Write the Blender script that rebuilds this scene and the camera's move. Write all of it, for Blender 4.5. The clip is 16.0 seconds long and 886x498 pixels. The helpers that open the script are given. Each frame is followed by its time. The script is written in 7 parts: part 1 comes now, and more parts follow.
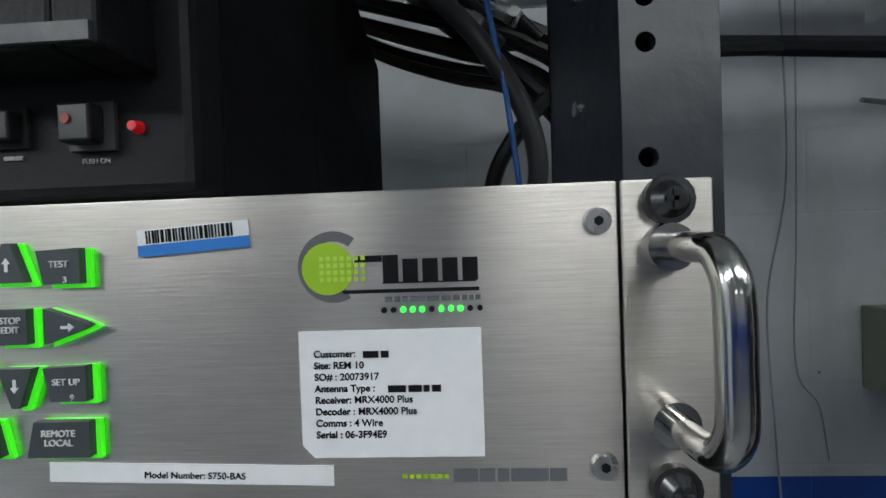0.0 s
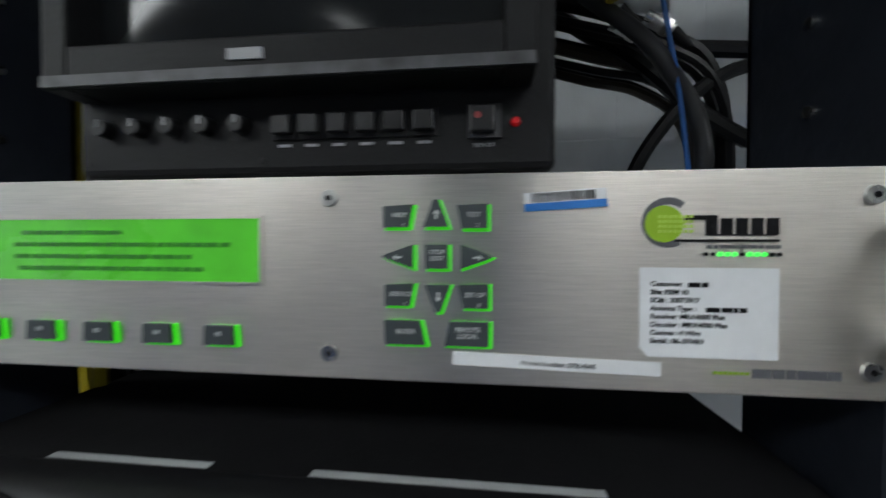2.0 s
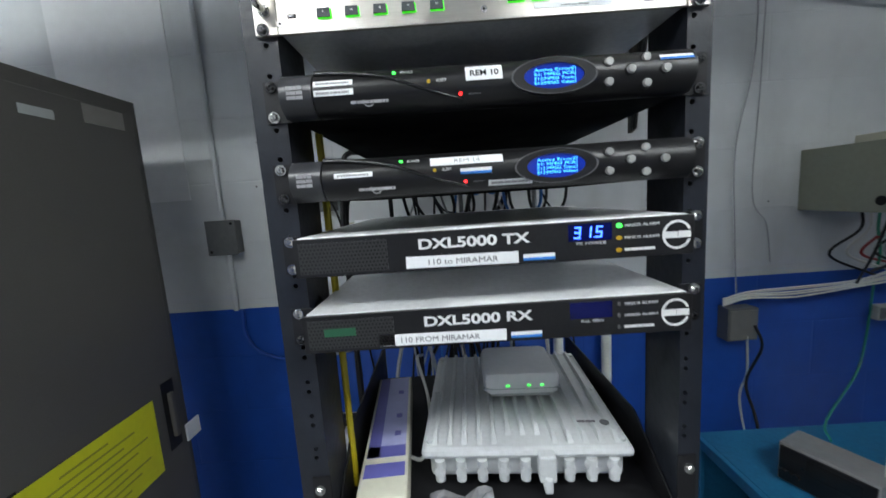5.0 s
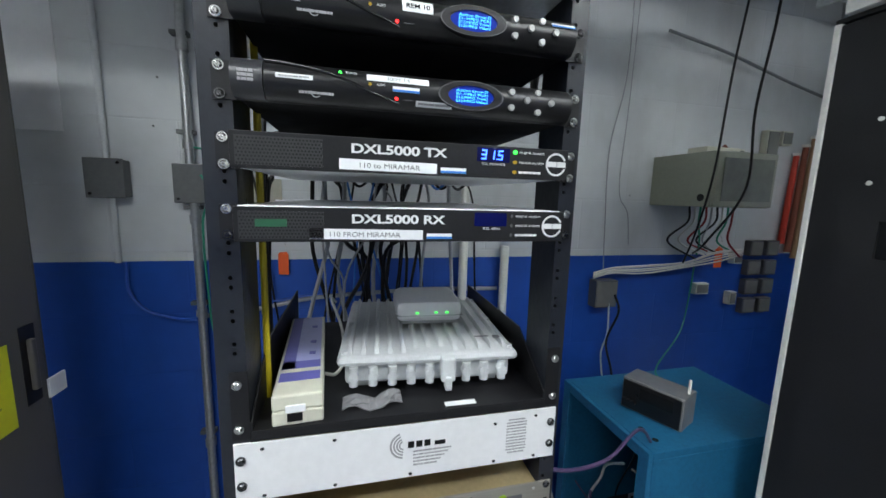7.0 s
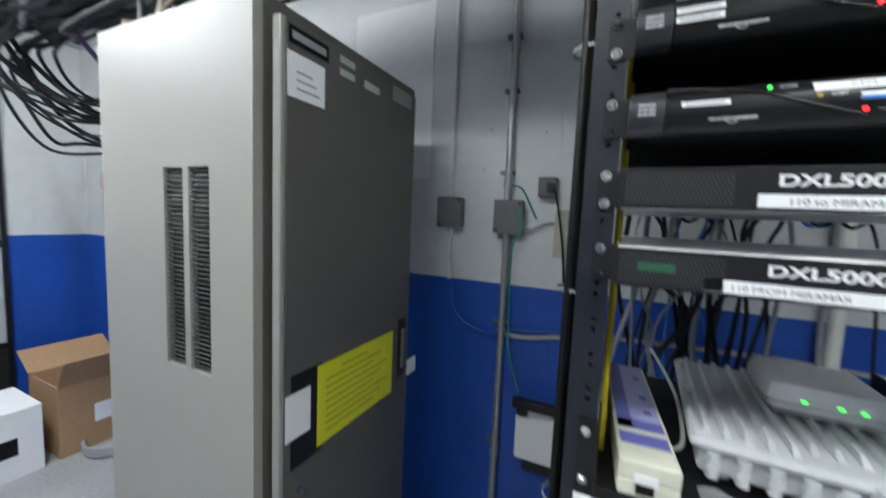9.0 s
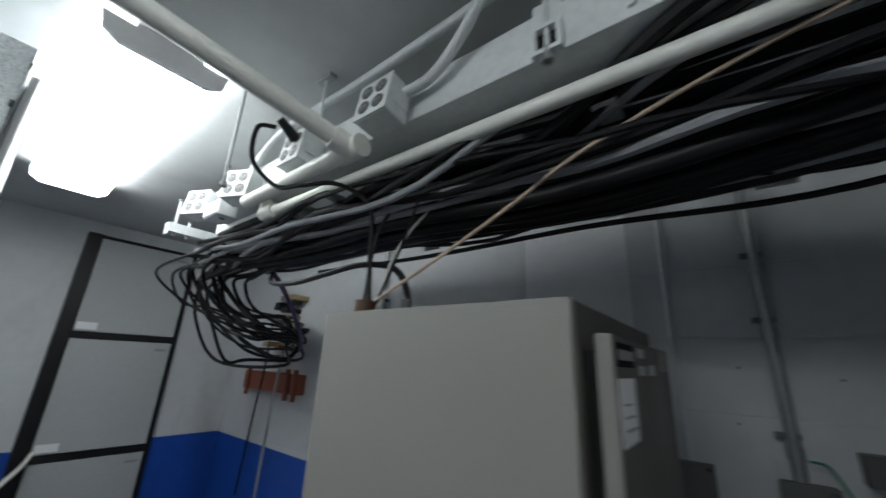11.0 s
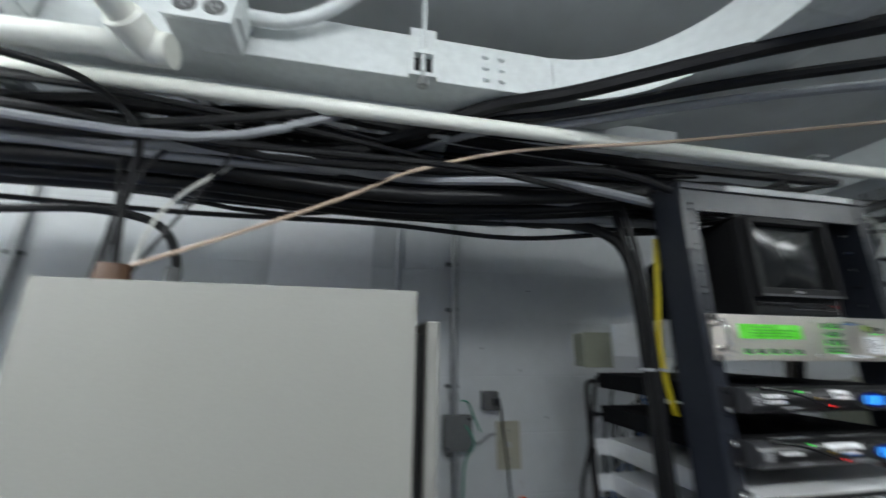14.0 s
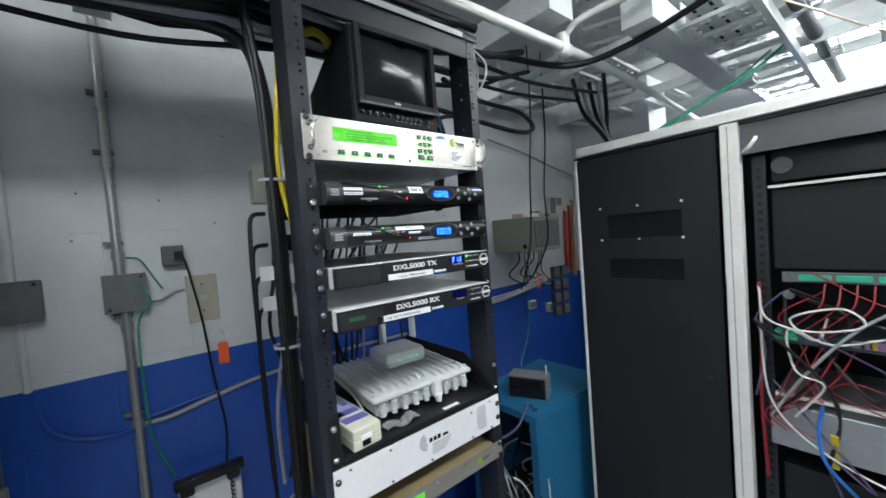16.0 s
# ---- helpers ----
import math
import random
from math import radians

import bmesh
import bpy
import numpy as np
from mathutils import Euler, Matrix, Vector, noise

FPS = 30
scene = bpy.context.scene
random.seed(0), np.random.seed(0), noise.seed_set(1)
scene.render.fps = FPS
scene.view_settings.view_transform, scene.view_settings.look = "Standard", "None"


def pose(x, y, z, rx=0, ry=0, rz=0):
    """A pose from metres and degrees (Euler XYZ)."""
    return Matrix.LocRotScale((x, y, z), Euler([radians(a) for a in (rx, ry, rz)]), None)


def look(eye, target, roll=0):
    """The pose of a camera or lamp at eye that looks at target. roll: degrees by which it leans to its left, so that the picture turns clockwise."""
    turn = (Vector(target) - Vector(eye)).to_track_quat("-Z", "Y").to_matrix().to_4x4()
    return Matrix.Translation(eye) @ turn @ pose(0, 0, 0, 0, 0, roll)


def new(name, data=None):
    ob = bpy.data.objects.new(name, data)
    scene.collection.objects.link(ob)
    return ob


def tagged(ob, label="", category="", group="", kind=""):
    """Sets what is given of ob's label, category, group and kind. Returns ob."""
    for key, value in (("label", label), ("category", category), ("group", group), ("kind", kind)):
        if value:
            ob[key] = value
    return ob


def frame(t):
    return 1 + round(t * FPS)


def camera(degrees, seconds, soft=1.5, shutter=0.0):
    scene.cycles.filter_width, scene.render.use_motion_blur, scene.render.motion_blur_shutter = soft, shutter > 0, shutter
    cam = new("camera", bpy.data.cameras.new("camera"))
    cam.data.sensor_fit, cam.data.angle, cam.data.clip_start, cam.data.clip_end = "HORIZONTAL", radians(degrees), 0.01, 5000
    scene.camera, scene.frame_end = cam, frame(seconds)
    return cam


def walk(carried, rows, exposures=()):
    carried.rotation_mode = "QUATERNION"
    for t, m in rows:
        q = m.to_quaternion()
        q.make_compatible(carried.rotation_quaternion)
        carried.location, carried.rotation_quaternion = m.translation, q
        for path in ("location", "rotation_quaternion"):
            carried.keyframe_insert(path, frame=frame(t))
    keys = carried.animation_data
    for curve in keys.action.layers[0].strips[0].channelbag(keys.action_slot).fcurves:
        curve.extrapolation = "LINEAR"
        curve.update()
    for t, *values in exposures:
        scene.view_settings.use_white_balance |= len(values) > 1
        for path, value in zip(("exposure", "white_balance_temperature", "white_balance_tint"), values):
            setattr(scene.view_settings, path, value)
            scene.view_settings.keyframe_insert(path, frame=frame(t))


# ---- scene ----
cam = camera(100.9, 16.0, 1.5, 0.4)
PATH = [
    (0, (0.174, -0.104, 1.754), (0.089, 1.894, 1.732), -2.0),
    (0.5, (0.175, -0.101, 1.754), (0.091, 1.897, 1.719), -2.2),
    (1, (0.165, -0.107, 1.754), (0.091, 1.892, 1.718), -2.3),
    (1.5, (0.131, -0.116, 1.750), (0.001, 1.880, 1.708), -1.6),
    (2, (0.068, -0.156, 1.741), (-0.148, 1.832, 1.707), 0.1),
    (2.5, (0.005, -0.199, 1.725), (-0.275, 1.778, 1.615), 0.1),
    (3, (-0.026, -0.251, 1.710), (-0.487, 1.686, 1.522), 0.1),
    (3.5, (-0.013, -0.313, 1.655), (-0.571, 1.581, 1.334), 1.5),
    (4, (0.004, -0.359, 1.611), (-0.577, 1.504, 1.177), -1.2),
    (4.5, (-0.019, -0.391, 1.552), (-0.273, 1.578, 1.316), -2.0),
    (4.7, (-0.037, -0.404, 1.528), (-0.178, 1.575, 1.273), -3.1),
    (6.8, (-0.082, -0.494, 1.406), (0.348, 1.438, 1.124), 1.5),
    (7, (-0.079, -0.503, 1.398), (0.386, 1.421, 1.110), 1.6),
    (7.5, (-0.087, -0.522, 1.381), (0.385, 1.391, 1.038), 0.7),
    (8, (-0.140, -0.522, 1.371), (-0.018, 1.444, 1.026), 1.9),
    (8.5, (-0.194, -0.511, 1.376), (-0.502, 1.435, 1.033), 1.7),
    (9, (-0.219, -0.481, 1.405), (-1.059, 1.326, 1.227), 2.5),
    (9.5, (-0.236, -0.451, 1.530), (-1.224, 1.275, 1.746), 3.4),
    (9.6, (-0.247, -0.450, 1.555), (-1.261, 1.253, 1.823), 3.5),
    (10, (-0.326, -0.481, 1.631), (-1.311, 1.178, 2.158), 4.9),
    (10.2, (-0.364, -0.505, 1.669), (-1.290, 1.165, 2.261), 4.0),
    (12.3, (-1.037, -0.482, 1.708), (-2.635, 0.560, 2.308), -0.1),
    (12.5, (-1.022, -0.476, 1.710), (-2.576, 0.615, 2.337), 1.7),
    (13, (-0.979, -0.482, 1.717), (-2.176, 0.970, 2.394), 5.3),
    (13.5, (-0.929, -0.533, 1.724), (-1.433, 1.284, 2.392), 2.5),
    (14, (-0.876, -0.605, 1.700), (-0.513, 1.292, 2.223), 0.6),
    (14.5, (-0.770, -0.670, 1.663), (0.132, 1.080, 2.017), -0.4),
    (15, (-0.649, -0.682, 1.610), (0.440, 0.991, 1.741), -3.4),
    (15.5, (-0.536, -0.691, 1.549), (0.627, 0.935, 1.527), -4.5),
    (16, (-0.490, -0.718, 1.515), (0.760, 0.841, 1.439), -4.4),
]
EXPOSURES = [(0.0, -0.45), (1.0, -0.6), (2.5, -0.7), (3.0, -0.3), (3.5, -0.12), (4.5, 0.15), (7.5, 0.4), (9.0, 0.35), (10.0, 0.0), (12.0, -2.45), (12.6, -2.5), (13.0, -2.1), (13.5, -1.15), (14.4, 0.2), (16.0, 0.4)]
walk(cam, [(t, look(eye, target, roll)) for t, eye, target, roll in PATH], EXPOSURES)

# ---- world and light ----
world = bpy.data.worlds.new("world")
scene.world = world
world.use_nodes = True
world.node_tree.nodes["Background"].inputs[0].default_value = (0.55, 0.62, 0.7, 1)
world.node_tree.nodes["Background"].inputs[1].default_value = 0.02
LAMP, LAMP_WEST, LAMP_SOUTH = 26.0, 31.0, 17.0

# ---- materials ----
MATS = {}


def mat(name, color, rough=0.5, metal=0.0, grain=40.0, vary=0.12, bump=0.05, stain=3.0, stretch=(1, 1, 1), emit=0.0, coat=0.0, spec=0.5):
    """A surface with two scales of tone, uneven gloss and fine relief."""
    if name in MATS:
        return MATS[name]
    m = bpy.data.materials.new(name)
    m.use_nodes = True
    t = m.node_tree
    b = t.nodes["Principled BSDF"]
    geo = t.nodes.new("ShaderNodeTexCoord")
    mp = t.nodes.new("ShaderNodeMapping")
    mp.inputs["Scale"].default_value = stretch
    t.links.new(geo.outputs["Object"], mp.inputs["Vector"])
    n1 = t.nodes.new("ShaderNodeTexNoise")
    n1.inputs["Scale"].default_value, n1.inputs["Detail"].default_value = grain, 6
    n2 = t.nodes.new("ShaderNodeTexNoise")
    n2.inputs["Scale"].default_value, n2.inputs["Detail"].default_value = stain, 8
    t.links.new(mp.outputs[0], n1.inputs["Vector"])
    t.links.new(geo.outputs["Object"], n2.inputs["Vector"])
    mix = t.nodes.new("ShaderNodeMath")
    mix.operation = "ADD"
    t.links.new(n1.outputs[0], mix.inputs[0])
    t.links.new(n2.outputs[0], mix.inputs[1])
    ramp = t.nodes.new("ShaderNodeMapRange")
    ramp.inputs[1].default_value, ramp.inputs[2].default_value = 0.6, 1.4
    ramp.inputs[3].default_value, ramp.inputs[4].default_value = 1 - vary, 1 + vary
    t.links.new(mix.outputs[0], ramp.inputs[0])
    col = t.nodes.new("ShaderNodeVectorMath")
    col.operation = "SCALE"
    col.inputs[0].default_value = color[:3]
    t.links.new(ramp.outputs[0], col.inputs["Scale"])
    t.links.new(col.outputs[0], b.inputs["Base Color"])
    rr = t.nodes.new("ShaderNodeMapRange")
    rr.inputs[1].default_value, rr.inputs[2].default_value = 0.3, 0.7
    rr.inputs[3].default_value, rr.inputs[4].default_value = max(0.03, rough * 0.8), min(1, rough * 1.2)
    t.links.new(n2.outputs[0], rr.inputs[0])
    t.links.new(rr.outputs[0], b.inputs["Roughness"])
    b.inputs["Metallic"].default_value = metal
    b.inputs["Coat Weight"].default_value = coat
    b.inputs["Specular IOR Level"].default_value = spec
    if bump:
        bp = t.nodes.new("ShaderNodeBump")
        bp.inputs["Strength"].default_value, bp.inputs["Distance"].default_value = bump, 0.002
        t.links.new(n1.outputs[0], bp.inputs["Height"])
        t.links.new(bp.outputs[0], b.inputs["Normal"])
    if emit:
        b.inputs["Emission Color"].default_value = (*color[:3], 1)
        b.inputs["Emission Strength"].default_value = emit
    MATS[name] = m
    return m


def wall_mat(name, color, dirt, rough, vary):
    """Thick paint on concrete blocks: faint courses, drips and scuffs."""
    m = mat(name, color, rough, 0, 18, vary, 0.25, 1.3)
    t = m.node_tree
    b = t.nodes["Principled BSDF"]
    geo = t.nodes.new("ShaderNodeNewGeometry")
    mp = t.nodes.new("ShaderNodeMapping")
    mp.inputs["Rotation"].default_value = (radians(90), 0, 0)
    t.links.new(geo.outputs["Position"], mp.inputs["Vector"])
    br = t.nodes.new("ShaderNodeTexBrick")
    br.inputs["Scale"].default_value = 1.0
    br.inputs["Brick Width"].default_value, br.inputs["Row Height"].default_value = 0.4, 0.2
    br.inputs["Mortar Size"].default_value, br.inputs["Mortar Smooth"].default_value = 0.004, 0.8
    t.links.new(mp.outputs[0], br.inputs["Vector"])
    old = b.inputs["Normal"].links[0].from_node
    bp = t.nodes.new("ShaderNodeBump")
    bp.invert = True
    bp.inputs["Strength"].default_value, bp.inputs["Distance"].default_value = 0.25, 0.003
    t.links.new(br.outputs["Fac"], bp.inputs["Height"])
    t.links.new(old.outputs[0], bp.inputs["Normal"])
    t.links.new(bp.outputs[0], b.inputs["Normal"])
    n = t.nodes.new("ShaderNodeTexNoise")
    n.inputs["Scale"].default_value, n.inputs["Detail"].default_value = 2.2, 12
    sp = t.nodes.new("ShaderNodeMapping")
    sp.inputs["Scale"].default_value = (1.6, 1.6, 0.5)
    t.links.new(geo.outputs["Position"], sp.inputs["Vector"])
    t.links.new(sp.outputs[0], n.inputs["Vector"])
    cr = t.nodes.new("ShaderNodeMapRange")
    cr.inputs[1].default_value, cr.inputs[2].default_value = 0.52, 0.75
    cr.inputs[4].default_value = 0.72
    t.links.new(n.outputs[0], cr.inputs[0])
    mix = t.nodes.new("ShaderNodeMix")
    mix.data_type = "RGBA"
    t.links.new(cr.outputs[0], mix.inputs["Factor"])
    t.links.new(b.inputs["Base Color"].links[0].from_socket, mix.inputs["A"])
    mix.inputs["B"].default_value = (*dirt, 1)
    t.links.new(mix.outputs["Result"], b.inputs["Base Color"])
    return m


WALL_WHITE = wall_mat("white wall paint", (0.58, 0.60, 0.61), (0.36, 0.37, 0.37), 0.45, 0.06)
WALL_BLUE = wall_mat("blue wall paint", (0.013, 0.075, 0.38), (0.010, 0.05, 0.24), 0.38, 0.12)
CEIL = wall_mat("ceiling paint", (0.55, 0.57, 0.57), (0.42, 0.43, 0.43), 0.6, 0.06)
FLOOR = mat("grey concrete floor", (0.30, 0.31, 0.32), 0.45, 0, 60, 0.25, 0.1, 2.5)
RACK = mat("black rack paint", (0.014, 0.0165, 0.023), 0.34, 0, 90, 0.25, 0.24, 12, spec=0.45)
BLACK = mat("black panel paint", (0.009, 0.009, 0.0105), 0.45, 0, 300, 0.2, 0.1, 10, spec=0.35)
PLASTIC = mat("black satin plastic", (0.010, 0.010, 0.011), 0.32, 0, 400, 0.15, 0.06, 8, spec=0.4)
CHARCOAL = mat("charcoal monitor plastic", (0.0075, 0.0075, 0.0085), 0.6, 0, 500, 0.15, 0.12, 6, spec=0.22)
MATTE = mat("dull black sheet", (0.008, 0.008, 0.009), 0.85, 0, 300, 0.2, 0.1, 10, spec=0.12)
DARK = mat("dark void", (0.006, 0.006, 0.007), 0.8, 0, 50, 0.1, 0, 4)
STEEL = mat("brushed stainless", (0.66, 0.62, 0.565), 0.34, 1, 700, 0.16, 0.07, 5, stretch=(0.10, 1, 3.0))
grain_ = STEEL.node_tree.nodes.new("ShaderNodeCombineXYZ")
grain_.inputs[2].default_value = 1.0
STEEL.node_tree.links.new(grain_.outputs[0], STEEL.node_tree.nodes["Principled BSDF"].inputs["Tangent"])
STEEL.node_tree.nodes["Principled BSDF"].inputs["Anisotropic"].default_value = 0.85
CHROME = mat("polished chrome", (0.55, 0.54, 0.52), 0.16, 1, 90, 0.06, 0.02, 20)
ZINC = mat("zinc chassis sheet", (0.84, 0.85, 0.86), 0.36, 0.35, 160, 0.14, 0.05, 9)
SCREW = mat("zinc screw", (0.62, 0.62, 0.6), 0.28, 1, 300, 0.2, 0.05, 60)
BOLT = mat("black bolt", (0.10, 0.10, 0.105), 0.24, 0.9, 300, 0.2, 0.1, 60)
WHITEP = mat("white painted panel", (0.78, 0.78, 0.79), 0.35, 0, 90, 0.05, 0.03, 6)
LABEL = mat("white label", (0.82, 0.83, 0.84), 0.5, 0, 200, 0.04, 0.02, 20)
INK = mat("black ink", (0.008, 0.008, 0.009), 0.8, 0, 100, 0.05, 0, spec=0.15)
INKGREY = mat("grey ink", (0.12, 0.12, 0.13), 0.5, 0, 100, 0.05, 0)
PRINT = mat("white print", (0.75, 0.75, 0.75), 0.5, 0, 100, 0.05, 0)
PRINTDIM = mat("grey print", (0.30, 0.30, 0.31), 0.5, 0, 100, 0.05, 0)
STICKBLUE = mat("blue sticker", (0.03, 0.20, 0.60), 0.4, 0, 100, 0.1, 0)
ORANGE = mat("orange tag", (0.85, 0.12, 0.02), 0.5, 0, 80, 0.08, 0.05)
YELLOW = mat("yellow notice", (0.62, 0.62, 0.02), 0.5, 0, 80, 0.06, 0.08, 5)
YCABLE = mat("yellow cable jacket", (0.50, 0.40, 0.015), 0.4, 0, 90, 0.1, 0.03)
CABLE = mat("black cable jacket", (0.009, 0.009, 0.010), 0.42, 0, 120, 0.2, 0.05, 10, spec=0.3)
GCABLE = mat("grey cable jacket", (0.30, 0.31, 0.33), 0.45, 0, 120, 0.15, 0.05, 10)
WCABLE = mat("white cable jacket", (0.62, 0.62, 0.58), 0.45, 0, 120, 0.12, 0.03, 10)
TCABLE = mat("tan cable jacket", (0.50, 0.38, 0.29), 0.5, 0, 120, 0.12, 0.05, 10)
BROWNCABLE = mat("brown cable jacket", (0.050, 0.040, 0.030), 0.5, 0, 120, 0.15, 0.05, 10)
BCABLE = mat("blue cable jacket", (0.02, 0.16, 0.55), 0.4, 0, 120, 0.1, 0.03)
RCABLE = mat("red wire", (0.28, 0.015, 0.02), 0.4, 0, 120, 0.1, 0.03)
GRCABLE = mat("green wire", (0.02, 0.25, 0.15), 0.4, 0, 120, 0.1, 0.03)
PCABLE = mat("purple cable jacket", (0.10, 0.07, 0.16), 0.4, 0, 120, 0.1, 0.03)
PIPE = mat("painted pipe", (0.80, 0.81, 0.75), 0.38, 0, 70, 0.08, 0.08, 6)
TRAY = mat("painted tray steel", (0.64, 0.67, 0.67), 0.45, 0.0, 60, 0.14, 0.06, 5)
CONDUIT = mat("galvanized conduit", (0.42, 0.43, 0.43), 0.42, 0.8, 90, 0.2, 0.05, 9)
BOXGREY = mat("grey box paint", (0.12, 0.125, 0.125), 0.5, 0, 70, 0.15, 0.08, 9)
# tall cabinet enamel: light on the front, shade on the side, put into colour
BEIGE_LIT = mat("lit beige cabinet enamel", (0.28, 0.276, 0.255), 0.42, 0, 240, 0.05, 0.10, 2.5)
TAUPE_SHADED = mat("shaded taupe cabinet enamel", (0.092, 0.087, 0.080), 0.45, 0, 240, 0.07, 0.10, 3)
GASKET = mat("rubber gasket", (0.012, 0.012, 0.012), 0.7, 0, 80, 0.1, 0.05)
ALUM = mat("aluminium extrusion", (0.74, 0.73, 0.68), 0.4, 0.0, 120, 0.1, 0.04, 6)
TEAL = mat("teal cabinet paint", (0.016, 0.15, 0.30), 0.45, 0, 90, 0.2, 0.08, 4)
CASTING = mat("grey-white casting", (0.60, 0.62, 0.63), 0.42, 0.1, 150, 0.1, 0.08, 9)
IVORY = mat("ivory plastic", (0.62, 0.61, 0.50), 0.45, 0, 120, 0.06, 0.04)
BRASS = mat("gold chromate chassis", (0.50, 0.40, 0.22), 0.42, 0.6, 120, 0.12, 0.05, 6)
NICKEL = mat("grey anodised panel", (0.36, 0.34, 0.30), 0.4, 0.6, 150, 0.1, 0.05, 6, stretch=(0.1, 1, 3))
CARD = mat("brown cardboard", (0.36, 0.22, 0.12), 0.7, 0, 60, 0.15, 0.06, 5)
GLASSY = mat("dark screen glass", (0.012, 0.013, 0.014), 0.14, 0, 30, 0.05, 0, spec=0.25)


def spangle(name, color):
    """Galvanized sheet: fine crystal flakes under scratches and rubbed dirt."""
    m = mat(name, color, 0.40, 0.25, 160, 0.16, 0.25, 4)
    t = m.node_tree
    b = t.nodes["Principled BSDF"]
    co = t.nodes.new("ShaderNodeTexCoord")
    wob = t.nodes.new("ShaderNodeTexNoise")
    wob.inputs["Scale"].default_value = 60
    add = t.nodes.new("ShaderNodeVectorMath")
    add.operation = "MULTIPLY_ADD"
    add.inputs[1].default_value = (0.02, 0.02, 0.02)
    t.links.new(wob.outputs["Color"], add.inputs[0])
    t.links.new(co.outputs["Object"], add.inputs[2])
    t.links.new(co.outputs["Object"], wob.inputs["Vector"])
    vo = t.nodes.new("ShaderNodeTexNoise")
    vo.inputs["Scale"].default_value, vo.inputs["Detail"].default_value, vo.inputs["Distortion"].default_value = 120, 4, 2.2
    t.links.new(add.outputs[0], vo.inputs["Vector"])
    rng_ = t.nodes.new("ShaderNodeMapRange")
    rng_.inputs[1].default_value, rng_.inputs[2].default_value = 0.34, 0.56
    rng_.inputs[3].default_value, rng_.inputs[4].default_value = 0.70, 1.10
    t.links.new(vo.outputs[0], rng_.inputs[0])
    sc_ = t.nodes.new("ShaderNodeVectorMath")
    sc_.operation = "SCALE"
    t.links.new(b.inputs["Base Color"].links[0].from_socket, sc_.inputs[0])
    t.links.new(rng_.outputs[0], sc_.inputs["Scale"])
    # flakes of lost paint in a few patches
    ch = t.nodes.new("ShaderNodeTexNoise")
    ch.inputs["Scale"].default_value, ch.inputs["Detail"].default_value = 9, 14
    t.links.new(co.outputs["Object"], ch.inputs["Vector"])
    cr = t.nodes.new("ShaderNodeMapRange")
    cr.inputs[1].default_value, cr.inputs[2].default_value = 0.69, 0.71
    t.links.new(ch.outputs[0], cr.inputs[0])
    mx = t.nodes.new("ShaderNodeMix")
    mx.data_type = "RGBA"
    t.links.new(cr.outputs[0], mx.inputs["Factor"])
    t.links.new(sc_.outputs[0], mx.inputs["A"])
    mx.inputs["B"].default_value = (0.16, 0.17, 0.15, 1)
    t.links.new(mx.outputs["Result"], b.inputs["Base Color"])
    return m


SCUFFED = spangle("scuffed galvanized paint", (0.84, 0.89, 0.92))
PANELGREY = mat("pale grey panel", (0.42, 0.44, 0.44), 0.4, 0, 60, 0.06, 0.04, 2)
RUST = mat("rust-red painted board", (0.24, 0.07, 0.04), 0.6, 0, 60, 0.25, 0.1, 8)
KHAKI = mat("khaki box enamel", (0.27, 0.28, 0.22), 0.45, 0, 80, 0.08, 0.06, 6)
VIOLET = mat("violet print", (0.13, 0.13, 0.42), 0.5, 0, 80, 0.08, 0.02)
PALEVIOLET = mat("pale violet print", (0.36, 0.38, 0.62), 0.5, 0, 80, 0.08, 0.02)
GREENGLOW = mat("green key glow", (0.07, 1.0, 0.02), 0.4, 0, 50, 0.05, 0, emit=0.55)
LCDGREEN = mat("green backlit display", (0.09, 0.56, 0.03), 0.3, 0, 60, 0.3, 0, emit=0.36, coat=0.6)
LCDINK = mat("dark green display ink", (0.035, 0.28, 0.02), 0.4, 0, 60, 0.05, 0)
BLUEGLOW = mat("blue display field", (0.003, 0.022, 0.30), 0.2, 0, 60, 0.05, 0, emit=0.22, coat=0.5)
CYANGLOW = mat("blue display text", (0.05, 0.42, 1.0), 0.3, 0, 60, 0.05, 0, emit=2.2)
BLUEDIGIT = mat("blue digits", (0.05, 0.16, 1.0), 0.3, 0, 60, 0.05, 0, emit=4.0)
LEDRED = mat("red led", (1.0, 0.02, 0.02), 0.3, 0, 60, 0.05, 0, emit=2.5)
LEDGREEN = mat("green led", (0.05, 1.0, 0.08), 0.3, 0, 60, 0.05, 0, emit=2.0)
LEDAMBER = mat("amber led", (0.40, 0.25, 0.01), 0.3, 0, 60, 0.05, 0, emit=0.15)
LOGOGREEN = mat("lime print", (0.33, 0.55, 0.02), 0.5, 0, 60, 0.05, 0)
TUBEGLOW = mat("lit lamp diffuser", (0.95, 1.0, 1.02), 0.4, 0, 30, 0.02, 0, emit=LAMP)
TUBEGLOW_WEST = mat("bright lit lamp diffuser", (0.95, 1.0, 1.02), 0.4, 0, 30, 0.02, 0, emit=LAMP_WEST)
TUBEGLOW_SOUTH = mat("clear lit lamp diffuser", (0.95, 1.0, 1.02), 0.4, 0, 30, 0.02, 0, emit=LAMP_SOUTH)


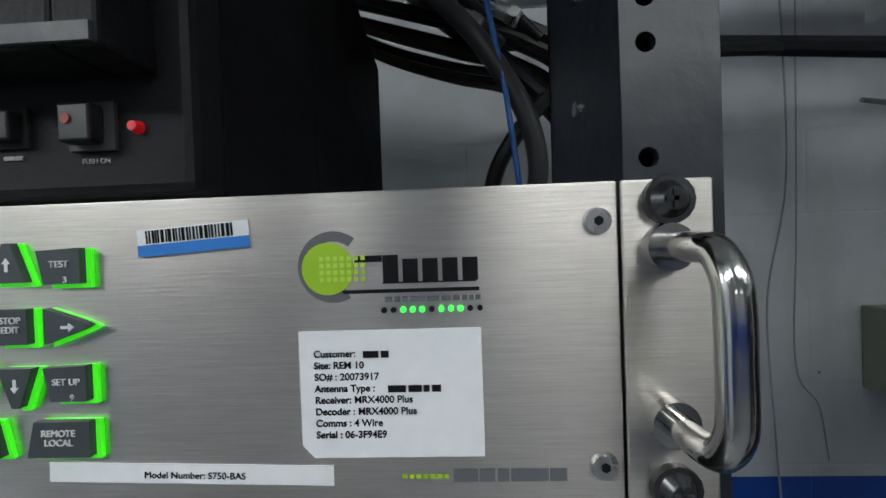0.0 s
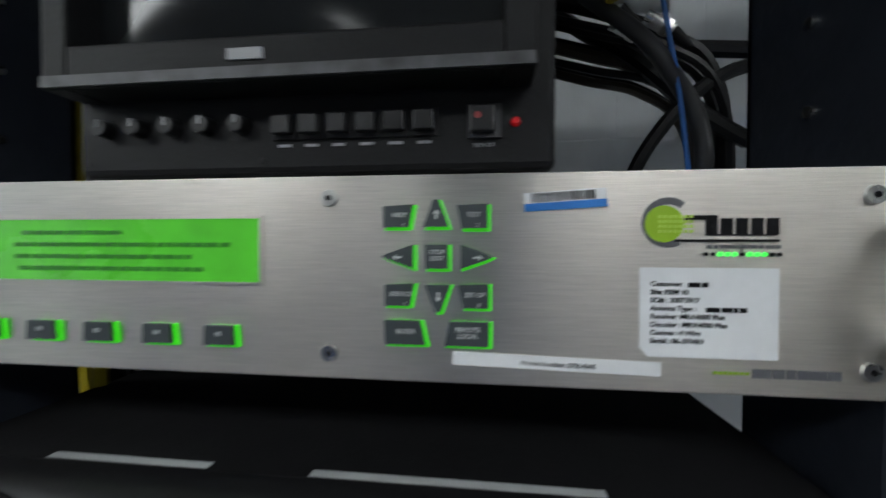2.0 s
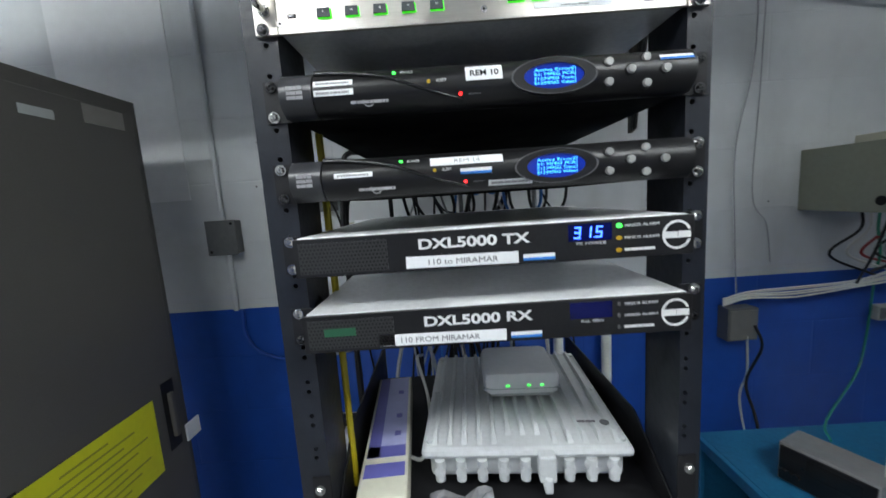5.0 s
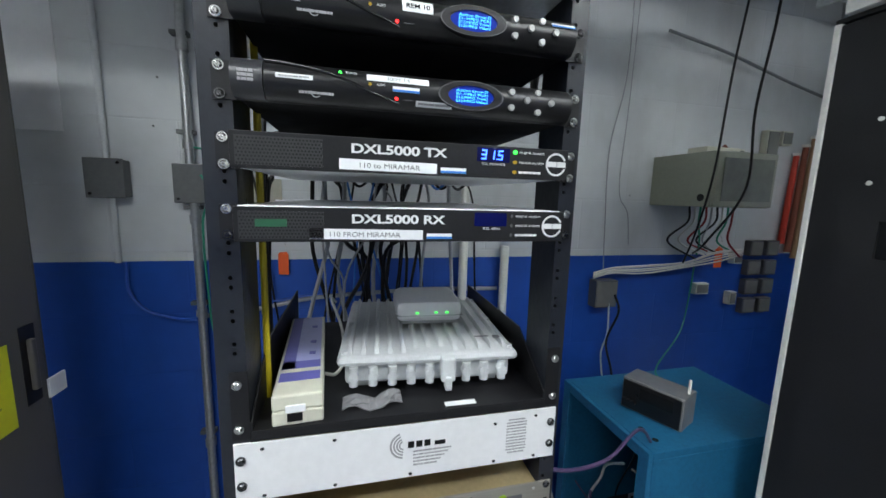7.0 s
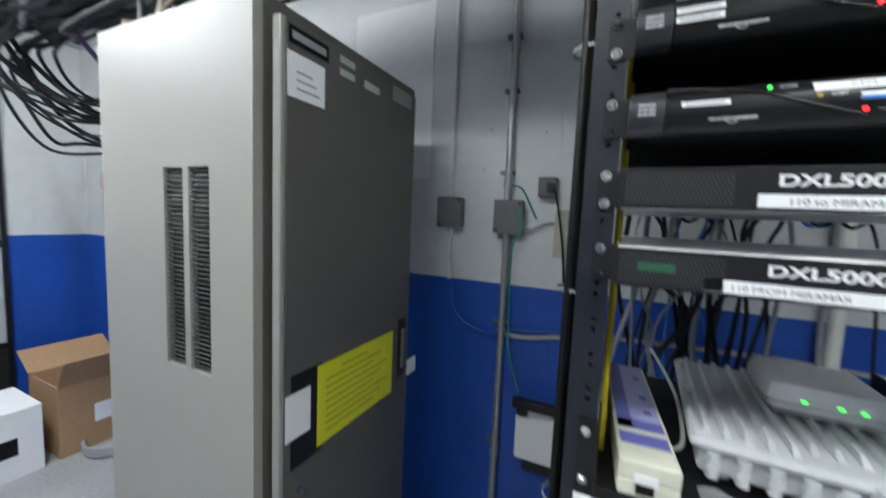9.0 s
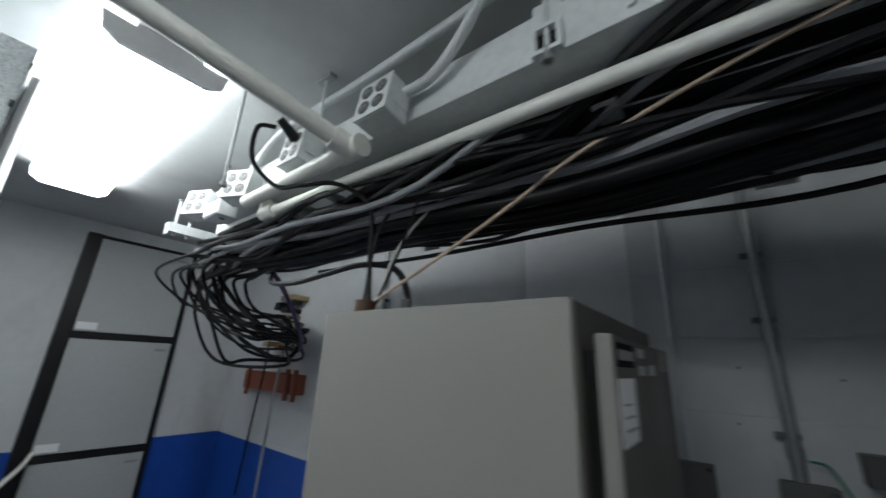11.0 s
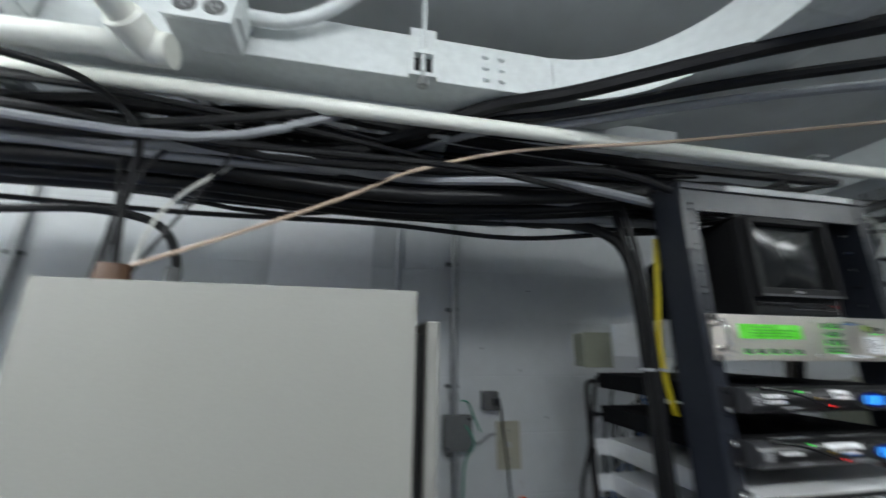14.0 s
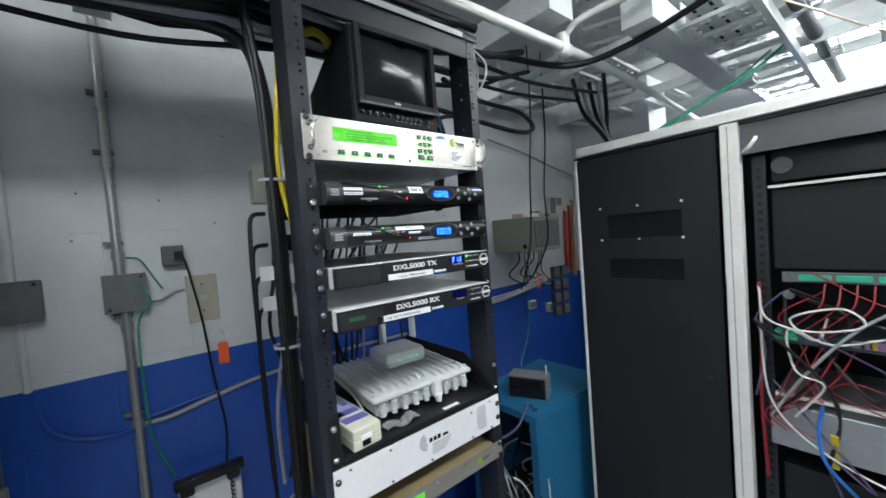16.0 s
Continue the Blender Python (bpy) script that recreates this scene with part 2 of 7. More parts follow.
# ---- mesh helpers ----
def part(name, bm, material, parent=None, label="", smooth=False):
    """Links a bmesh as one mesh object under a thing or a part."""
    me = bpy.data.meshes.new(name)
    bmesh.ops.recalc_face_normals(bm, faces=bm.faces)
    if smooth:
        for f in bm.faces:
            f.smooth = True
    bm.to_mesh(me)
    bm.free()
    me.materials.append(material)
    ob = new(name, me)
    if smooth:
        me.set_sharp_from_angle(angle=radians(40))
    if parent:
        ob.parent = parent
    if label:
        ob["label"] = label
    return ob


def thing(name, label, category, group="", at=(0, 0, 0)):
    ob = new(name)
    ob.empty_display_size = 0.05
    ob.location = at
    return tagged(ob, label, category, group)


def box(bm, x0, x1, y0, y1, z0, z1, bevel=0.0, m=None):
    vs = bmesh.ops.create_cube(bm, size=1)["verts"]
    for v in vs:
        v.co = Vector(((x0 + x1) / 2 + v.co.x * (x1 - x0), (y0 + y1) / 2 + v.co.y * (y1 - y0), (z0 + z1) / 2 + v.co.z * (z1 - z0)))
    if bevel:
        es = list({e for v in vs for e in v.link_edges})
        vs = list({v for f in bmesh.ops.bevel(bm, geom=es, offset=bevel, segments=2, affect="EDGES", profile=0.5)["faces"] for v in f.verts} | {v for v in vs if v.is_valid})
    if m is not None:
        bmesh.ops.transform(bm, matrix=m, verts=vs)
    return bm


def boxes(*rows, bevel=0.0):
    bm = bmesh.new()
    for r in rows:
        box(bm, *r, bevel)
    return bm


def cyl(bm, p0, p1, r, seg=16, r2=None):
    p0, p1 = Vector(p0), Vector(p1)
    d = p1 - p0
    m = Matrix.Translation((p0 + p1) / 2) @ d.to_track_quat("Z", "Y").to_matrix().to_4x4()
    bmesh.ops.create_cone(bm, cap_ends=True, segments=seg, radius1=r, radius2=r if r2 is None else r2, depth=d.length, matrix=m)
    return bm


def smooth_line(pts, n=6):
    """Points of a soft curve through the given ones."""
    p = [Vector(q) for q in pts]
    if len(p) < 3:
        return p
    e = [2 * p[0] - p[1], *p, 2 * p[-1] - p[-2]]
    out = []
    for i in range(1, len(e) - 2):
        a, b, c, d = e[i - 1 : i + 3]
        for k in range(n):
            t = k / n
            out.append(0.5 * (2 * b + (c - a) * t + (2 * a - 5 * b + 4 * c - d) * t * t + (3 * b - a - 3 * c + d) * t**3))
    return out + [p[-1]]


def tube(bm, pts, r, seg=8, n=6, taper=None):
    """A round cable or pipe along a soft curve."""
    line = smooth_line(pts, n)
    rings, up = [], None
    for i, p in enumerate(line):
        t = (line[min(i + 1, len(line) - 1)] - line[max(i - 1, 0)]).normalized()
        if up is None:
            up = t.orthogonal().normalized()
        up = (up - t * up.dot(t)).normalized()
        side = t.cross(up)
        rr = r if taper is None else r * (1 + (taper - 1) * i / (len(line) - 1))
        rings.append([bm.verts.new(p + rr * (math.cos(a) * up + math.sin(a) * side)) for a in [2 * math.pi * k / seg for k in range(seg)]])
    for a, b in zip(rings, rings[1:]):
        for k in range(seg):
            bm.faces.new((a[k], a[(k + 1) % seg], b[(k + 1) % seg], b[k]))
    bm.faces.new(rings[0])
    bm.faces.new(rings[-1])
    return bm


def plate(bm, outline, y0, y1):
    """An outline in x and z, given depth along y."""
    a = [bm.verts.new((x, y0, z)) for x, z in outline]
    b = [bm.verts.new((x, y1, z)) for x, z in outline]
    bm.faces.new(a)
    bm.faces.new(b[::-1])
    for i in range(len(a)):
        j = (i + 1) % len(a)
        bm.faces.new((a[i], b[i], b[j], a[j]))
    return bm


def oval(cx, cz, rx, rz, seg=32, a0=0.0, a1=2 * math.pi):
    n = seg if a1 - a0 > 6.28 else seg + 1
    return [(cx + rx * math.cos(a0 + (a1 - a0) * k / seg), cz + rz * math.sin(a0 + (a1 - a0) * k / seg)) for k in range(n)]


def ring(bm, cx, cz, ro, ri, y0, y1, a0=0.0, a1=2 * math.pi, seg=36, sx=1.0):
    """A flat ring or arc in x and z with depth along y."""
    full = a1 - a0 > 6.28
    cols = []
    for k in range(seg if full else seg + 1):
        a = a0 + (a1 - a0) * k / seg
        c, s = math.cos(a) * sx, math.sin(a)
        cols.append([bm.verts.new((cx + r * c, y, cz + r * s)) for r, y in ((ro, y0), (ri, y0), (ri, y1), (ro, y1))])
    pairs = list(zip(cols, cols[1:])) + ([(cols[-1], cols[0])] if full else [])
    for a, b in pairs:
        for i in range(4):
            j = (i + 1) % 4
            bm.faces.new((a[i], a[j], b[j], b[i]))
    if not full:
        bm.faces.new(cols[0]), bm.faces.new(cols[-1])
    return bm


def text(s, x, z, size, y, material, parent, name="lettering", width=None, align="LEFT", m=None, bold=0.0):
    """Raised lettering that faces -y, its baseline at z; width: stretched to fit."""
    cu = bpy.data.curves.new("text", "FONT")
    cu.body, cu.size, cu.extrude = s, size, 0.00015
    cu.align_x = align
    cu.offset = bold * size
    tmp = bpy.data.objects.new("text", cu)
    scene.collection.objects.link(tmp)
    bpy.context.view_layer.update()
    me = bpy.data.meshes.new_from_object(tmp.evaluated_get(bpy.context.evaluated_depsgraph_get()))
    bpy.data.objects.remove(tmp)
    xs = [v.co.x for v in me.vertices]
    k = width / (max(xs) - min(xs)) if width else 1.0
    base = Matrix.Translation((x, y, z)) @ Matrix.Rotation(radians(90), 4, "X") @ Matrix.Diagonal((k, 1, 1, 1))
    me.transform(m @ base if m is not None else base)
    me.materials.clear()
    me.materials.append(material)
    ob = new(name, me)
    ob.parent = parent
    return ob


def structure(name, bm, material, label=""):
    return tagged(part(name, bm, material), label, "", "", "structure")


def tilt(cx, cz, degrees):
    """A turn in the plane of a panel about one of its points."""
    return Matrix.Translation((cx, 0, cz)) @ Matrix.Rotation(radians(-degrees), 4, "Y") @ Matrix.Translation((-cx, 0, -cz))


# ---- structure ----
WEST, EAST, NORTH, SOUTH, TOP, DADO = -3.6, 4.2, 0.8, -6.0, 2.42, 1.171


def two_tone(name, rows, label):
    """A wall painted blue below the dado line and white above it."""
    bm = bmesh.new()
    for r in rows:
        box(bm, *r, 0, DADO)
        box(bm, *r, DADO, TOP)
    ob = structure(name, bm, WALL_BLUE, label)
    ob.data.materials.append(WALL_WHITE)
    for f in ob.data.polygons:
        f.material_index = int(f.center.z > DADO + 0.001)
    return ob


structure("floor", boxes((WEST - 0.2, EAST + 0.2, SOUTH - 0.2, NORTH + 0.2, -0.1, 0)), FLOOR, "worn grey concrete floor")
structure("ceiling", boxes((WEST - 0.2, EAST + 0.2, SOUTH - 0.2, NORTH + 0.2, TOP, TOP + 0.1)), CEIL, "pale grey painted concrete ceiling")
two_tone("wall_north", [(WEST - 0.2, EAST + 0.2, NORTH, NORTH + 0.2)], "painted block wall, white above a blue dado")
two_tone("wall_west", [(WEST - 0.2, WEST, SOUTH, NORTH)], "painted block wall, white above a blue dado")
two_tone("wall_east", [(EAST, EAST + 0.2, SOUTH, NORTH)], "painted block wall, white above a blue dado")
two_tone("wall_south", [(WEST - 0.2, EAST + 0.2, SOUTH - 0.2, SOUTH)], "painted block wall, white above a blue dado")
two_tone("wall_pier", [(2.02, 2.3, 0.25, NORTH - 0.002)], "painted block pier, white above a blue dado")


# ---- ceiling lamps ----
def wrap_lamp(x0, x1, y0, y1, z=2.343, glow=TUBEGLOW):
    lamp = thing("ceiling_lamp", "long white fluorescent lamp with a glowing wrap-around diffuser on the ceiling", "lamp", "ceiling lamps", ((x0 + x1) / 2, (y0 + y1) / 2, TOP))
    inv = Matrix.Translation(-lamp.location)
    ym = (y0 + y1) / 2
    prof = [(y0, z + 0.05), (y0 + 0.01, z + 0.02), (y0 + 0.04, z), (y1 - 0.04, z), (y1 - 0.01, z + 0.02), (y1, z + 0.05)]
    bm = bmesh.new()
    a = [bm.verts.new((x0 + 0.012, y, zz)) for y, zz in prof]
    b = [bm.verts.new((x1 - 0.012, y, zz)) for y, zz in prof]
    for i in range(len(a)):
        j = (i + 1) % len(a)
        bm.faces.new((a[i], b[i], b[j], a[j]))
    bmesh.ops.transform(bm, matrix=inv, verts=bm.verts)
    part("diffuser", bm, glow, lamp, "glowing white diffuser")
    bm = boxes((x0 + 0.01, x1 - 0.01, ym - 0.07, ym + 0.07, z + 0.052, TOP - 0.001))
    bmesh.ops.transform(bm, matrix=inv, verts=bm.verts)
    part("housing", bm, WHITEP, lamp)
    for xe, d in ((x0, 0.011), (x1 - 0.011, 0.011)):
        bm = bmesh.new()
        va = [bm.verts.new((xe, y, zz)) for y, zz in [(y0 - 0.004, z + 0.056), (y0 + 0.004, z + 0.016), (y0 + 0.036, z - 0.004), (y1 - 0.036, z - 0.004), (y1 - 0.004, z + 0.016), (y1 + 0.004, z + 0.056)]]
        fc = bm.faces.new(va)
        ex = bmesh.ops.extrude_face_region(bm, geom=[fc])
        bmesh.ops.translate(bm, vec=(d, 0, 0), verts=[v for v in ex["geom"] if isinstance(v, bmesh.types.BMVert)])
        bmesh.ops.transform(bm, matrix=inv, verts=bm.verts)
        part("end_cap", bm, WHITEP, lamp)
    return lamp


wrap_lamp(-2.848, -1.623, -0.487, -0.235, 2.343, TUBEGLOW_WEST)
wrap_lamp(2.05, 3.27, -0.75, -0.42)
wrap_lamp(-1.37, -0.15, -1.05, -0.79, glow=TUBEGLOW_SOUTH)
wrap_lamp(0.32, 1.54, -1.05, -0.79)
for cx, cy in ((-1.35, -4.6), (0.9, -4.6)):
    wrap_lamp(cx - 0.61, cx + 0.61, cy - 0.13, cy + 0.13, glow=TUBEGLOW_SOUTH).rotation_euler = (0, 0, radians(90))


# ---- relay rack ----
U, T = 0.04445, 1.77
RAIL_IN, RAIL_OUT, RACK_TOP = 0.2205, 0.257, 2.044


def holed_strip(bm, x0, x1, zs, half, hx, r, y0, y1):
    """A steel strip with one round hole in each of its cells."""
    seg = 12
    for zc in zs:
        cols = []
        for k in range(seg):
            a = 2 * math.pi * (k + 0.5) / seg
            c, s = math.cos(a), math.sin(a)
            f = min(((x1 - hx) if c > 0 else (hx - x0)) / max(abs(c), 1e-6), half / max(abs(s), 1e-6))
            cols.append([bm.verts.new(q) for q in ((hx + f * c, y0, zc + f * s), (hx + r * c, y0, zc + r * s), (hx + r * c, y1, zc + r * s))])
        for a, b in zip(cols, cols[1:] + cols[:1]):
            bm.faces.new((a[0], b[0], b[1], a[1]))
            bm.faces.new((a[1], b[1], b[2], a[2]))
        # the four corners that the rays leave open
        corner = [(x0, -half), (x1, -half), (x1, half), (x0, half)]
        for cx, cz in corner:
            k = math.floor((math.atan2(cz, cx - hx) % (2 * math.pi)) * seg / (2 * math.pi) - 0.5)
            v = bm.verts.new((cx, y0, zc + cz))
            bm.faces.new((v, cols[k % seg][0], cols[(k + 1) % seg][0]))
    return bm


rack = thing("relay_rack", "black painted two-post equipment rack full of electronics, standing before the wall", "equipment rack", at=(0, 0.04, 0))
INV = Matrix.Translation((0, -0.04, 0))


def rpart(name, bm, material, label="", smooth=False):
    bmesh.ops.transform(bm, matrix=INV, verts=bm.verts)
    return part(name, bm, material, rack, label, smooth)


hole_z = sorted(T - u * U - U / 2 + s * 0.015875 for u in range(-7, 38) for s in (-1, 1))
for s in (-1, 1):
    bm = bmesh.new()
    half_a = 0.0063
    out = RAIL_OUT if s < 0 else 0.2475
    x0, x1 = sorted((s * RAIL_IN, s * out))
    for z in hole_z:
        if z < 0.1 or z > RACK_TOP - 0.03:
            continue
        holed_strip(bm, x0, x1, [z], half_a, -0.2335 if s < 0 else 0.2275, 0.0029, 0.0, 0.003)
    zz = [z for z in hole_z if 0.1 <= z <= RACK_TOP - 0.03]
    gaps = [(0.0, zz[0] - half_a)] + [(a + half_a, b - half_a) for a, b in zip(zz, zz[1:]) if b - a > 2 * half_a + 1e-5] + [(zz[-1] + half_a, RACK_TOP)]
    for a, b in gaps:
        vs = [bm.verts.new(q) for q in ((x0, 0, a), (x1, 0, a), (x1, 0, b), (x0, 0, b))]
        bm.faces.new(vs)
    box(bm, *sorted((s * RAIL_IN, s * (RAIL_IN + 0.003))), 0.0005, 0.076, 0, RACK_TOP)
    box(bm, *sorted((s * (out - 0.003), s * out)), 0.0005, 0.076, 0, RACK_TOP)
    box(bm, x0, x1, 0.073, 0.076, 0, RACK_TOP)
    rpart("upright", bm, RACK)
    rpart("base_angle", boxes((*sorted((s * 0.18, s * 0.30)), -0.17, 0.24, 0.0, 0.012), (*sorted((s * 0.2576, s * 0.266)), -0.17, 0.24, 0.012, 0.12), bevel=0.002), RACK)
    for k in range(9):
        zc = 1.72 + k * 0.0412
        bm = cyl(bmesh.new(), (s * (RAIL_IN - 0.002), 0.034, zc), (s * (RAIL_IN + 0.001), 0.034, zc), 0.0028, 10)
        rpart("rivet", bm, SCREW, smooth=True)
rpart("top_bar", boxes((-RAIL_IN + 0.001, RAIL_IN - 0.001, 0.001, 0.006, RACK_TOP - 0.060, RACK_TOP - 0.001), (-RAIL_IN + 0.001, RAIL_IN - 0.001, 0.006, 0.076, RACK_TOP - 0.006, RACK_TOP - 0.001), bevel=0.001), RACK)
rpart("top_angle", boxes((-RAIL_OUT, RAIL_OUT, -0.004, 0.0, RACK_TOP - 0.012, RACK_TOP + 0.004), (-RAIL_OUT, RAIL_OUT, -0.004, 0.08, RACK_TOP + 0.001, RACK_TOP + 0.004)), RACK)
rpart("label_strip", boxes((-0.14, 0.203, -0.0056, -0.0042, RACK_TOP - 0.011, RACK_TOP + 0.003)), PANELGREY, "scratched pale label strip")


def bolt(x, z, material, parent, y=0.0, r=0.0047, name="rack_bolt"):
    bm = cyl(bmesh.new(), (x, y, z), (x, y - 0.0022, z), r * 1.3, 16)
    cyl(bm, (x, y - 0.0022, z), (x, y - 0.0045, z), r, 16, r * 0.6)
    box(bm, x - r * 0.5, x + r * 0.5, y - 0.0049, y - 0.0043, z - 0.0006, z + 0.0006)
    box(bm, x - 0.0006, x + 0.0006, y - 0.0049, y - 0.0043, z - r * 0.5, z + r * 0.5)
    return part(name, bm, material, parent, smooth=True)


def sticker(parent, x, z, w, h, y, name="asset_sticker", deg=0.0):
    """A small blue and white asset sticker."""
    bm = box(bmesh.new(), x, x + w, y - 0.0004, y, z, z + h, 0, tilt(x, z, deg))
    st = part(name, bm, LABEL, parent, "blue and white asset sticker")
    bm = box(bmesh.new(), x, x + w, y - 0.0006, y - 0.0004, z, z + h * 0.42, 0, tilt(x, z, deg))
    part("blue_band", bm, STICKBLUE, st)
    return st


def bars(parent, x0, x1, z, h, y, material, seed, name="unreadable_print", gap=0.25, m=None):
    """A line of writing too small to read, as plain bars."""
    rng = random.Random(seed)
    bm = bmesh.new()
    x = x0
    while x < x1 - h * 0.4:
        w = min(h * rng.uniform(0.9, 3.2), x1 - x)
        box(bm, x, x + w, y - 0.0003, y, z, z + h, 0, m)
        x += w + h * gap * rng.uniform(0.8, 1.8)
    return part(name, bm, material, parent)


# ---- controller with a steel front panel ----
def controller():
    c = thing("antenna_controller", "brushed stainless rack controller with glowing green keys, display and chrome handles", "rack unit", at=(0, 0, 1.6815))
    keep = []

    def p(name, bm, material, label="", smooth=False, parent=None):
        ob = part(name, bm, material, parent or c, label, smooth)
        if parent is None:
            keep.append(ob)
        return ob

    p("front_panel", boxes((-0.2165, 0.2165, -0.005, -0.0004, 1.6825, 1.7695), bevel=0.0006), STEEL, "brushed stainless front panel")
    for s in (-1, 1):
        p("ear", boxes((*sorted((s * 0.2172, s * 0.2413)), -0.005, -0.0004, 1.6825, 1.7695), bevel=0.0006), STEEL)
        x = s * 0.2285
        bm = tube(bmesh.new(), [(x, -0.005, 1.7515), (x, -0.018, 1.7515), (x + s * 0.001, -0.0225, 1.7505), (x + s * 0.001, -0.0265, 1.745), (x + s * 0.001, -0.0275, 1.737), (x + s * 0.001, -0.0275, 1.727), (x + s * 0.001, -0.0275, 1.717), (x + s * 0.001, -0.0265, 1.712), (x + s * 0.001, -0.0225, 1.7065), (x, -0.018, 1.7055), (x, -0.005, 1.7055)], 0.0037, 16, 8)
        handle = p("handle", bm, CHROME, "polished chrome handle", True)
        for z in (1.7515, 1.7055):
            bm = cyl(bmesh.new(), (x, -0.005, z), (x, -0.0085, z), 0.0062, 20)
            p("handle_collar", bm, CHROME, "", True, handle)
        for z in (1.7638, 1.6877):
            keep.append(bolt(-0.2325 if s < 0 else 0.2290, z, BOLT, c, -0.005, 0.0050))
    for x, z in ((0.211, 1.759), (0.211, 1.6935), (0.0025, 1.760), (0.0025, 1.6935), (-0.2135, 1.759), (-0.2135, 1.6925)):
        bm = cyl(bmesh.new(), (x, -0.005, z), (x, -0.0062, z), 0.0038, 20, 0.0034)
        sc = p("flush_screw", bm, SCREW, "", True)
        p("socket", cyl(bmesh.new(), (x, -0.0062, z), (x, -0.0065, z), 0.0013, 6), INK, "", False, sc)
    p("chassis", boxes((-0.215, 0.215, 0.0, 0.33, 1.684, 1.768)), ZINC, "bare zinc chassis")
    # display
    d = p("display", boxes((-0.181, -0.029, -0.0056, -0.0051, 1.7235, 1.7515)), LCDGREEN, "backlit green text display")
    for k, (a, b) in enumerate(((-0.148, -0.095), (-0.152, -0.043), (-0.152, -0.060), (-0.150, -0.055))):
        bars(d, a, b, 1.7445 - k * 0.0055, 0.0019, -0.0057, LCDINK, 20 + k, gap=0.35)
    p("display_frame", boxes((-0.1822, -0.181, -0.006, -0.005, 1.7225, 1.7525), (-0.029, -0.0278, -0.006, -0.005, 1.7225, 1.7525), (-0.181, -0.029, -0.006, -0.005, 1.7515, 1.7525), (-0.181, -0.029, -0.006, -0.005, 1.7225, 1.7235)), STEEL)
    us = p("usb_port", boxes((-0.205, -0.196, -0.0054, -0.0051, 1.6975, 1.7015)), INK)
    p("tongue", boxes((-0.2035, -0.1975, -0.0058, -0.0055, 1.699, 1.7002)), LABEL, "", False, us)

    def key(outline, cx, cz, legend=(), digit=None):
        """A dark key cap that stands in a glowing green surround."""
        glow = bmesh.new()
        plate(glow, [(cx + x * 1.00 + 0.0006, cz + z * 1.00 - 0.0004) for x, z in outline], -0.0051, -0.0062)
        k = p("key", glow, GREENGLOW, "dark key in a glowing green surround")
        cap = bmesh.new()
        plate(cap, [(cx + x * 0.94 - 0.0002, cz + z * 0.90 + 0.0003) for x, z in outline], -0.0062, -0.0082)
        cap_ob = p("key_cap", cap, mat("key cap rubber", (0.05, 0.06, 0.065), 0.5, 0, 200, 0.1, 0.05), "", False, k)
        n = len(legend)
        for i, word in enumerate(legend):
            text(word, cx + (0.0 if digit is None else 0.0004), cz + (n / 2 - i - 0.75) * 0.0026 + 0.0007, 0.0026, -0.0084, PRINT, k, "legend", None, "CENTER")
        if digit:
            text(digit, cx - 0.0005 if not legend else cx + 0.002, cz - 0.0042, 0.0024, -0.0084, PRINT, k, "digit", None, "CENTER")

    def arrow(cx, cz, way):
        bm = bmesh.new()
        o = [(-0.0018, -0.0004), (0.0004, -0.0004), (0.0004, -0.0012), (0.002, 0), (0.0004, 0.0012), (0.0004, 0.0004), (-0.0018, 0.0004)]
        c_, s_ = math.cos(way), math.sin(way)
        plate(bm, [(cx + x * c_ - z * s_, cz + x * s_ + z * c_) for x, z in o], -0.0083, -0.0085)
        p("arrow_mark", bm, PRINT)

    w, h = 0.0066, 0.0055
    trap_l = [(-w, -h * 0.9), (w * 0.7, -h * 0.9), (w, h), (-w, h * 0.85)]
    trap_r = [(-w * 0.7, -h), (w, -h), (w, h), (-w, h * 0.9)]
    sq = [(-0.0050, -h), (0.0050, -h), (0.0050, h), (-0.0050, h)]
    up = [(-0.0055, -h), (0.0055, -h), (0.0012, 0.0068), (-0.0012, 0.0068)]
    dn = [(x, -z) for x, z in up]
    rt = [(-0.0066, -h), (0.0045, -0.0015), (0.0075, 0), (0.0045, 0.0015), (-0.0066, h)]
    lf = [(-x, z) for x, z in rt]
    wide_l = [(-0.009, -h), (0.009, -h), (0.0065, h), (-0.0095, h)]
    wide_r = [(-0.0098, -h), (0.0095, -h), (0.0095, h), (-0.0075, h)]
    key(trap_l, 0.0335, 1.7515, ("HELP",), "1")
    key(up, 0.0492, 1.7522)
    arrow(0.0492, 1.7525, math.pi / 2)
    key(trap_r, 0.0640, 1.7515, ("TEST",), "3")
    key(lf, 0.0335, 1.7350)
    arrow(0.0330, 1.7350, math.pi)
    key(sq, 0.0495, 1.7350, ("STOP", "EDIT"), None)
    key(rt, 0.0655, 1.7350)
    arrow(0.0660, 1.7350, 0)
    key(trap_l, 0.0340, 1.7190, ("SERVICE",), "7")
    key(dn, 0.0500, 1.7185)
    arrow(0.0500, 1.7190, -math.pi / 2)
    key(trap_r, 0.0645, 1.7190, ("SET UP",), "9")
    key(wide_l, 0.0365, 1.7035, ("ENTER",))
    key(wide_r, 0.0620, 1.7035, ("REMOTE", "LOCAL"))
    soft = [(-0.0075, -0.0048), (0.0075, -0.0048), (0.0068, 0.0048), (-0.007, 0.0048)]
    for i in range(5):
        key(soft, -0.166 + i * 0.0298, 1.7000, (f"F{i + 1}",))
    # stickers and print
    bc = sticker(c, 0.0848, 1.7535, 0.032, 0.0075, -0.0051, "barcode_sticker", 3.5)
    rng = random.Random(4)
    x = 0.0875
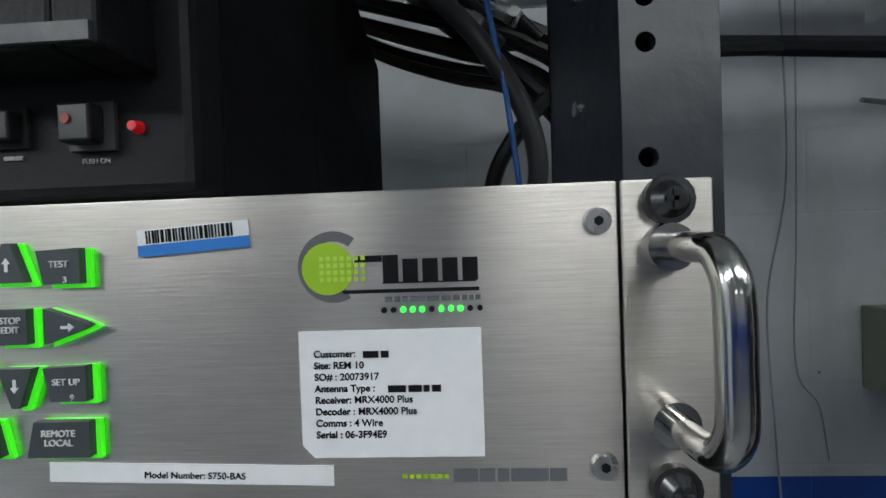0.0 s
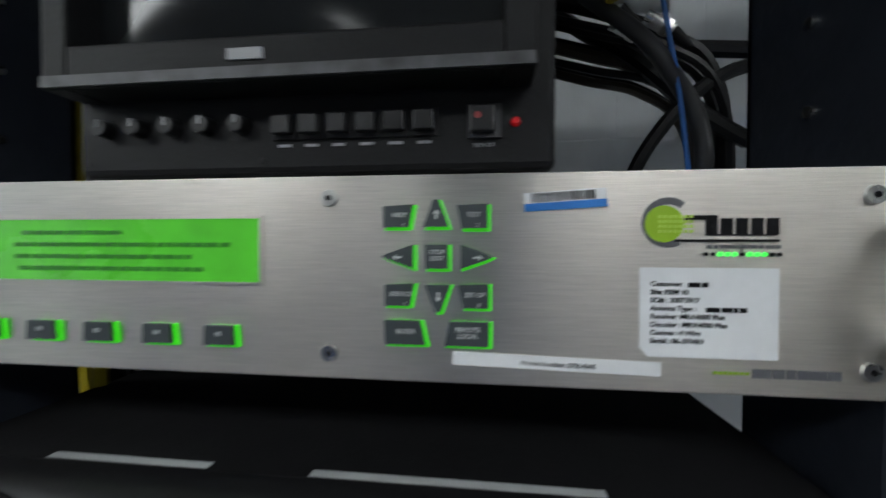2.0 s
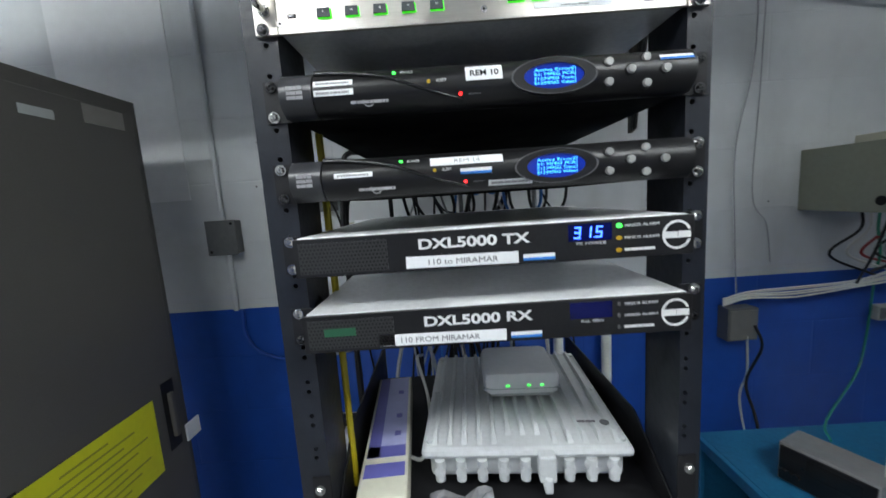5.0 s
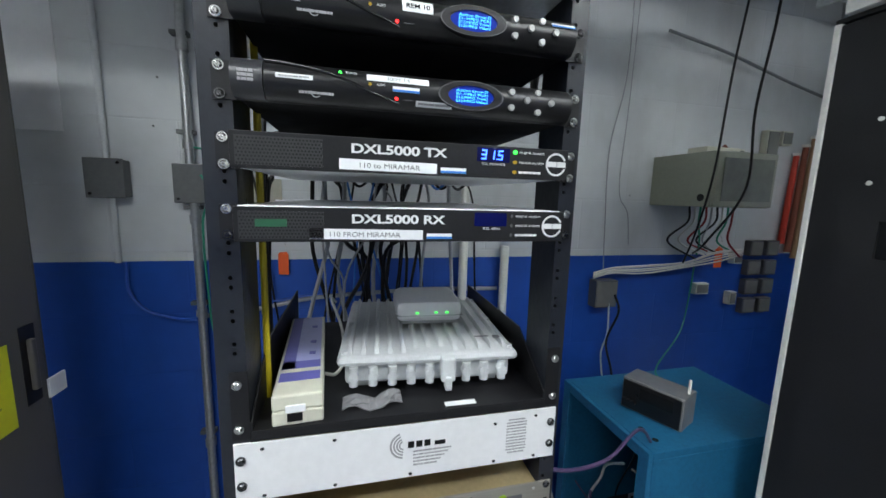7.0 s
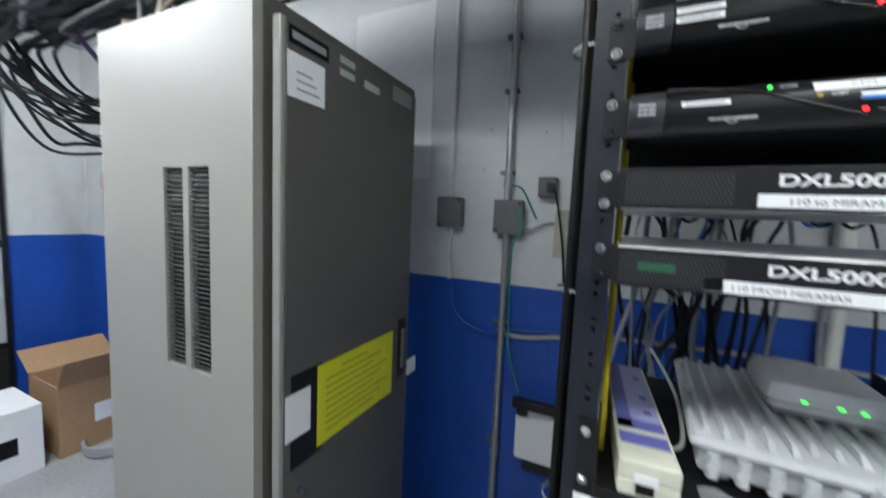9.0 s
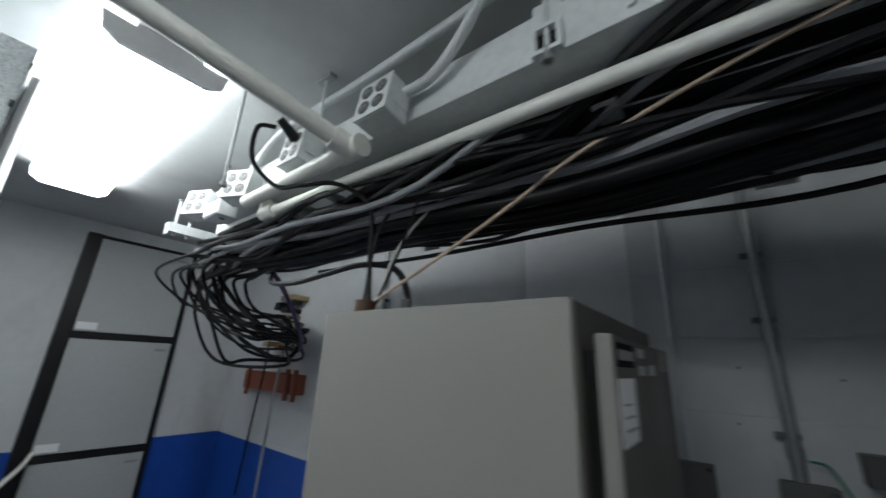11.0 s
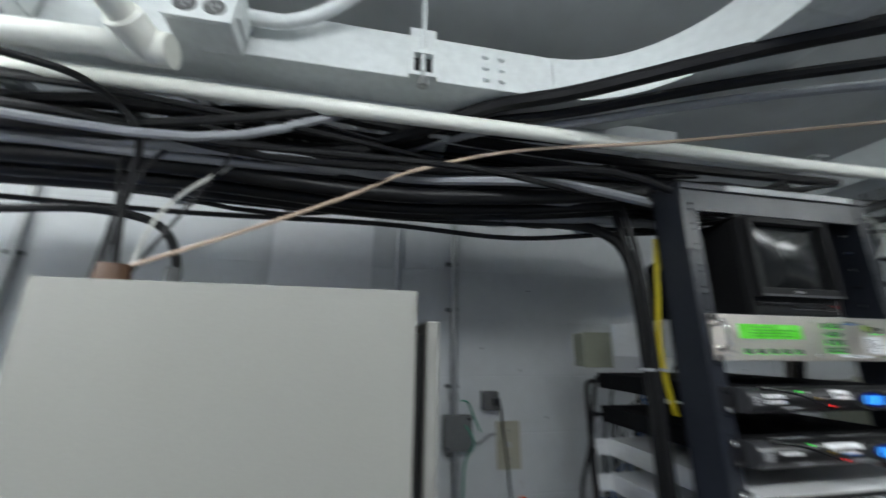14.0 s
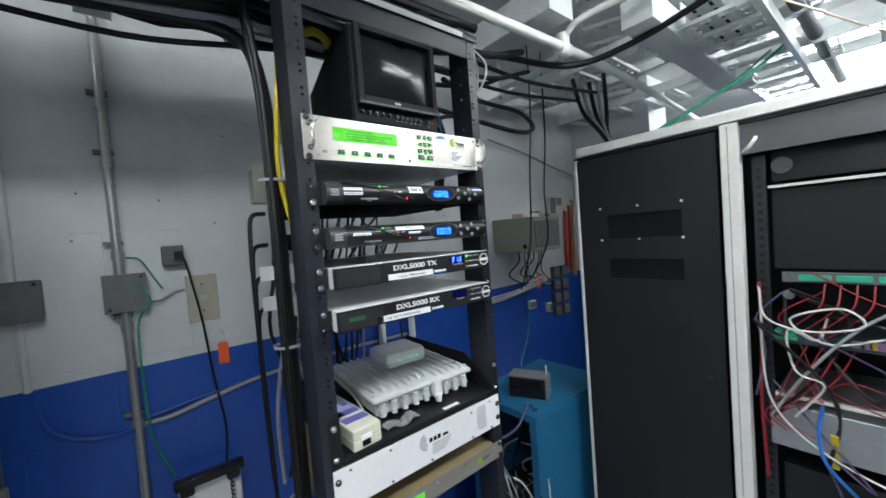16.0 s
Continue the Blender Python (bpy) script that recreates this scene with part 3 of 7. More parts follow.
    while x < 0.1125:
        ww = rng.choice((0.0003, 0.0005, 0.0008))
        part("bar", box(bmesh.new(), x, x + ww, -0.0058, -0.0056, 1.7570, 1.7606, 0, tilt(0.0848, 1.7535, 3.5)), INK, bc)
        x += ww + rng.choice((0.0004, 0.0006))
    keep.append(bc)
    bm = plate(bmesh.new(), [(0.1325, 1.6965), (0.1793, 1.6965), (0.1793, 1.7315), (0.1292, 1.7315), (0.1292, 1.700)], -0.0051, -0.0054)
    lab = p("data_label", bm, LABEL, "white printed data label with a clipped corner")
    rows = ["Customer:", "Site: REM 10", "SO# : 20073917", "Antenna Type :", "Receiver: MRX4000 Plus", "Decoder : MRX4000 Plus", "Comms : 4 Wire", "Serial : 06-3F94E9"]
    for i, s in enumerate(rows):
        text(s, 0.1332, 1.7243 - i * 0.00318, 0.0027, -0.0055, INK, lab, "printed_line", bold=0.015)
    bars(lab, 0.1470, 0.1540, 1.7240, 0.0018, -0.0055, INK, 5)
    bars(lab, 0.1535, 0.1680, 1.7240 - 3 * 0.00318, 0.0018, -0.0055, INK, 6)
    tl = tilt(0.055, 1.691, -1.2)
    st = p("model_strip", box(bmesh.new(), 0.0555, 0.1375, -0.0054, -0.0051, 1.6905, 1.6960, 0, tl), LABEL, "white model number strip")
    text("Model Number: S750-BAS", 0.0835, 1.6920, 0.0026, -0.0055, INK, st, "printed_line", 0.029, "LEFT", tl)
    # badge in plain shapes
    lg = p("badge_ring", ring(bmesh.new(), 0.1395, 1.7490, 0.0098, 0.0070, -0.0051, -0.0053, 0.9, 5.2), INKGREY)
    p("badge_disc", plate(bmesh.new(), oval(0.1380, 1.7485, 0.0072, 0.0072), -0.0051, -0.0054), LOGOGREEN, "lime green badge disc")
    bm = bmesh.new()
    for i in range(7):
        for j in range(4):
            box(bm, 0.1358 + i * 0.0019, 0.1370 + i * 0.0019, -0.0056, -0.0054, 1.7450 + j * 0.0019, 1.7462 + j * 0.0019)
    p("badge_dots", bm, mat("pale lime print", (0.5, 0.72, 0.1), 0.5))
    p("badge_bar", boxes((0.1420, 0.1792, -0.0054, -0.0051, 1.7415, 1.7425), (0.1455, 0.1530, -0.0054, -0.0051, 1.7500, 1.7518), (0.1530, 0.1785, -0.0054, -0.0051, 1.7440, 1.7444)), INK)
    p("badge_word", boxes(*[(0.1532 + i * 0.0054, 0.1574 + i * 0.0054, -0.0054, -0.0051, 1.7444, 1.7518 - 0.0012 * (i > 0)) for i in range(5)], bevel=0.0), INK, "dark block wordmark")
    bars(c, 0.1535, 0.1795, 1.7390, 0.0014, -0.0051, INKGREY, 8)
    for i in range(11):
        x = 0.1532 + i * 0.0026
        lit = i in (2, 3, 4, 6, 7, 8)
        led = p("status_led", cyl(bmesh.new(), (x, -0.0051, 1.7368), (x, -0.0057, 1.7368), 0.0008, 10), LEDGREEN if lit else INK)
    for i in range(7):
        p("lime_dot", boxes((0.1565 + i * 0.0019, 0.1579 + i * 0.0019, -0.0053, -0.0051, 1.6905, 1.6916)), LOGOGREEN)
    bars(c, 0.1705, 0.2010, 1.6896, 0.0034, -0.0051, INKGREY, 9, gap=0.12, m=None)
    base = Matrix.Translation((0, 0, -1.6815))
    for ob in c.children:
        ob.data.transform(base)
        for sub in ob.children_recursive:
            sub.data.transform(base)
    return c


controller()


# ---- receivers with bulged black fronts ----
def receiver(top, first):
    """A one-unit receiver; its front swells towards the middle."""
    zc = top - U / 2
    r = thing("video_receiver", "black rack receiver with bulged front, oval blue display, silver buttons", "rack unit", "receivers", (0, 0, zc))

    def front(x, z):
        """Depth of the bulged face."""
        return -0.030 + 0.014 * (abs(z) / 0.0215) ** 2.4

    def shell(x0, x1, lift=0.0):
        bm = bmesh.new()
        prof = [(front(0, z) - lift, z) for z in [-0.0215 + 0.043 * k / 14 for k in range(15)]]
        prof = [(-0.002, -0.0215)] + prof + [(-0.002, 0.0215)]
        a = [bm.verts.new((x0, y, z)) for y, z in prof]
        b = [bm.verts.new((x1, y, z)) for y, z in prof]
        for i in range(len(a)):
            j = (i + 1) % len(a)
            bm.faces.new((a[i], b[i], b[j], a[j]))
        bm.faces.new(a), bm.faces.new(b[::-1])
        return bm

    part("front_shell", shell(-0.1795, 0.213), PLASTIC, r, "", True)
    cap = part("end_cap", shell(-0.214, -0.1805, 0.0015), mat("grey satin plastic", (0.035, 0.036, 0.04), 0.3, 0, 400, 0.1, 0.05), r, "", True)
    for i in range(3):
        bars(cap, -0.206, -0.1895, 0.0035 - i * 0.0048, 0.0034, front(0, 0.003) - 0.0016, PRINTDIM, 30 + i, gap=0.1)
    for s in (-1, 1):
        ear = part("ear", boxes((*sorted((s * 0.214, s * 0.2413)), -0.003, -0.0004, -0.0218, 0.0218)), BLACK, r)
        for z in (-0.015875, 0.015875):
            dark = (s > 0 and first) or (s < 0 and first and z > 0) or (s < 0 and not first and z < 0)
            bolt(s * 0.2325, z, BOLT if dark else SCREW, ear, -0.003)
    part("chassis", boxes((-0.213, 0.213, 0.0, 0.42, -0.020, 0.0205)), MATTE, r)
    bm = tube(bmesh.new(), [(-0.179, front(0, 0.019) + 0.001, 0.0205), (-0.150, front(0, 0.0175), 0.0185), (-0.105, front(0, 0.01), 0.0105), (-0.060, front(0, -0.004), -0.0055), (-0.025, front(0, -0.014), -0.0155)], 0.0036, 10, 8, 0.25)
    part("swoosh_rib", bm, mat("gloss black rib", (0.012, 0.012, 0.013), 0.16, 0, 80, 0.05, 0), r, "glossy curved rib", True)
    for (x, z), m_ in zip(((-0.0955, 0.0145), (-0.0605, 0.003), (-0.0285, -0.0105)), (LEDGREEN, LEDAMBER, LEDRED)):
        part("status_led", cyl(bmesh.new(), (x, front(x, z) + 0.001, z), (x, front(x, z) - 0.0008, z), 0.0019, 12), m_, r)
    for s, x, z in (("POWER", -0.089, 0.013), ("ALERT", -0.053, 0.002), ("ALARM", -0.020, -0.0118)):
        text(s, x, z, 0.0038, front(x, z) - 0.0006, PRINTDIM if s == "ALARM" else PRINT, r)
    # oval display
    cx, cz, yo = 0.0665, -0.0005, -0.0305
    bez = part("display_bezel", ring(bmesh.new(), cx, cz, 0.0172, 0.0125, yo - 0.003, yo + 0.012, sx=2.45), PLASTIC, r, "", True)
    part("bezel_rim", ring(bmesh.new(), cx, cz, 0.0178, 0.0170, yo - 0.0034, yo - 0.0026, sx=2.45), mat("satin rim", (0.1, 0.1, 0.105), 0.25), bez, "", True)
    scr = part("display", plate(bmesh.new(), oval(cx, cz, 0.0318, 0.0126), yo - 0.0005, yo - 0.0012), BLUEGLOW, r, "glowing blue oval display")
    for i, s in enumerate(("Active Errors", "E1: MPEG PCR", "E12:MPEG Trans", "E12:MPEG Video")):
        text(s, cx - 0.020, cz + 0.0048 - i * 0.0042, 0.0042, yo - 0.0014, CYANGLOW, scr, "display_line", 0.040)
    part("display_frame_lines", boxes((cx + 0.0215, cx + 0.0219, yo - 0.0015, yo - 0.0012, cz - 0.008, cz + 0.008), (cx + 0.018, cx + 0.0219, yo - 0.0015, yo - 0.0012, cz + 0.0076, cz + 0.008)), CYANGLOW, scr)
    for x, z in ((0.123, 0.0100), (0.1615, 0.0125), (0.1445, 0.0010), (0.1800, -0.0002), (0.123, -0.0095), (0.1625, -0.0125)):
        y = front(x, z)
        bm = cyl(bmesh.new(), (x, y + 0.003, z), (x, y - 0.0012, z), 0.0056, 20)
        col = part("button_collar", bm, BLACK, r, "", True)
        bm = cyl(bmesh.new(), (x, y - 0.0012, z), (x, y - 0.0042, z), 0.0044, 20, 0.0038)
        part("button", bm, mat("silver button", (0.42, 0.42, 0.41), 0.35, 0.4, 200, 0.05, 0.02), col, "round silver button", True)
    # emblem in plain shapes
    ym = front(0, 0.011) - 0.0004
    part("emblem_ring", ring(bmesh.new(), -0.1230, -0.0110, 0.0062, 0.0050, ym, ym - 0.0003, 0.6, 5.6), PRINTDIM, r)
    bars(r, -0.142, -0.103, -0.0135, 0.0030, ym, PRINTDIM, 40, gap=0.12)

    def wrap(ob):
        """Lays a flat piece on the bulged face."""
        for o in (ob, *ob.children_recursive):
            for v in o.data.vertices:
                v.co.y += front(0, v.co.z)
        return ob

    def strip(x0, x1, z0, z1, label):
        n = 6
        bm = bmesh.new()
        rows = [[bm.verts.new((x, y, z0 + (z1 - z0) * k / n)) for x, y in ((x0, -0.0006), (x1, -0.0006), (x1, 0.0004), (x0, 0.0004))] for k in range(n + 1)]
        for a, b in zip(rows, rows[1:]):
            for i in range(4):
                bm.faces.new((a[i], a[(i + 1) % 4], b[(i + 1) % 4], b[i]))
        bm.faces.new(rows[0]), bm.faces.new(rows[-1])
        return part("label_strip", bm, LABEL, r, label)

    if first:
        for z in (0.0050, -0.0045):
            ob = strip(-0.1785, -0.138, z, z + 0.0058, "small white printed label")
            bars(ob, -0.176, -0.142, z + 0.0018, 0.0020, -0.0007, PRINTDIM, 50)
            wrap(ob)
        ob = strip(-0.0225, 0.0150, 0.0010, 0.0165, "white label reading REM 10")
        text("REM 10", -0.0185, 0.0055, 0.0085, -0.0008, INK, ob, "printed_line", 0.029, bold=0.02)
        wrap(ob)
        wrap(sticker(r, 0.1755, 0.0085, 0.034, 0.0055, -0.0008))
    else:
        ob = strip(-0.1665, -0.126, 0.0010, 0.0062, "small white printed label")
        bars(ob, -0.163, -0.130, 0.0027, 0.0018, -0.0007, PRINTDIM, 51)
        wrap(ob)
        ob = strip(-0.0645, 0.0120, 0.0075, 0.0160, "white label reading REM 14")
        text("REM 14", -0.040, 0.0098, 0.0058, -0.0008, PRINTDIM, ob, "printed_line", 0.027)
        wrap(ob)
        wrap(sticker(r, -0.0335, -0.0030, 0.033, 0.0060, -0.0006))
        ob = strip(-0.0040, 0.0430, -0.0168, -0.0108, "small white printed label")
        bars(ob, -0.001, 0.040, -0.0150, 0.0022, -0.0007, PRINTDIM, 52)
        wrap(ob)
    part("top_label", boxes((-0.145, -0.060, 0.0005, 0.005, 0.0206, 0.021), (-0.010, 0.120, 0.0005, 0.005, 0.0206, 0.021)), PANELGREY, r, "thin white label on the lid")
    return r


receiver(T - 3 * U, True)
receiver(T - 5 * U, False)


# ---- link transmitter and receiver ----
def link_unit(top, sends):
    zc = top - U / 2
    d = thing("link_transmitter" if sends else "link_receiver", "black rack unit with bare metal lid, lettered DXL5000 " + ("TX, digits lit" if sends else "RX, display dark"), "rack unit", "link units", (0, 0, zc))
    x0, x1, yf = -0.2085, 0.2185, -0.035
    part("front_panel", boxes((x0, x1, yf, yf + 0.006, -0.0215, 0.0205), bevel=0.0008), BLACK, d)
    part("chassis", boxes((x0 + 0.003, x1 - 0.003, yf + 0.0062, 0.40, -0.0205, 0.0212), bevel=0.0008), ZINC, d, "bare zinc chassis")
    for s in (-1, 1):
        ear = part("ear", boxes((*sorted((s * 0.2150, s * 0.2413)), -0.003, -0.0004, -0.0215, 0.0215)), BLACK, d)
        for z in (-0.015875, 0.015875):
            bolt(s * 0.2325, z, SCREW if (sends or z > 0) else BOLT, ear, -0.003)
        bm = boxes((*sorted((s * 0.206, s * 0.246)), 0.395, 0.398, -0.020, 0.020), (*sorted((s * 0.206, s * 0.208)), 0.34, 0.398, -0.020, 0.020))
        part("rear_bracket", bm, ZINC, d)
    # perforated vent on the front
    vent = part("vent_plate", boxes((-0.203, -0.108, yf - 0.0006, yf, -0.0175, 0.0155)), mat("vent steel", (0.035, 0.035, 0.036), 0.4, 0.3, 300, 0.2, 0.1), d)
    bm = bmesh.new()
    for j in range(8):
        for i in range(24):
            x = -0.2010 + i * 0.0039 + (j % 2) * 0.00195
            z = -0.0155 + j * 0.0040
            bm.faces.new([bm.verts.new((x + 0.0013 * math.cos(a), yf - 0.0008, z + 0.0013 * math.sin(a))) for a in [k * math.pi / 3 for k in range(6)]])
    part("perforation", bm, DARK, vent)
    if not sends:
        part("circuit_board", boxes((-0.185, -0.150, yf - 0.0011, yf - 0.0009, -0.003, 0.006)), mat("board green", (0.02, 0.10, 0.05), 0.4), vent)
    text("DXL5000 " + ("TX" if sends else "RX"), -0.0755, 0.0022, 0.0150, yf - 0.0002, PRINT, d, "model_lettering", 0.119, bold=0.03)
    if sends:
        a, b, s = -0.0890, 0.0315, "110 to MIRAMAR"
    else:
        a, b, s = -0.1250, 0.0150, "110 FROM MIRAMAR"
    tl = tilt(0, -0.012, -0.6)
    lab = part("place_label", box(bmesh.new(), a, b, yf - 0.0006, yf - 0.0001, -0.0190, -0.0062, 0, tl), LABEL, d, "white label with typed serif letters")
    text(s, a + 0.022, -0.0158, 0.0085, yf - 0.0008, INKGREY, lab, "printed_line", (b - a) * 0.62, "LEFT", tl)
    sticker(d, b + 0.005, -0.0175, 0.034, 0.0068, yf - 0.0001)
    win = part("display_window", boxes((0.085, 0.131, yf - 0.0004, yf, -0.0005, 0.0175)), mat("display window", (0.003, 0.005, 0.06), 0.15, 0, 60, 0.05, 0, emit=0.06), d)
    if sends:
        digits = {"3": "abgcd", "1": "bc", "5": "afgcd"}
        for n, ch in enumerate("315"):
            ox = 0.0945 + n * 0.0115
            bm = bmesh.new()
            w, hh, t = 0.0034, 0.0062, 0.0016
            seg = {"a": (-w, w, hh - t, hh), "g": (-w, w, -t / 2, t / 2), "d": (-w, w, -hh, -hh + t), "b": (w - t, w, 0.0005, hh - 0.0005), "c": (w - t, w, -hh + 0.0005, -0.0005), "f": (-w, -w + t, 0.0005, hh - 0.0005)}
            for q in digits[ch]:
                u0, u1, v0, v1 = seg[q]
                plate(bm, [(ox + u + 0.12 * v, 0.0085 + v) for u, v in ((u0, v0), (u1, v0), (u1, v1), (u0, v1))], yf - 0.0005, yf - 0.0008)
            part("digit", bm, BLUEDIGIT, win, "glowing blue digit")
        part("decimal_point", boxes((0.1115, 0.1127, yf - 0.0008, yf - 0.0005, 0.0023, 0.0036)), BLUEDIGIT, win)
    text("TX POWER" if sends else "RSL dBm", 0.092 if sends else 0.097, -0.0050, 0.0045, yf - 0.0002, PRINT, d, width=0.033 if sends else 0.024)
    for i, z in enumerate((0.0135, 0.0005, -0.0125)):
        m_ = (LEDGREEN if i == 0 else LEDAMBER) if sends else mat("unlit led", (0.08, 0.08, 0.08), 0.4)
        part("status_led", plate(bmesh.new(), oval(0.1385, z, 0.0030 if sends else 0.0016, 0.0024, 12), yf, yf - 0.0012), m_, d)
        if i < 2:
            text(("MAJOR", "MINOR")[i] + " ALARM", 0.1445, z - 0.0016, 0.0042, yf - 0.0002, PRINT, d, width=0.036)
        else:
            bars(d, 0.1445, 0.1770, z - 0.0016, 0.0030, yf - 0.0001, PRINT, 61, gap=0.1)
    part("emblem_ring", ring(bmesh.new(), 0.2000, 0.0, 0.0155, 0.0130, yf, yf - 0.0004, 0.4, 5.9), PRINT, d, "white ring emblem")
    bars(d, 0.1865, 0.2145, -0.0035, 0.0072, yf - 0.0004, PRINT, 63, gap=0.08)
    part("lid_label", boxes((-0.045, 0.045, -0.022, -0.013, 0.0213, 0.0217)), LABEL, d, "thin white label on the lid")
    for o in d.children:
        if not o.name.startswith("ear"):
            o.location.x -= 0.0085
    return d


link_unit(T - 7 * U + 0.008, True)
link_unit(T - 9 * U + 0.0115, False)


# ---- panel of the white combiner and the unit below ----
def white_unit():
    z0, z1 = T - 18 * U + 0.0008, T - 16 * U - 0.0008
    c = thing("combiner_panel", "white painted rack panel with black bolts and a grey arc emblem", "rack unit", at=(0, 0, z0))
    h = z1 - z0
    part("front_panel", boxes((-0.2413, 0.2413, -0.0035, -0.0004, 0, h), bevel=0.0006), WHITEP, c)
    part("chassis", boxes((-0.210, 0.210, 0.0, 0.30, 0.012, h - 0.006)), BRASS, c, "tarnished gold chromate chassis")
    for s in (-1, 1):
        for z in (h * 0.28, h * 0.72):
            bolt(s * 0.2325, z, BOLT, c, -0.0035, 0.0050)
    for x in (-0.205, -0.110, 0.0, 0.135, 0.205):
        for z in (0.006, h - 0.010 - 0.006 * (x == 0.135)):
            if x == 0.0 and z > 0.02:
                continue
            part("oval_screw", plate(bmesh.new(), oval(x, z, 0.0028, 0.0020, 12), -0.0035, -0.0048), BOLT, c)
    em = part("arc_emblem", ring(bmesh.new(), -0.010, h * 0.62, 0.0215, 0.0185, -0.0036, -0.0039, 1.9, 4.6), PRINTDIM, c, "grey concentric arc emblem")
    for r0, r1 in ((0.0165, 0.0140), (0.0120, 0.0095), (0.0078, 0.0055)):
        part("arc", ring(bmesh.new(), -0.010, h * 0.62, r0, r1, -0.0036, -0.0039, 1.9, 4.6, 20), PRINTDIM, em)
    part("block_word", boxes(*[(-0.004 + i * 0.0125, 0.0055 + i * 0.0125, -0.0039, -0.0036, h * 0.56, h * 0.56 + 0.0105) for i in range(3)], (0.037, 0.054, -0.0039, -0.0036, h * 0.56, h * 0.56 + 0.007)), INK, c)
    for i in range(5):
        bars(c, 0.004, 0.065 - 0.006 * i, h * 0.47 - i * 0.0056, 0.0026, -0.0036, PRINTDIM, 70 + i)
    for i in range(12):
        bars(c, 0.155 + 0.003 * (i in (0, 11)), 0.190 - 0.003 * (i in (0, 11)), h * 0.84 - i * 0.0052, 0.0024, -0.0036, PRINTDIM, 80 + i)
    return c


white_unit()


def lower_unit():
    z1 = T - 19 * U
    c = thing("rack_modem", "grey metal rack unit with a small lit green display", "rack unit", at=(0, 0, z1 - U))
    h = U - 0.001
    part("front_panel", boxes((-0.2413, 0.2413, -0.0035, -0.0004, 0, h), bevel=0.0006), NICKEL, c)
    part("chassis", boxes((-0.215, 0.215, 0.0, 0.34, 0.002, h - 0.001)), BRASS, c)
    part("display", boxes((-0.110, -0.030, -0.0042, -0.0036, 0.014, 0.032)), LCDGREEN, c, "lit green display")
    for i in range(2):
        for j in range(2):
            k = part("key", boxes((-0.158 + i * 0.020, -0.142 + i * 0.020, -0.0050, -0.0036, 0.012 + j * 0.013, 0.022 + j * 0.013), bevel=0.0006), mat("dull green key", (0.12, 0.25, 0.14), 0.5, 0, 60, 0.1, 0, emit=0.08), c)
    part("emblem_disc", plate(bmesh.new(), oval(0.155, 0.022, 0.008, 0.008), -0.0036, -0.0040), LOGOGREEN, c)
    part("emblem_bar", boxes((0.160, 0.190, -0.0040, -0.0036, 0.019, 0.026)), INKGREY, c)
    for s in (-1, 1):
        for z in (0.0065, 0.038):
            bolt(s * 0.2325, z, BOLT, c, -0.0035)
    for x in (-0.19, 0.01, 0.10, 0.21):
        part("flush_screw", cyl(bmesh.new(), (x, -0.0035, 0.034), (x, -0.0045, 0.034), 0.0026, 12), SCREW, c, "", True)
    return c


lower_unit()


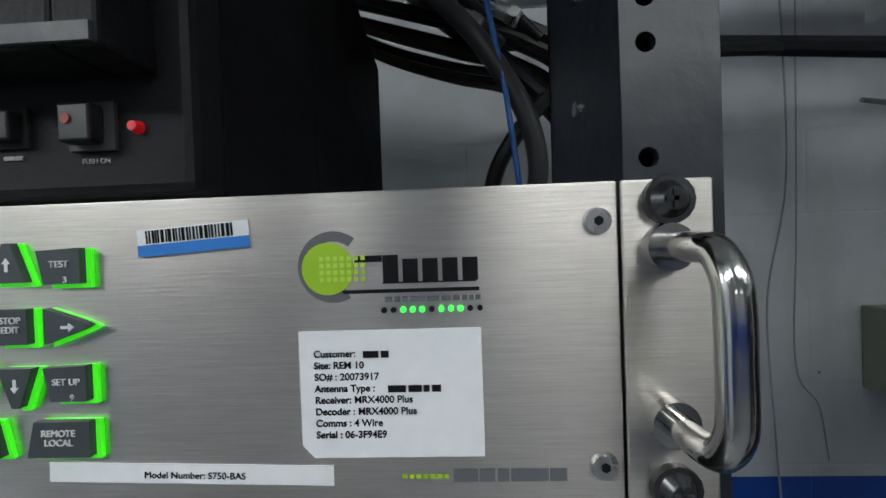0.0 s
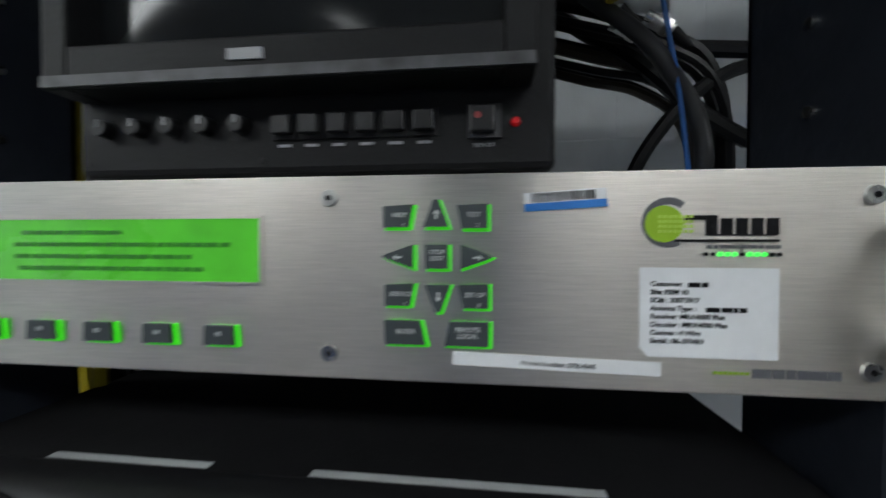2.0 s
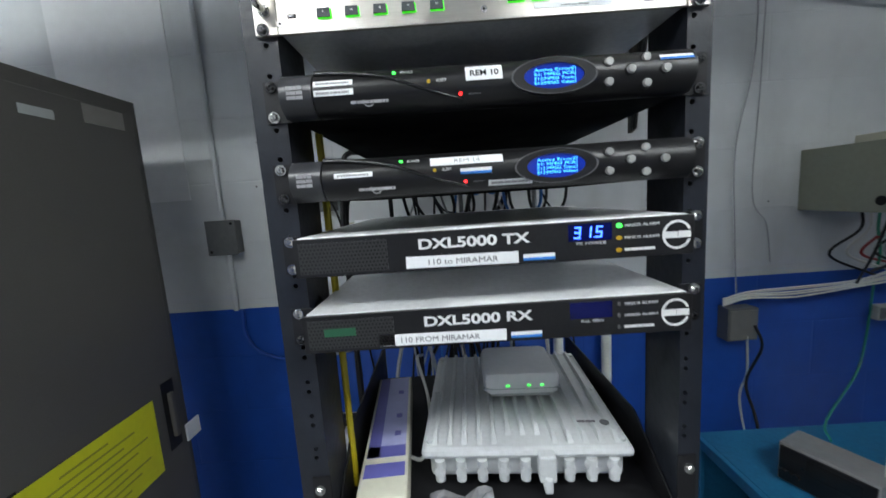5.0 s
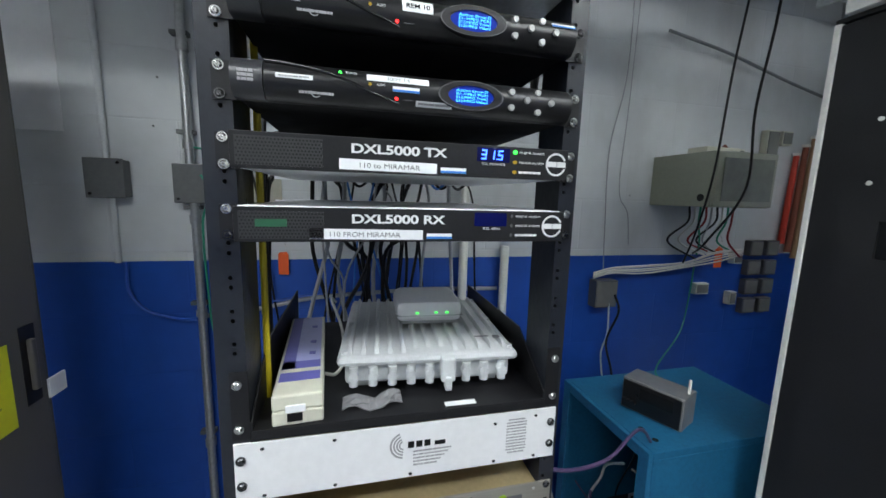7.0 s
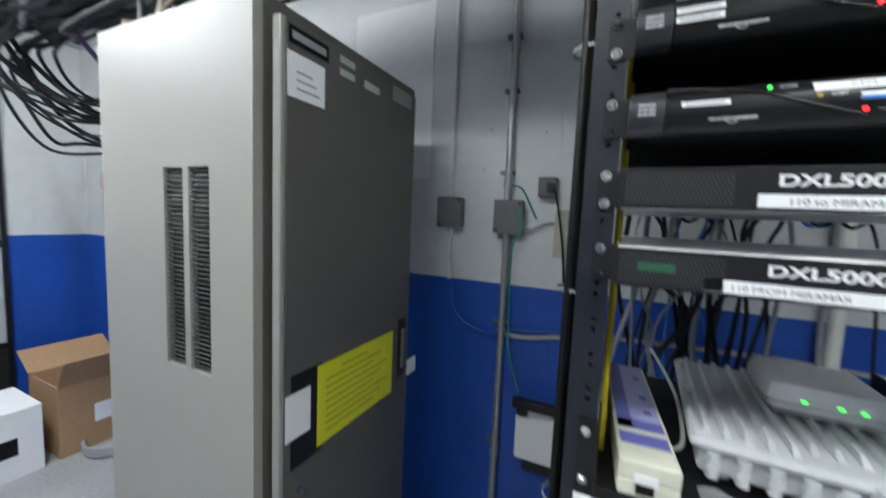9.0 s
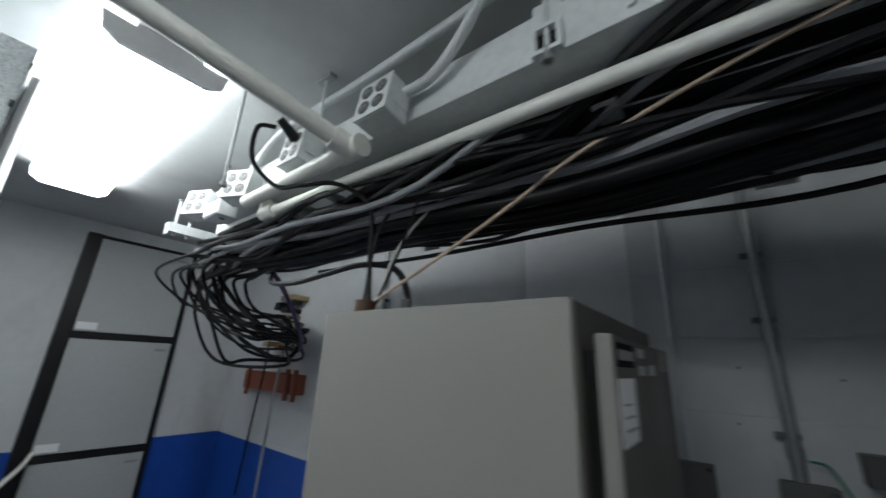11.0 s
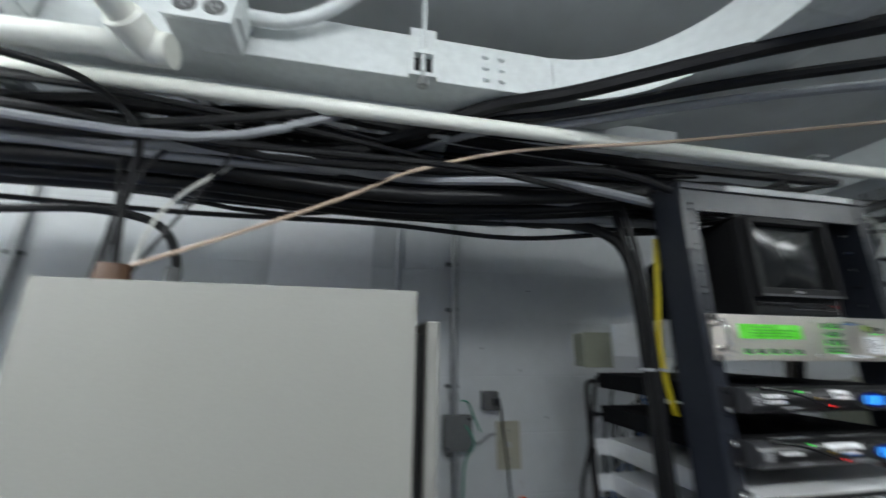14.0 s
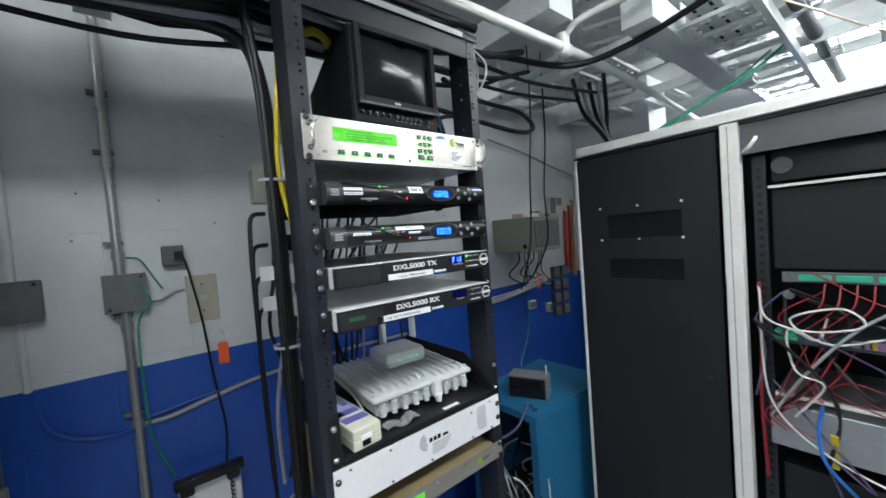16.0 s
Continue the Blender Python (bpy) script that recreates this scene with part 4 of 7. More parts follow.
# ---- picture monitor on the controller ----
def monitor():
    x0, x1, z0, z1 = -0.124, 0.098, 1.7700, 1.980
    m = thing("picture_monitor", "charcoal CRT picture monitor, switched on with a dark screen", "monitor", at=((x0 + x1) / 2, 0, z0))
    inv = Matrix.Translation((-(x0 + x1) / 2, 0, -z0))

    def p(name, bm, material, label="", smooth=False, parent=m):
        bmesh.ops.transform(bm, matrix=inv, verts=bm.verts)
        return part(name, bm, material, parent, label, smooth)

    bm = boxes((x0, x1, 0.0, 0.016, z0 + 0.002, z1), bevel=0.003)
    p("front_case", bm, CHARCOAL)
    p("side_case", boxes((x0 + 0.0015, x1 - 0.0015, 0.0165, 0.10, z0 + 0.003, z1 - 0.0015), bevel=0.002), MATTE)
    bm = bmesh.new()
    a = [bm.verts.new(q) for q in ((x0 + 0.002, 0.10, z0 + 0.004), (x1 - 0.002, 0.10, z0 + 0.004), (x1 - 0.002, 0.10, z1 - 0.002), (x0 + 0.002, 0.10, z1 - 0.002))]
    b = [bm.verts.new(q) for q in ((x0 + 0.02, 0.30, z0 + 0.004), (x1 - 0.006, 0.30, z0 + 0.004), (x1 - 0.006, 0.30, z1 - 0.03), (x0 + 0.02, 0.30, z1 - 0.05))]
    bm.faces.new(a), bm.faces.new(b)
    for i in range(4):
        j = (i + 1) % 4
        bm.faces.new((a[i], a[j], b[j], b[i]))
    p("rear_case", bm, MATTE)
    p("feet", boxes((x0 + 0.01, x0 + 0.03, 0.01, 0.03, z0, z0 + 0.002), (x1 - 0.03, x1 - 0.01, 0.01, 0.03, z0, z0 + 0.002), (x0 + 0.03, x0 + 0.05, 0.25, 0.27, z0, z0 + 0.004), (x1 - 0.05, x1 - 0.03, 0.25, 0.27, z0, z0 + 0.004)), GASKET)
    bx0, bx1, bz0, bz1 = x0 + 0.004, x1 - 0.010, 1.8060, 1.974
    yb = -0.018
    w = 0.012
    bez = p("bezel", boxes((bx0, bx0 + w, yb, 0.0, bz0, bz1), (bx1 - w, bx1, yb, 0.0, bz0, bz1), (bx0 + w, bx1 - w, yb, 0.0, bz1 - w, bz1), (bx0 + w, bx1 - w, yb, 0.0, bz0, bz0 + 0.018), bevel=0.0012), CHARCOAL)
    worn = mat("worn silver trim", (0.055, 0.056, 0.06), 0.5, 0.2, 90, 0.8, 0.2, 60)
    p("bezel_edge", boxes((bx0 + 0.001, bx1 - 0.001, yb - 0.0012, yb - 0.0001, bz0 + 0.0005, bz0 + 0.0052)), worn, "worn grey lower edge", False, bez)
    p("maker_plate", boxes((-0.034, -0.019, yb - 0.0008, yb - 0.0001, bz0 + 0.0080, bz0 + 0.0125)), PRINTDIM, "", False, bez)
    bm = bmesh.new()
    n = 12
    sx0, sx1, sz0, sz1 = bx0 + w, bx1 - w, bz0 + 0.018, bz1 - w
    grid = [[bm.verts.new((sx0 + (sx1 - sx0) * i / n, -0.003 - 0.010 * (1 - (2 * i / n - 1) ** 2) * (1 - (2 * j / n - 1) ** 2), sz0 + (sz1 - sz0) * j / n)) for i in range(n + 1)] for j in range(n + 1)]
    for j in range(n):
        for i in range(n):
            bm.faces.new((grid[j][i], grid[j][i + 1], grid[j + 1][i + 1], grid[j + 1][i]))
    p("screen", bm, GLASSY, "dark curved screen glass", True)
    for i in range(5):
        x = -0.1075 + i * 0.0168
        k = p("knob", cyl(bmesh.new(), (x, 0, 1.7935), (x, -0.006, 1.7935), 0.0042, 18, 0.0036), PLASTIC, "", True)
        p("pointer", boxes((x - 0.0005, x + 0.0005, -0.0064, -0.0059, 1.7935, 1.7970)), PRINTDIM, "", False, k)
    for i in range(6):
        x = -0.0200 + i * 0.0126
        s = p("switch_well", boxes((x - 0.0055, x + 0.0055, -0.0012, -0.0002, 1.7868, 1.7985)), DARK)
        p("push_switch", boxes((x - 0.0042, x + 0.0042, -0.0050, -0.0012, 1.7885, 1.7968), bevel=0.0006), PLASTIC, "", False, s)
        bars(m, x - 0.003 - (x0 + x1) / 2, x + 0.003 - (x0 + x1) / 2, 1.7835 - z0, 0.0012, -0.0003, PRINTDIM, 90 + i)
    w2 = p("power_well", boxes((0.0615, 0.0755, -0.0015, -0.0002, 1.7850, 1.7990)), mat("grey well", (0.04, 0.04, 0.043), 0.5), "")
    pb = p("power_button", boxes((0.0628, 0.0725, -0.0060, -0.0015, 1.7866, 1.7975), bevel=0.0008), PLASTIC, "", False, w2)
    p("power_mark", cyl(bmesh.new(), (0.0658, -0.0061, 1.7930), (0.0658, -0.0064, 1.7930), 0.0014, 10), mat("dull red print", (0.30, 0.03, 0.03), 0.5), "", False, w2)
    p("power_led", cyl(bmesh.new(), (0.0815, 0, 1.7915), (0.0815, -0.0025, 1.7915), 0.0020, 14, 0.0014), mat("dim red led", (0.55, 0.01, 0.015), 0.3, 0, 60, 0.05, 0, emit=0.25), "red power light", True)
    text("PUSH ON", 0.0640 - (x0 + x1) / 2, 1.7815 - z0, 0.0022, -0.0003, PRINTDIM, m, width=0.0085)
    for x in (-0.119, -0.031):
        p("case_screw", cyl(bmesh.new(), (x, 0, 1.778), (x, -0.0006, 1.778), 0.0014, 10), DARK)
    return m


monitor()


# ---- equipment shelf and what lies on it ----
SH = T - 16 * U + 0.017


def shelf():
    s = thing("rack_shelf", "black steel equipment shelf with raised sides, bolted in the rack", "shelf", at=(0, 0, SH))
    part("tray", boxes((-0.2185, 0.2185, -0.004, 0.42, -0.003, 0.0), (-0.2185, 0.2185, -0.004, -0.001, -0.015, -0.003), bevel=0.0006), BLACK, s)
    for k in (-1, 1):
        bm = bmesh.new()
        o = [(-0.003, 0.0), (0.42, 0.0), (0.42, 0.085), (0.10, 0.085), (-0.003, 0.012)]
        a = [bm.verts.new((k * 0.2185, y, z)) for y, z in o]
        b = [bm.verts.new((k * 0.2160, y, z)) for y, z in o]
        bm.faces.new(a), bm.faces.new(b[::-1])
        for i in range(5):
            bm.faces.new((a[i], b[i], b[(i + 1) % 5], a[(i + 1) % 5]))
        part("side", bm, BLACK, s)
        ear = part("ear", boxes((*sorted((k * 0.2190, k * 0.2413)), -0.003, -0.0004, -0.012, 0.085)), BLACK, s)
        for z in (0.004, 0.0675):
            bolt(k * 0.2325, z, SCREW, ear, -0.003)
    for x0, x1, y in ((0.055, 0.105, 0.004),):
        part("shelf_label", box(bmesh.new(), x0, x1, y, y + 0.012, 0.0002, 0.0006, 0), LABEL, s, "small white label strip")
    return s


shelf()


def outdoor_radio():
    r = thing("outdoor_radio", "pale grey cast radio with long cooling fins on the shelf", "radio", at=(0.052, 0.215, SH))
    r.rotation_euler = (0, 0, radians(-4))
    w, d = 0.152, 0.160
    body = part("casting", boxes((-w, w, -d, d, 0.046, 0.062), bevel=0.008), CASTING, r)
    part("lower_case", boxes((-w + 0.012, w - 0.012, -d + 0.012, d - 0.012, 0.012, 0.046), bevel=0.006), CASTING, r)
    part("foot", boxes((-w + 0.03, -w + 0.05, -d + 0.03, d - 0.03, 0, 0.012)), CASTING, r)
    part("foot", boxes((w - 0.05, w - 0.03, -d + 0.03, d - 0.03, 0, 0.012)), CASTING, r)
    for i in range(13):
        x = -0.132 + i * 0.022
        cut = 0.02 if i in (5, 6, 7) else 0.0
        bm = bmesh.new()
        o = [(-d + 0.012 + cut, 0.0618), (d - 0.010, 0.0618), (d - 0.012, 0.0705), (-d + 0.030 + cut, 0.0705)]
        a = [bm.verts.new((x - 0.0045, y, z)) for y, z in o[:2]] + [bm.verts.new((x - 0.0022, y, z)) for y, z in o[2:]]
        b = [bm.verts.new((x + 0.0045, y, z)) for y, z in o[:2]] + [bm.verts.new((x + 0.0022, y, z)) for y, z in o[2:]]
        bm.faces.new(a), bm.faces.new(b[::-1])
        for k in range(4):
            bm.faces.new((a[k], b[k], b[(k + 1) % 4], a[(k + 1) % 4]))
        part("fin", bm, CASTING, body)
    for i in range(9):
        x = -0.125 + i * 0.031
        bm = cyl(bmesh.new(), (x, -d - 0.003, 0.030), (x, -d + 0.02, 0.030), 0.008, 12)
        cyl(bm, (x, -d + 0.004, 0.046), (x, -d + 0.004, 0.014), 0.0075, 12)
        part("boss", bm, CASTING, r, "", True)
    part("latch", boxes((0.016, 0.040, -d - 0.014, -d + 0.01, 0.020, 0.060), (0.022, 0.034, -d - 0.018, -d, 0.006, 0.030), bevel=0.003), CASTING, r)
    part("badge", plate(bmesh.new(), oval(0.125, 0.0, 0.007, 0.007, 16), 0, 0.0008), INKGREY, r).matrix_basis = pose(0, -0.112, 0.0712, -90)
    bars(r, 0.085, 0.112, 0.0, 0.005, 0, INKGREY, 101).matrix_basis = pose(0, -0.112, 0.0712, -90)
    # corner bolts
    for x in (-0.14, 0.14):
        for y in (-0.14, 0.0, 0.14):
            part("corner_bolt", cyl(bmesh.new(), (x, y, 0.062), (x, y, 0.067), 0.006, 8), CASTING, r)
    return r


outdoor_radio()


def puck():
    p = thing("network_puck", "small rounded white network box with green lights on the cast radio", "network box", at=(0.065, 0.235, SH + 0.0705))
    p.rotation_euler = (0, 0, radians(-3))
    part("shell", boxes((-0.066, 0.066, -0.062, 0.062, 0.004, 0.048), bevel=0.014), WHITEP, p, "", True)
    part("base", boxes((-0.054, 0.054, -0.052, 0.052, 0, 0.005)), PANELGREY, p)
    part("seam", boxes((-0.0663, 0.0663, -0.0623, 0.0623, 0.018, 0.0195), bevel=0.0), PANELGREY, p)
    for x in (-0.025, 0.012, 0.034):
        part("status_light", boxes((x - 0.003, x + 0.003, -0.0632, -0.0615, 0.0235, 0.026)), LEDGREEN, p)
    return p


puck()


def modem_box():
    b = thing("coupler_box", "long ivory plastic box with violet printed lid, lying on the shelf", "electronics box", at=(-0.170, 0.165, SH))
    b.rotation_euler = (0, 0, radians(4))
    part("lower_shell", boxes((-0.034, 0.034, -0.165, 0.165, 0, 0.022), bevel=0.003), IVORY, b)
    lid = part("lid", boxes((-0.034, 0.034, -0.165, 0.165, 0.0224, 0.045), bevel=0.003), IVORY, b)
    part("lid_print", boxes((-0.029, 0.029, -0.085, 0.160, 0.0452, 0.0456)), PALEVIOLET, lid)
    part("violet_band", boxes((-0.029, -0.010, -0.085, 0.160, 0.0457, 0.0460), (-0.029, 0.029, -0.085, -0.060, 0.0457, 0.0460), (-0.029, 0.029, -0.125, -0.098, 0.0452, 0.0458)), VIOLET, lid)
    for y in (0.10, 0.02, -0.03):
        part("knob_mark", boxes((0.010, 0.020, y - 0.006, y + 0.006, 0.0457, 0.0462)), VIOLET, lid)
    part("port", boxes((-0.014, 0.006, -0.1662, -0.1648, 0.006, 0.018)), INK, b)
    part("serial_label", boxes((-0.016, 0.010, -0.1664, -0.1649, 0.0195, 0.030)), LABEL, b)
    bm = tube(bmesh.new(), [(0.034, -0.05, 0.015), (0.052, -0.055, 0.014), (0.066, -0.02, 0.02), (0.068, 0.06, 0.05), (0.05, 0.17, 0.08), (0.06, 0.26, 0.05)], 0.003, 8)
    part("lead", bm, WCABLE, b, "", True)
    return b


modem_box()
bag = thing("plastic_bag", "crumpled clear plastic bag on the shelf", "bag", at=(-0.055, 0.035, SH))
bm = bmesh.new()
rng = random.Random(12)
grid = [[bm.verts.new((-0.045 + 0.09 * i / 9, -0.017 + 0.034 * j / 4 + 0.006 * math.sin(i), 0.002 + rng.uniform(0, 0.007))) for i in range(10)] for j in range(5)]
for j in range(4):
    for i in range(9):
        bm.faces.new((grid[j][i], grid[j][i + 1], grid[j + 1][i + 1], grid[j + 1][i]))
ex = bmesh.ops.extrude_face_region(bm, geom=list(bm.faces))
bmesh.ops.translate(bm, vec=(0, 0, -0.002), verts=[v for v in ex["geom"] if isinstance(v, bmesh.types.BMVert)])
part("film", bm, mat("grey clear film", (0.22, 0.22, 0.23), 0.15, 0, 60, 0.2, 0.2), bag)


# ---- tall cabinet beside the rack ----
def tall_cabinet():
    x0, x1, y0, y1, z1 = -1.325, -0.807, -0.030, 0.53, 1.787
    c = thing("power_cabinet", "tall metal cabinet, beige on its lit louvred front, taupe on its shaded side, door ajar", "cabinet", at=((x0 + x1) / 2, (y0 + y1) / 2, 0))
    ox, oy = (x0 + x1) / 2, (y0 + y1) / 2
    inv = Matrix.Translation((-ox, -oy, 0))

    def p(name, bm, material, parent=c, label=""):
        bmesh.ops.transform(bm, matrix=inv, verts=bm.verts)
        return part(name, bm, material, parent, label)

    # shaded tone on body and door, lit tone on faces towards the aisle
    p("body", boxes((x0 + 0.001, x1, y0 + 0.021, y1, 0.05, z1 - 0.001), bevel=0.002), TAUPE_SHADED)
    gl = [(-1.079, -1.013), (-0.995, -0.929)]
    g0, g1 = 1.063, 1.481
    bm = bmesh.new()
    cx, cz = (x0, *gl[0], *gl[1], x1), (0.05, g0, g1, z1)
    vs = {(a, b): bm.verts.new((x, y0, z)) for a, x in enumerate(cx) for b, z in enumerate(cz)}
    fs = [bm.faces.new((vs[a, b], vs[a + 1, b], vs[a + 1, b + 1], vs[a, b + 1])) for a in range(5) for b in range(3) if not (a in (1, 3) and b == 1)]
    ex = bmesh.ops.extrude_face_region(bm, geom=fs)
    bmesh.ops.translate(bm, vec=(0, 0.02, 0), verts=[v for v in ex["geom"] if isinstance(v, bmesh.types.BMVert)])
    fp = p("front_panel", bm, BEIGE_LIT, c, "enamelled front panel in the lit beige tone")
    p("plinth", boxes((x0 + 0.02, x1 - 0.02, y0 + 0.03, y1 - 0.02, 0, 0.05)), BLACK)
    for a, b in gl:
        gr = p("grille", boxes((a, b, y0 + 0.016, y0 + 0.019, g0, g1)), DARK, c, "dark louvred grille")
        first = None
        n = 42
        for i in range(n):
            z = g0 + 0.004 + (g1 - g0 - 0.008) * (i + 0.5) / n
            if first is None:
                bm = bmesh.new()
                box(bm, a - ox, b - ox, -0.0048, 0.0048, -0.0007, 0.0007)
                bmesh.ops.transform(bm, matrix=Matrix.Rotation(radians(-28), 4, "X"), verts=bm.verts)
                first = part("slat", bm, mat("grille slat enamel", (0.09, 0.088, 0.082), 0.5), gr)
            else:
                first = first.copy()
                scene.collection.objects.link(first)
                first.parent = gr
            first.location = (0, y0 + 0.008 - oy, z)
    dx0, dx1, dz = -0.787, -0.766, 1.742
    p("gasket", boxes((x1, dx0, 0.02, 0.455, 0.10, dz - 0.02)), GASKET)
    door = p("door", boxes((dx0, dx1, 0.006, 0.466, 0.08, dz), bevel=0.002), TAUPE_SHADED, c, "door in the shaded taupe tone, slightly ajar")
    p("door_edge", boxes((dx0 + 0.0005, dx1 - 0.0005, -0.007, 0.0055, 0.08, dz), bevel=0.003), BEIGE_LIT, door, "door edge in the lit beige tone")
    X = dx1 + 0.0003

    def sheet(name, a, b, z0_, z1_, material, label="", lift=0.0, parent=door):
        return p(name, boxes((X + lift, X + lift + 0.0008, a, b, z0_, z1_)), material, parent, label)

    sheet("name_plate", 0.010, 0.110, 1.702, 1.733, INK, "black name plate")
    sheet("plate_bar", 0.018, 0.102, 1.711, 1.724, PRINTDIM, "", 0.0009)
    sheet("paper_notice", 0.008, 0.100, 1.609, 1.688, LABEL, "white paper notice with handwriting")
    for i, z in enumerate((1.655, 1.640, 1.625)):
        sheet("scribble", 0.028, 0.066 + 0.01 * i, z, z + 0.0022, INKGREY, "", 0.0009)
    sheet("small_label", 0.144, 0.192, 1.718, 1.732, PANELGREY, "faded paper label")
    sheet("small_label", 0.144, 0.192, 1.692, 1.706, PANELGREY, "faded paper label")
    sheet("small_label", 0.227, 0.286, 1.692, 1.709, PANELGREY, "faded paper label")
    sheet("metal_plate", 0.345, 0.440, 1.700, 1.738, mat("pale taupe plate", (0.24, 0.23, 0.21), 0.4), "pale blank plate")
    sheet("backing_board", 0.020, 0.105, 0.885, 1.082, BLACK, "black backing board")
    yn = sheet("yellow_notice", 0.090, 0.380, 0.897, 1.077, YELLOW, "yellow laminated notice", 0.0012)
    for i in range(9):
        sheet("notice_line", 0.115 if i else 0.165, 0.350 - 0.03 * (i % 3) if i else 0.26, 1.052 - i * 0.0165, 1.056 - i * 0.0165, mat("faded ink", (0.30, 0.31, 0.03), 0.5), "", 0.0021)
    tw = p("torn_paper", box(bmesh.new(), X + 0.0015, X + 0.0025, 0.005, 0.070, 0.950, 1.045, 0, None), LABEL, door, "white paper slip")
    p("handle_well", boxes((X, X + 0.0012, 0.410, 0.448, 0.925, 1.100)), BLACK, door, "dark recessed handle")
    hb = p("handle", boxes((X + 0.0013, X + 0.012, 0.422, 0.436, 0.955, 1.070), bevel=0.003), TAUPE_SHADED, door)
    p("key_lock", cyl(bmesh.new(), (X, 0.042, 0.835), (X + 0.010, 0.042, 0.835), 0.007, 14), CHROME, door)
    p("torn_tag", box(bmesh.new(), X + 0.001, X + 0.006, 0.462, 0.510, 0.915, 0.960, 0, None), LABEL, door)
    return c


tall_cabinet()

# orange grommet and cables that enter the cabinet's top
gm = thing("cable_grommet", "orange-brown cable grommet on the cabinet top", "grommet", at=(-1.255, 0.010, 1.787))
part("collar", cyl(bmesh.new(), (0, 0, -0.001), (0, 0, 0.028), 0.024, 20, 0.020), mat("orange-brown rubber", (0.07, 0.032, 0.014), 0.6), gm, "", True)


# ---- scuffed cabinet across the aisle ----
sc = thing("scuffed_cabinet", "tall scuffed grey metal cabinet with chipped paint along its edges", "cabinet", at=(-2.0, -0.888, 0))
part("body", boxes((-0.40, 0.40, -0.345, 0.345, 0.0, 2.225), bevel=0.006), SCUFFED, sc)
part("door", boxes((-0.385, 0.375, 0.347, 0.360, 0.06, 2.18), bevel=0.003), WHITEP, sc, "white door front")
part("door_rod", cyl(bmesh.new(), (0.30, 0.368, 0.4), (0.30, 0.368, 1.95), 0.006, 10), ALUM, sc, "", True)
part("hinge", boxes((0.372, 0.392, 0.350, 0.374, 1.75, 1.83), bevel=0.003), ALUM, sc)
part("hinge", boxes((0.372, 0.392, 0.350, 0.374, 0.95, 1.03), bevel=0.003), ALUM, sc)
rng = random.Random(12)
chips, z = [], 0.1
while z < 2.19:
    h_, w_ = rng.uniform(0.004, 0.03), rng.choice((0.0015, 0.002, 0.003, 0.004, 0.008))
    chips.append((0.3990, 0.4006, 0.3460 - w_, 0.3452, z, min(2.20, z + h_)))
    z += h_ + 0.0002
part("chipped_edge", boxes(*chips), mat("dark chipped steel", (0.05, 0.05, 0.05), 0.5, 0.4, 60, 0.8, 0.4, 30), sc)


# ---- wall fittings ----
YW = NORTH


def run(name, pts, r, material, label, category, group="", seg=8, n=6):
    """One cable or pipe as a thing of its own."""
    bm = tube(bmesh.new(), [Vector(q) - Vector(pts[0]) for q in pts], r, seg, n)
    ob = part(name, bm, material, None, "", True)
    ob.location = pts[0]
    return tagged(ob, label, category, group)


def junction_box(x0, x1, z0, z1):
    b = thing("junction_box", "grey painted steel junction box on the wall", "junction box", "junction boxes", ((x0 + x1) / 2, YW, (z0 + z1) / 2))
    w, h = (x1 - x0) / 2, (z1 - z0) / 2
    part("body", boxes((-w + 0.003, w - 0.003, -0.040, -0.001, -h + 0.003, h - 0.003), bevel=0.003), BOXGREY, b)
    part("cover", boxes((-w, w, -0.0445, -0.0402, -h, h), bevel=0.002), BOXGREY, b)
    for x, z in ((w - 0.012, h - 0.012), (-w + 0.012, -h + 0.012)):
        part("cover_screw", cyl(bmesh.new(), (x, -0.0445, z), (x, -0.047, z), 0.004, 12), BOLT, b, "", True)
    return b


junction_box(-0.826, -0.728, 1.365, 1.478)
junction_box(-0.606, -0.503, 1.355, 1.471)


def conduit(x, z0, z1, r, material, rings=(), y=YW - 0.022, label="galvanized conduit strapped to the wall"):
    c = thing("conduit", label, "conduit", "wall conduits", (x, y, z0))
    part("tube", cyl(bmesh.new(), (0, 0, 0), (0, 0, z1 - z0), r, 16), material, c, "", True)
    for z in rings:
        part("coupling", cyl(bmesh.new(), (0, 0, z - z0 - 0.014), (0, 0, z - z0 + 0.014), r * 1.28, 16), material, c, "", True)
        part("strap", boxes((-r - 0.018, r + 0.004, -0.002, YW - y, z - z0 + 0.03, z - z0 + 0.042)), BOXGREY, c)
    return c


conduit(-0.565, 1.471, TOP, 0.0125, CONDUIT, (1.53, 1.807, 1.985))
conduit(-0.560, 0.05, 1.355, 0.0125, CONDUIT, (1.305, 1.0, 0.55))
conduit(-0.785, 1.478, TOP, 0.0085, WALL_WHITE, (), YW - 0.012, "thin white painted conduit on the wall")
conduit(-0.780, 1.17, 1.365, 0.0085, WALL_WHITE, (), YW - 0.012, "thin white painted conduit on the wall")
conduit(-2.02, 1.0, TOP, 0.011, CONDUIT, (1.25, 1.55, 1.95), label="galvanized conduit strapped to the wall")
run("wall_cable", [(-0.760, YW - 0.012, 1.170), (-0.759, YW - 0.014, 1.080), (-0.714, YW - 0.014, 1.015), (-0.634, YW - 0.014, 0.985), (-0.569, YW - 0.04, 0.990)], 0.0055, WALL_BLUE, "blue painted cable along the wall", "cable")
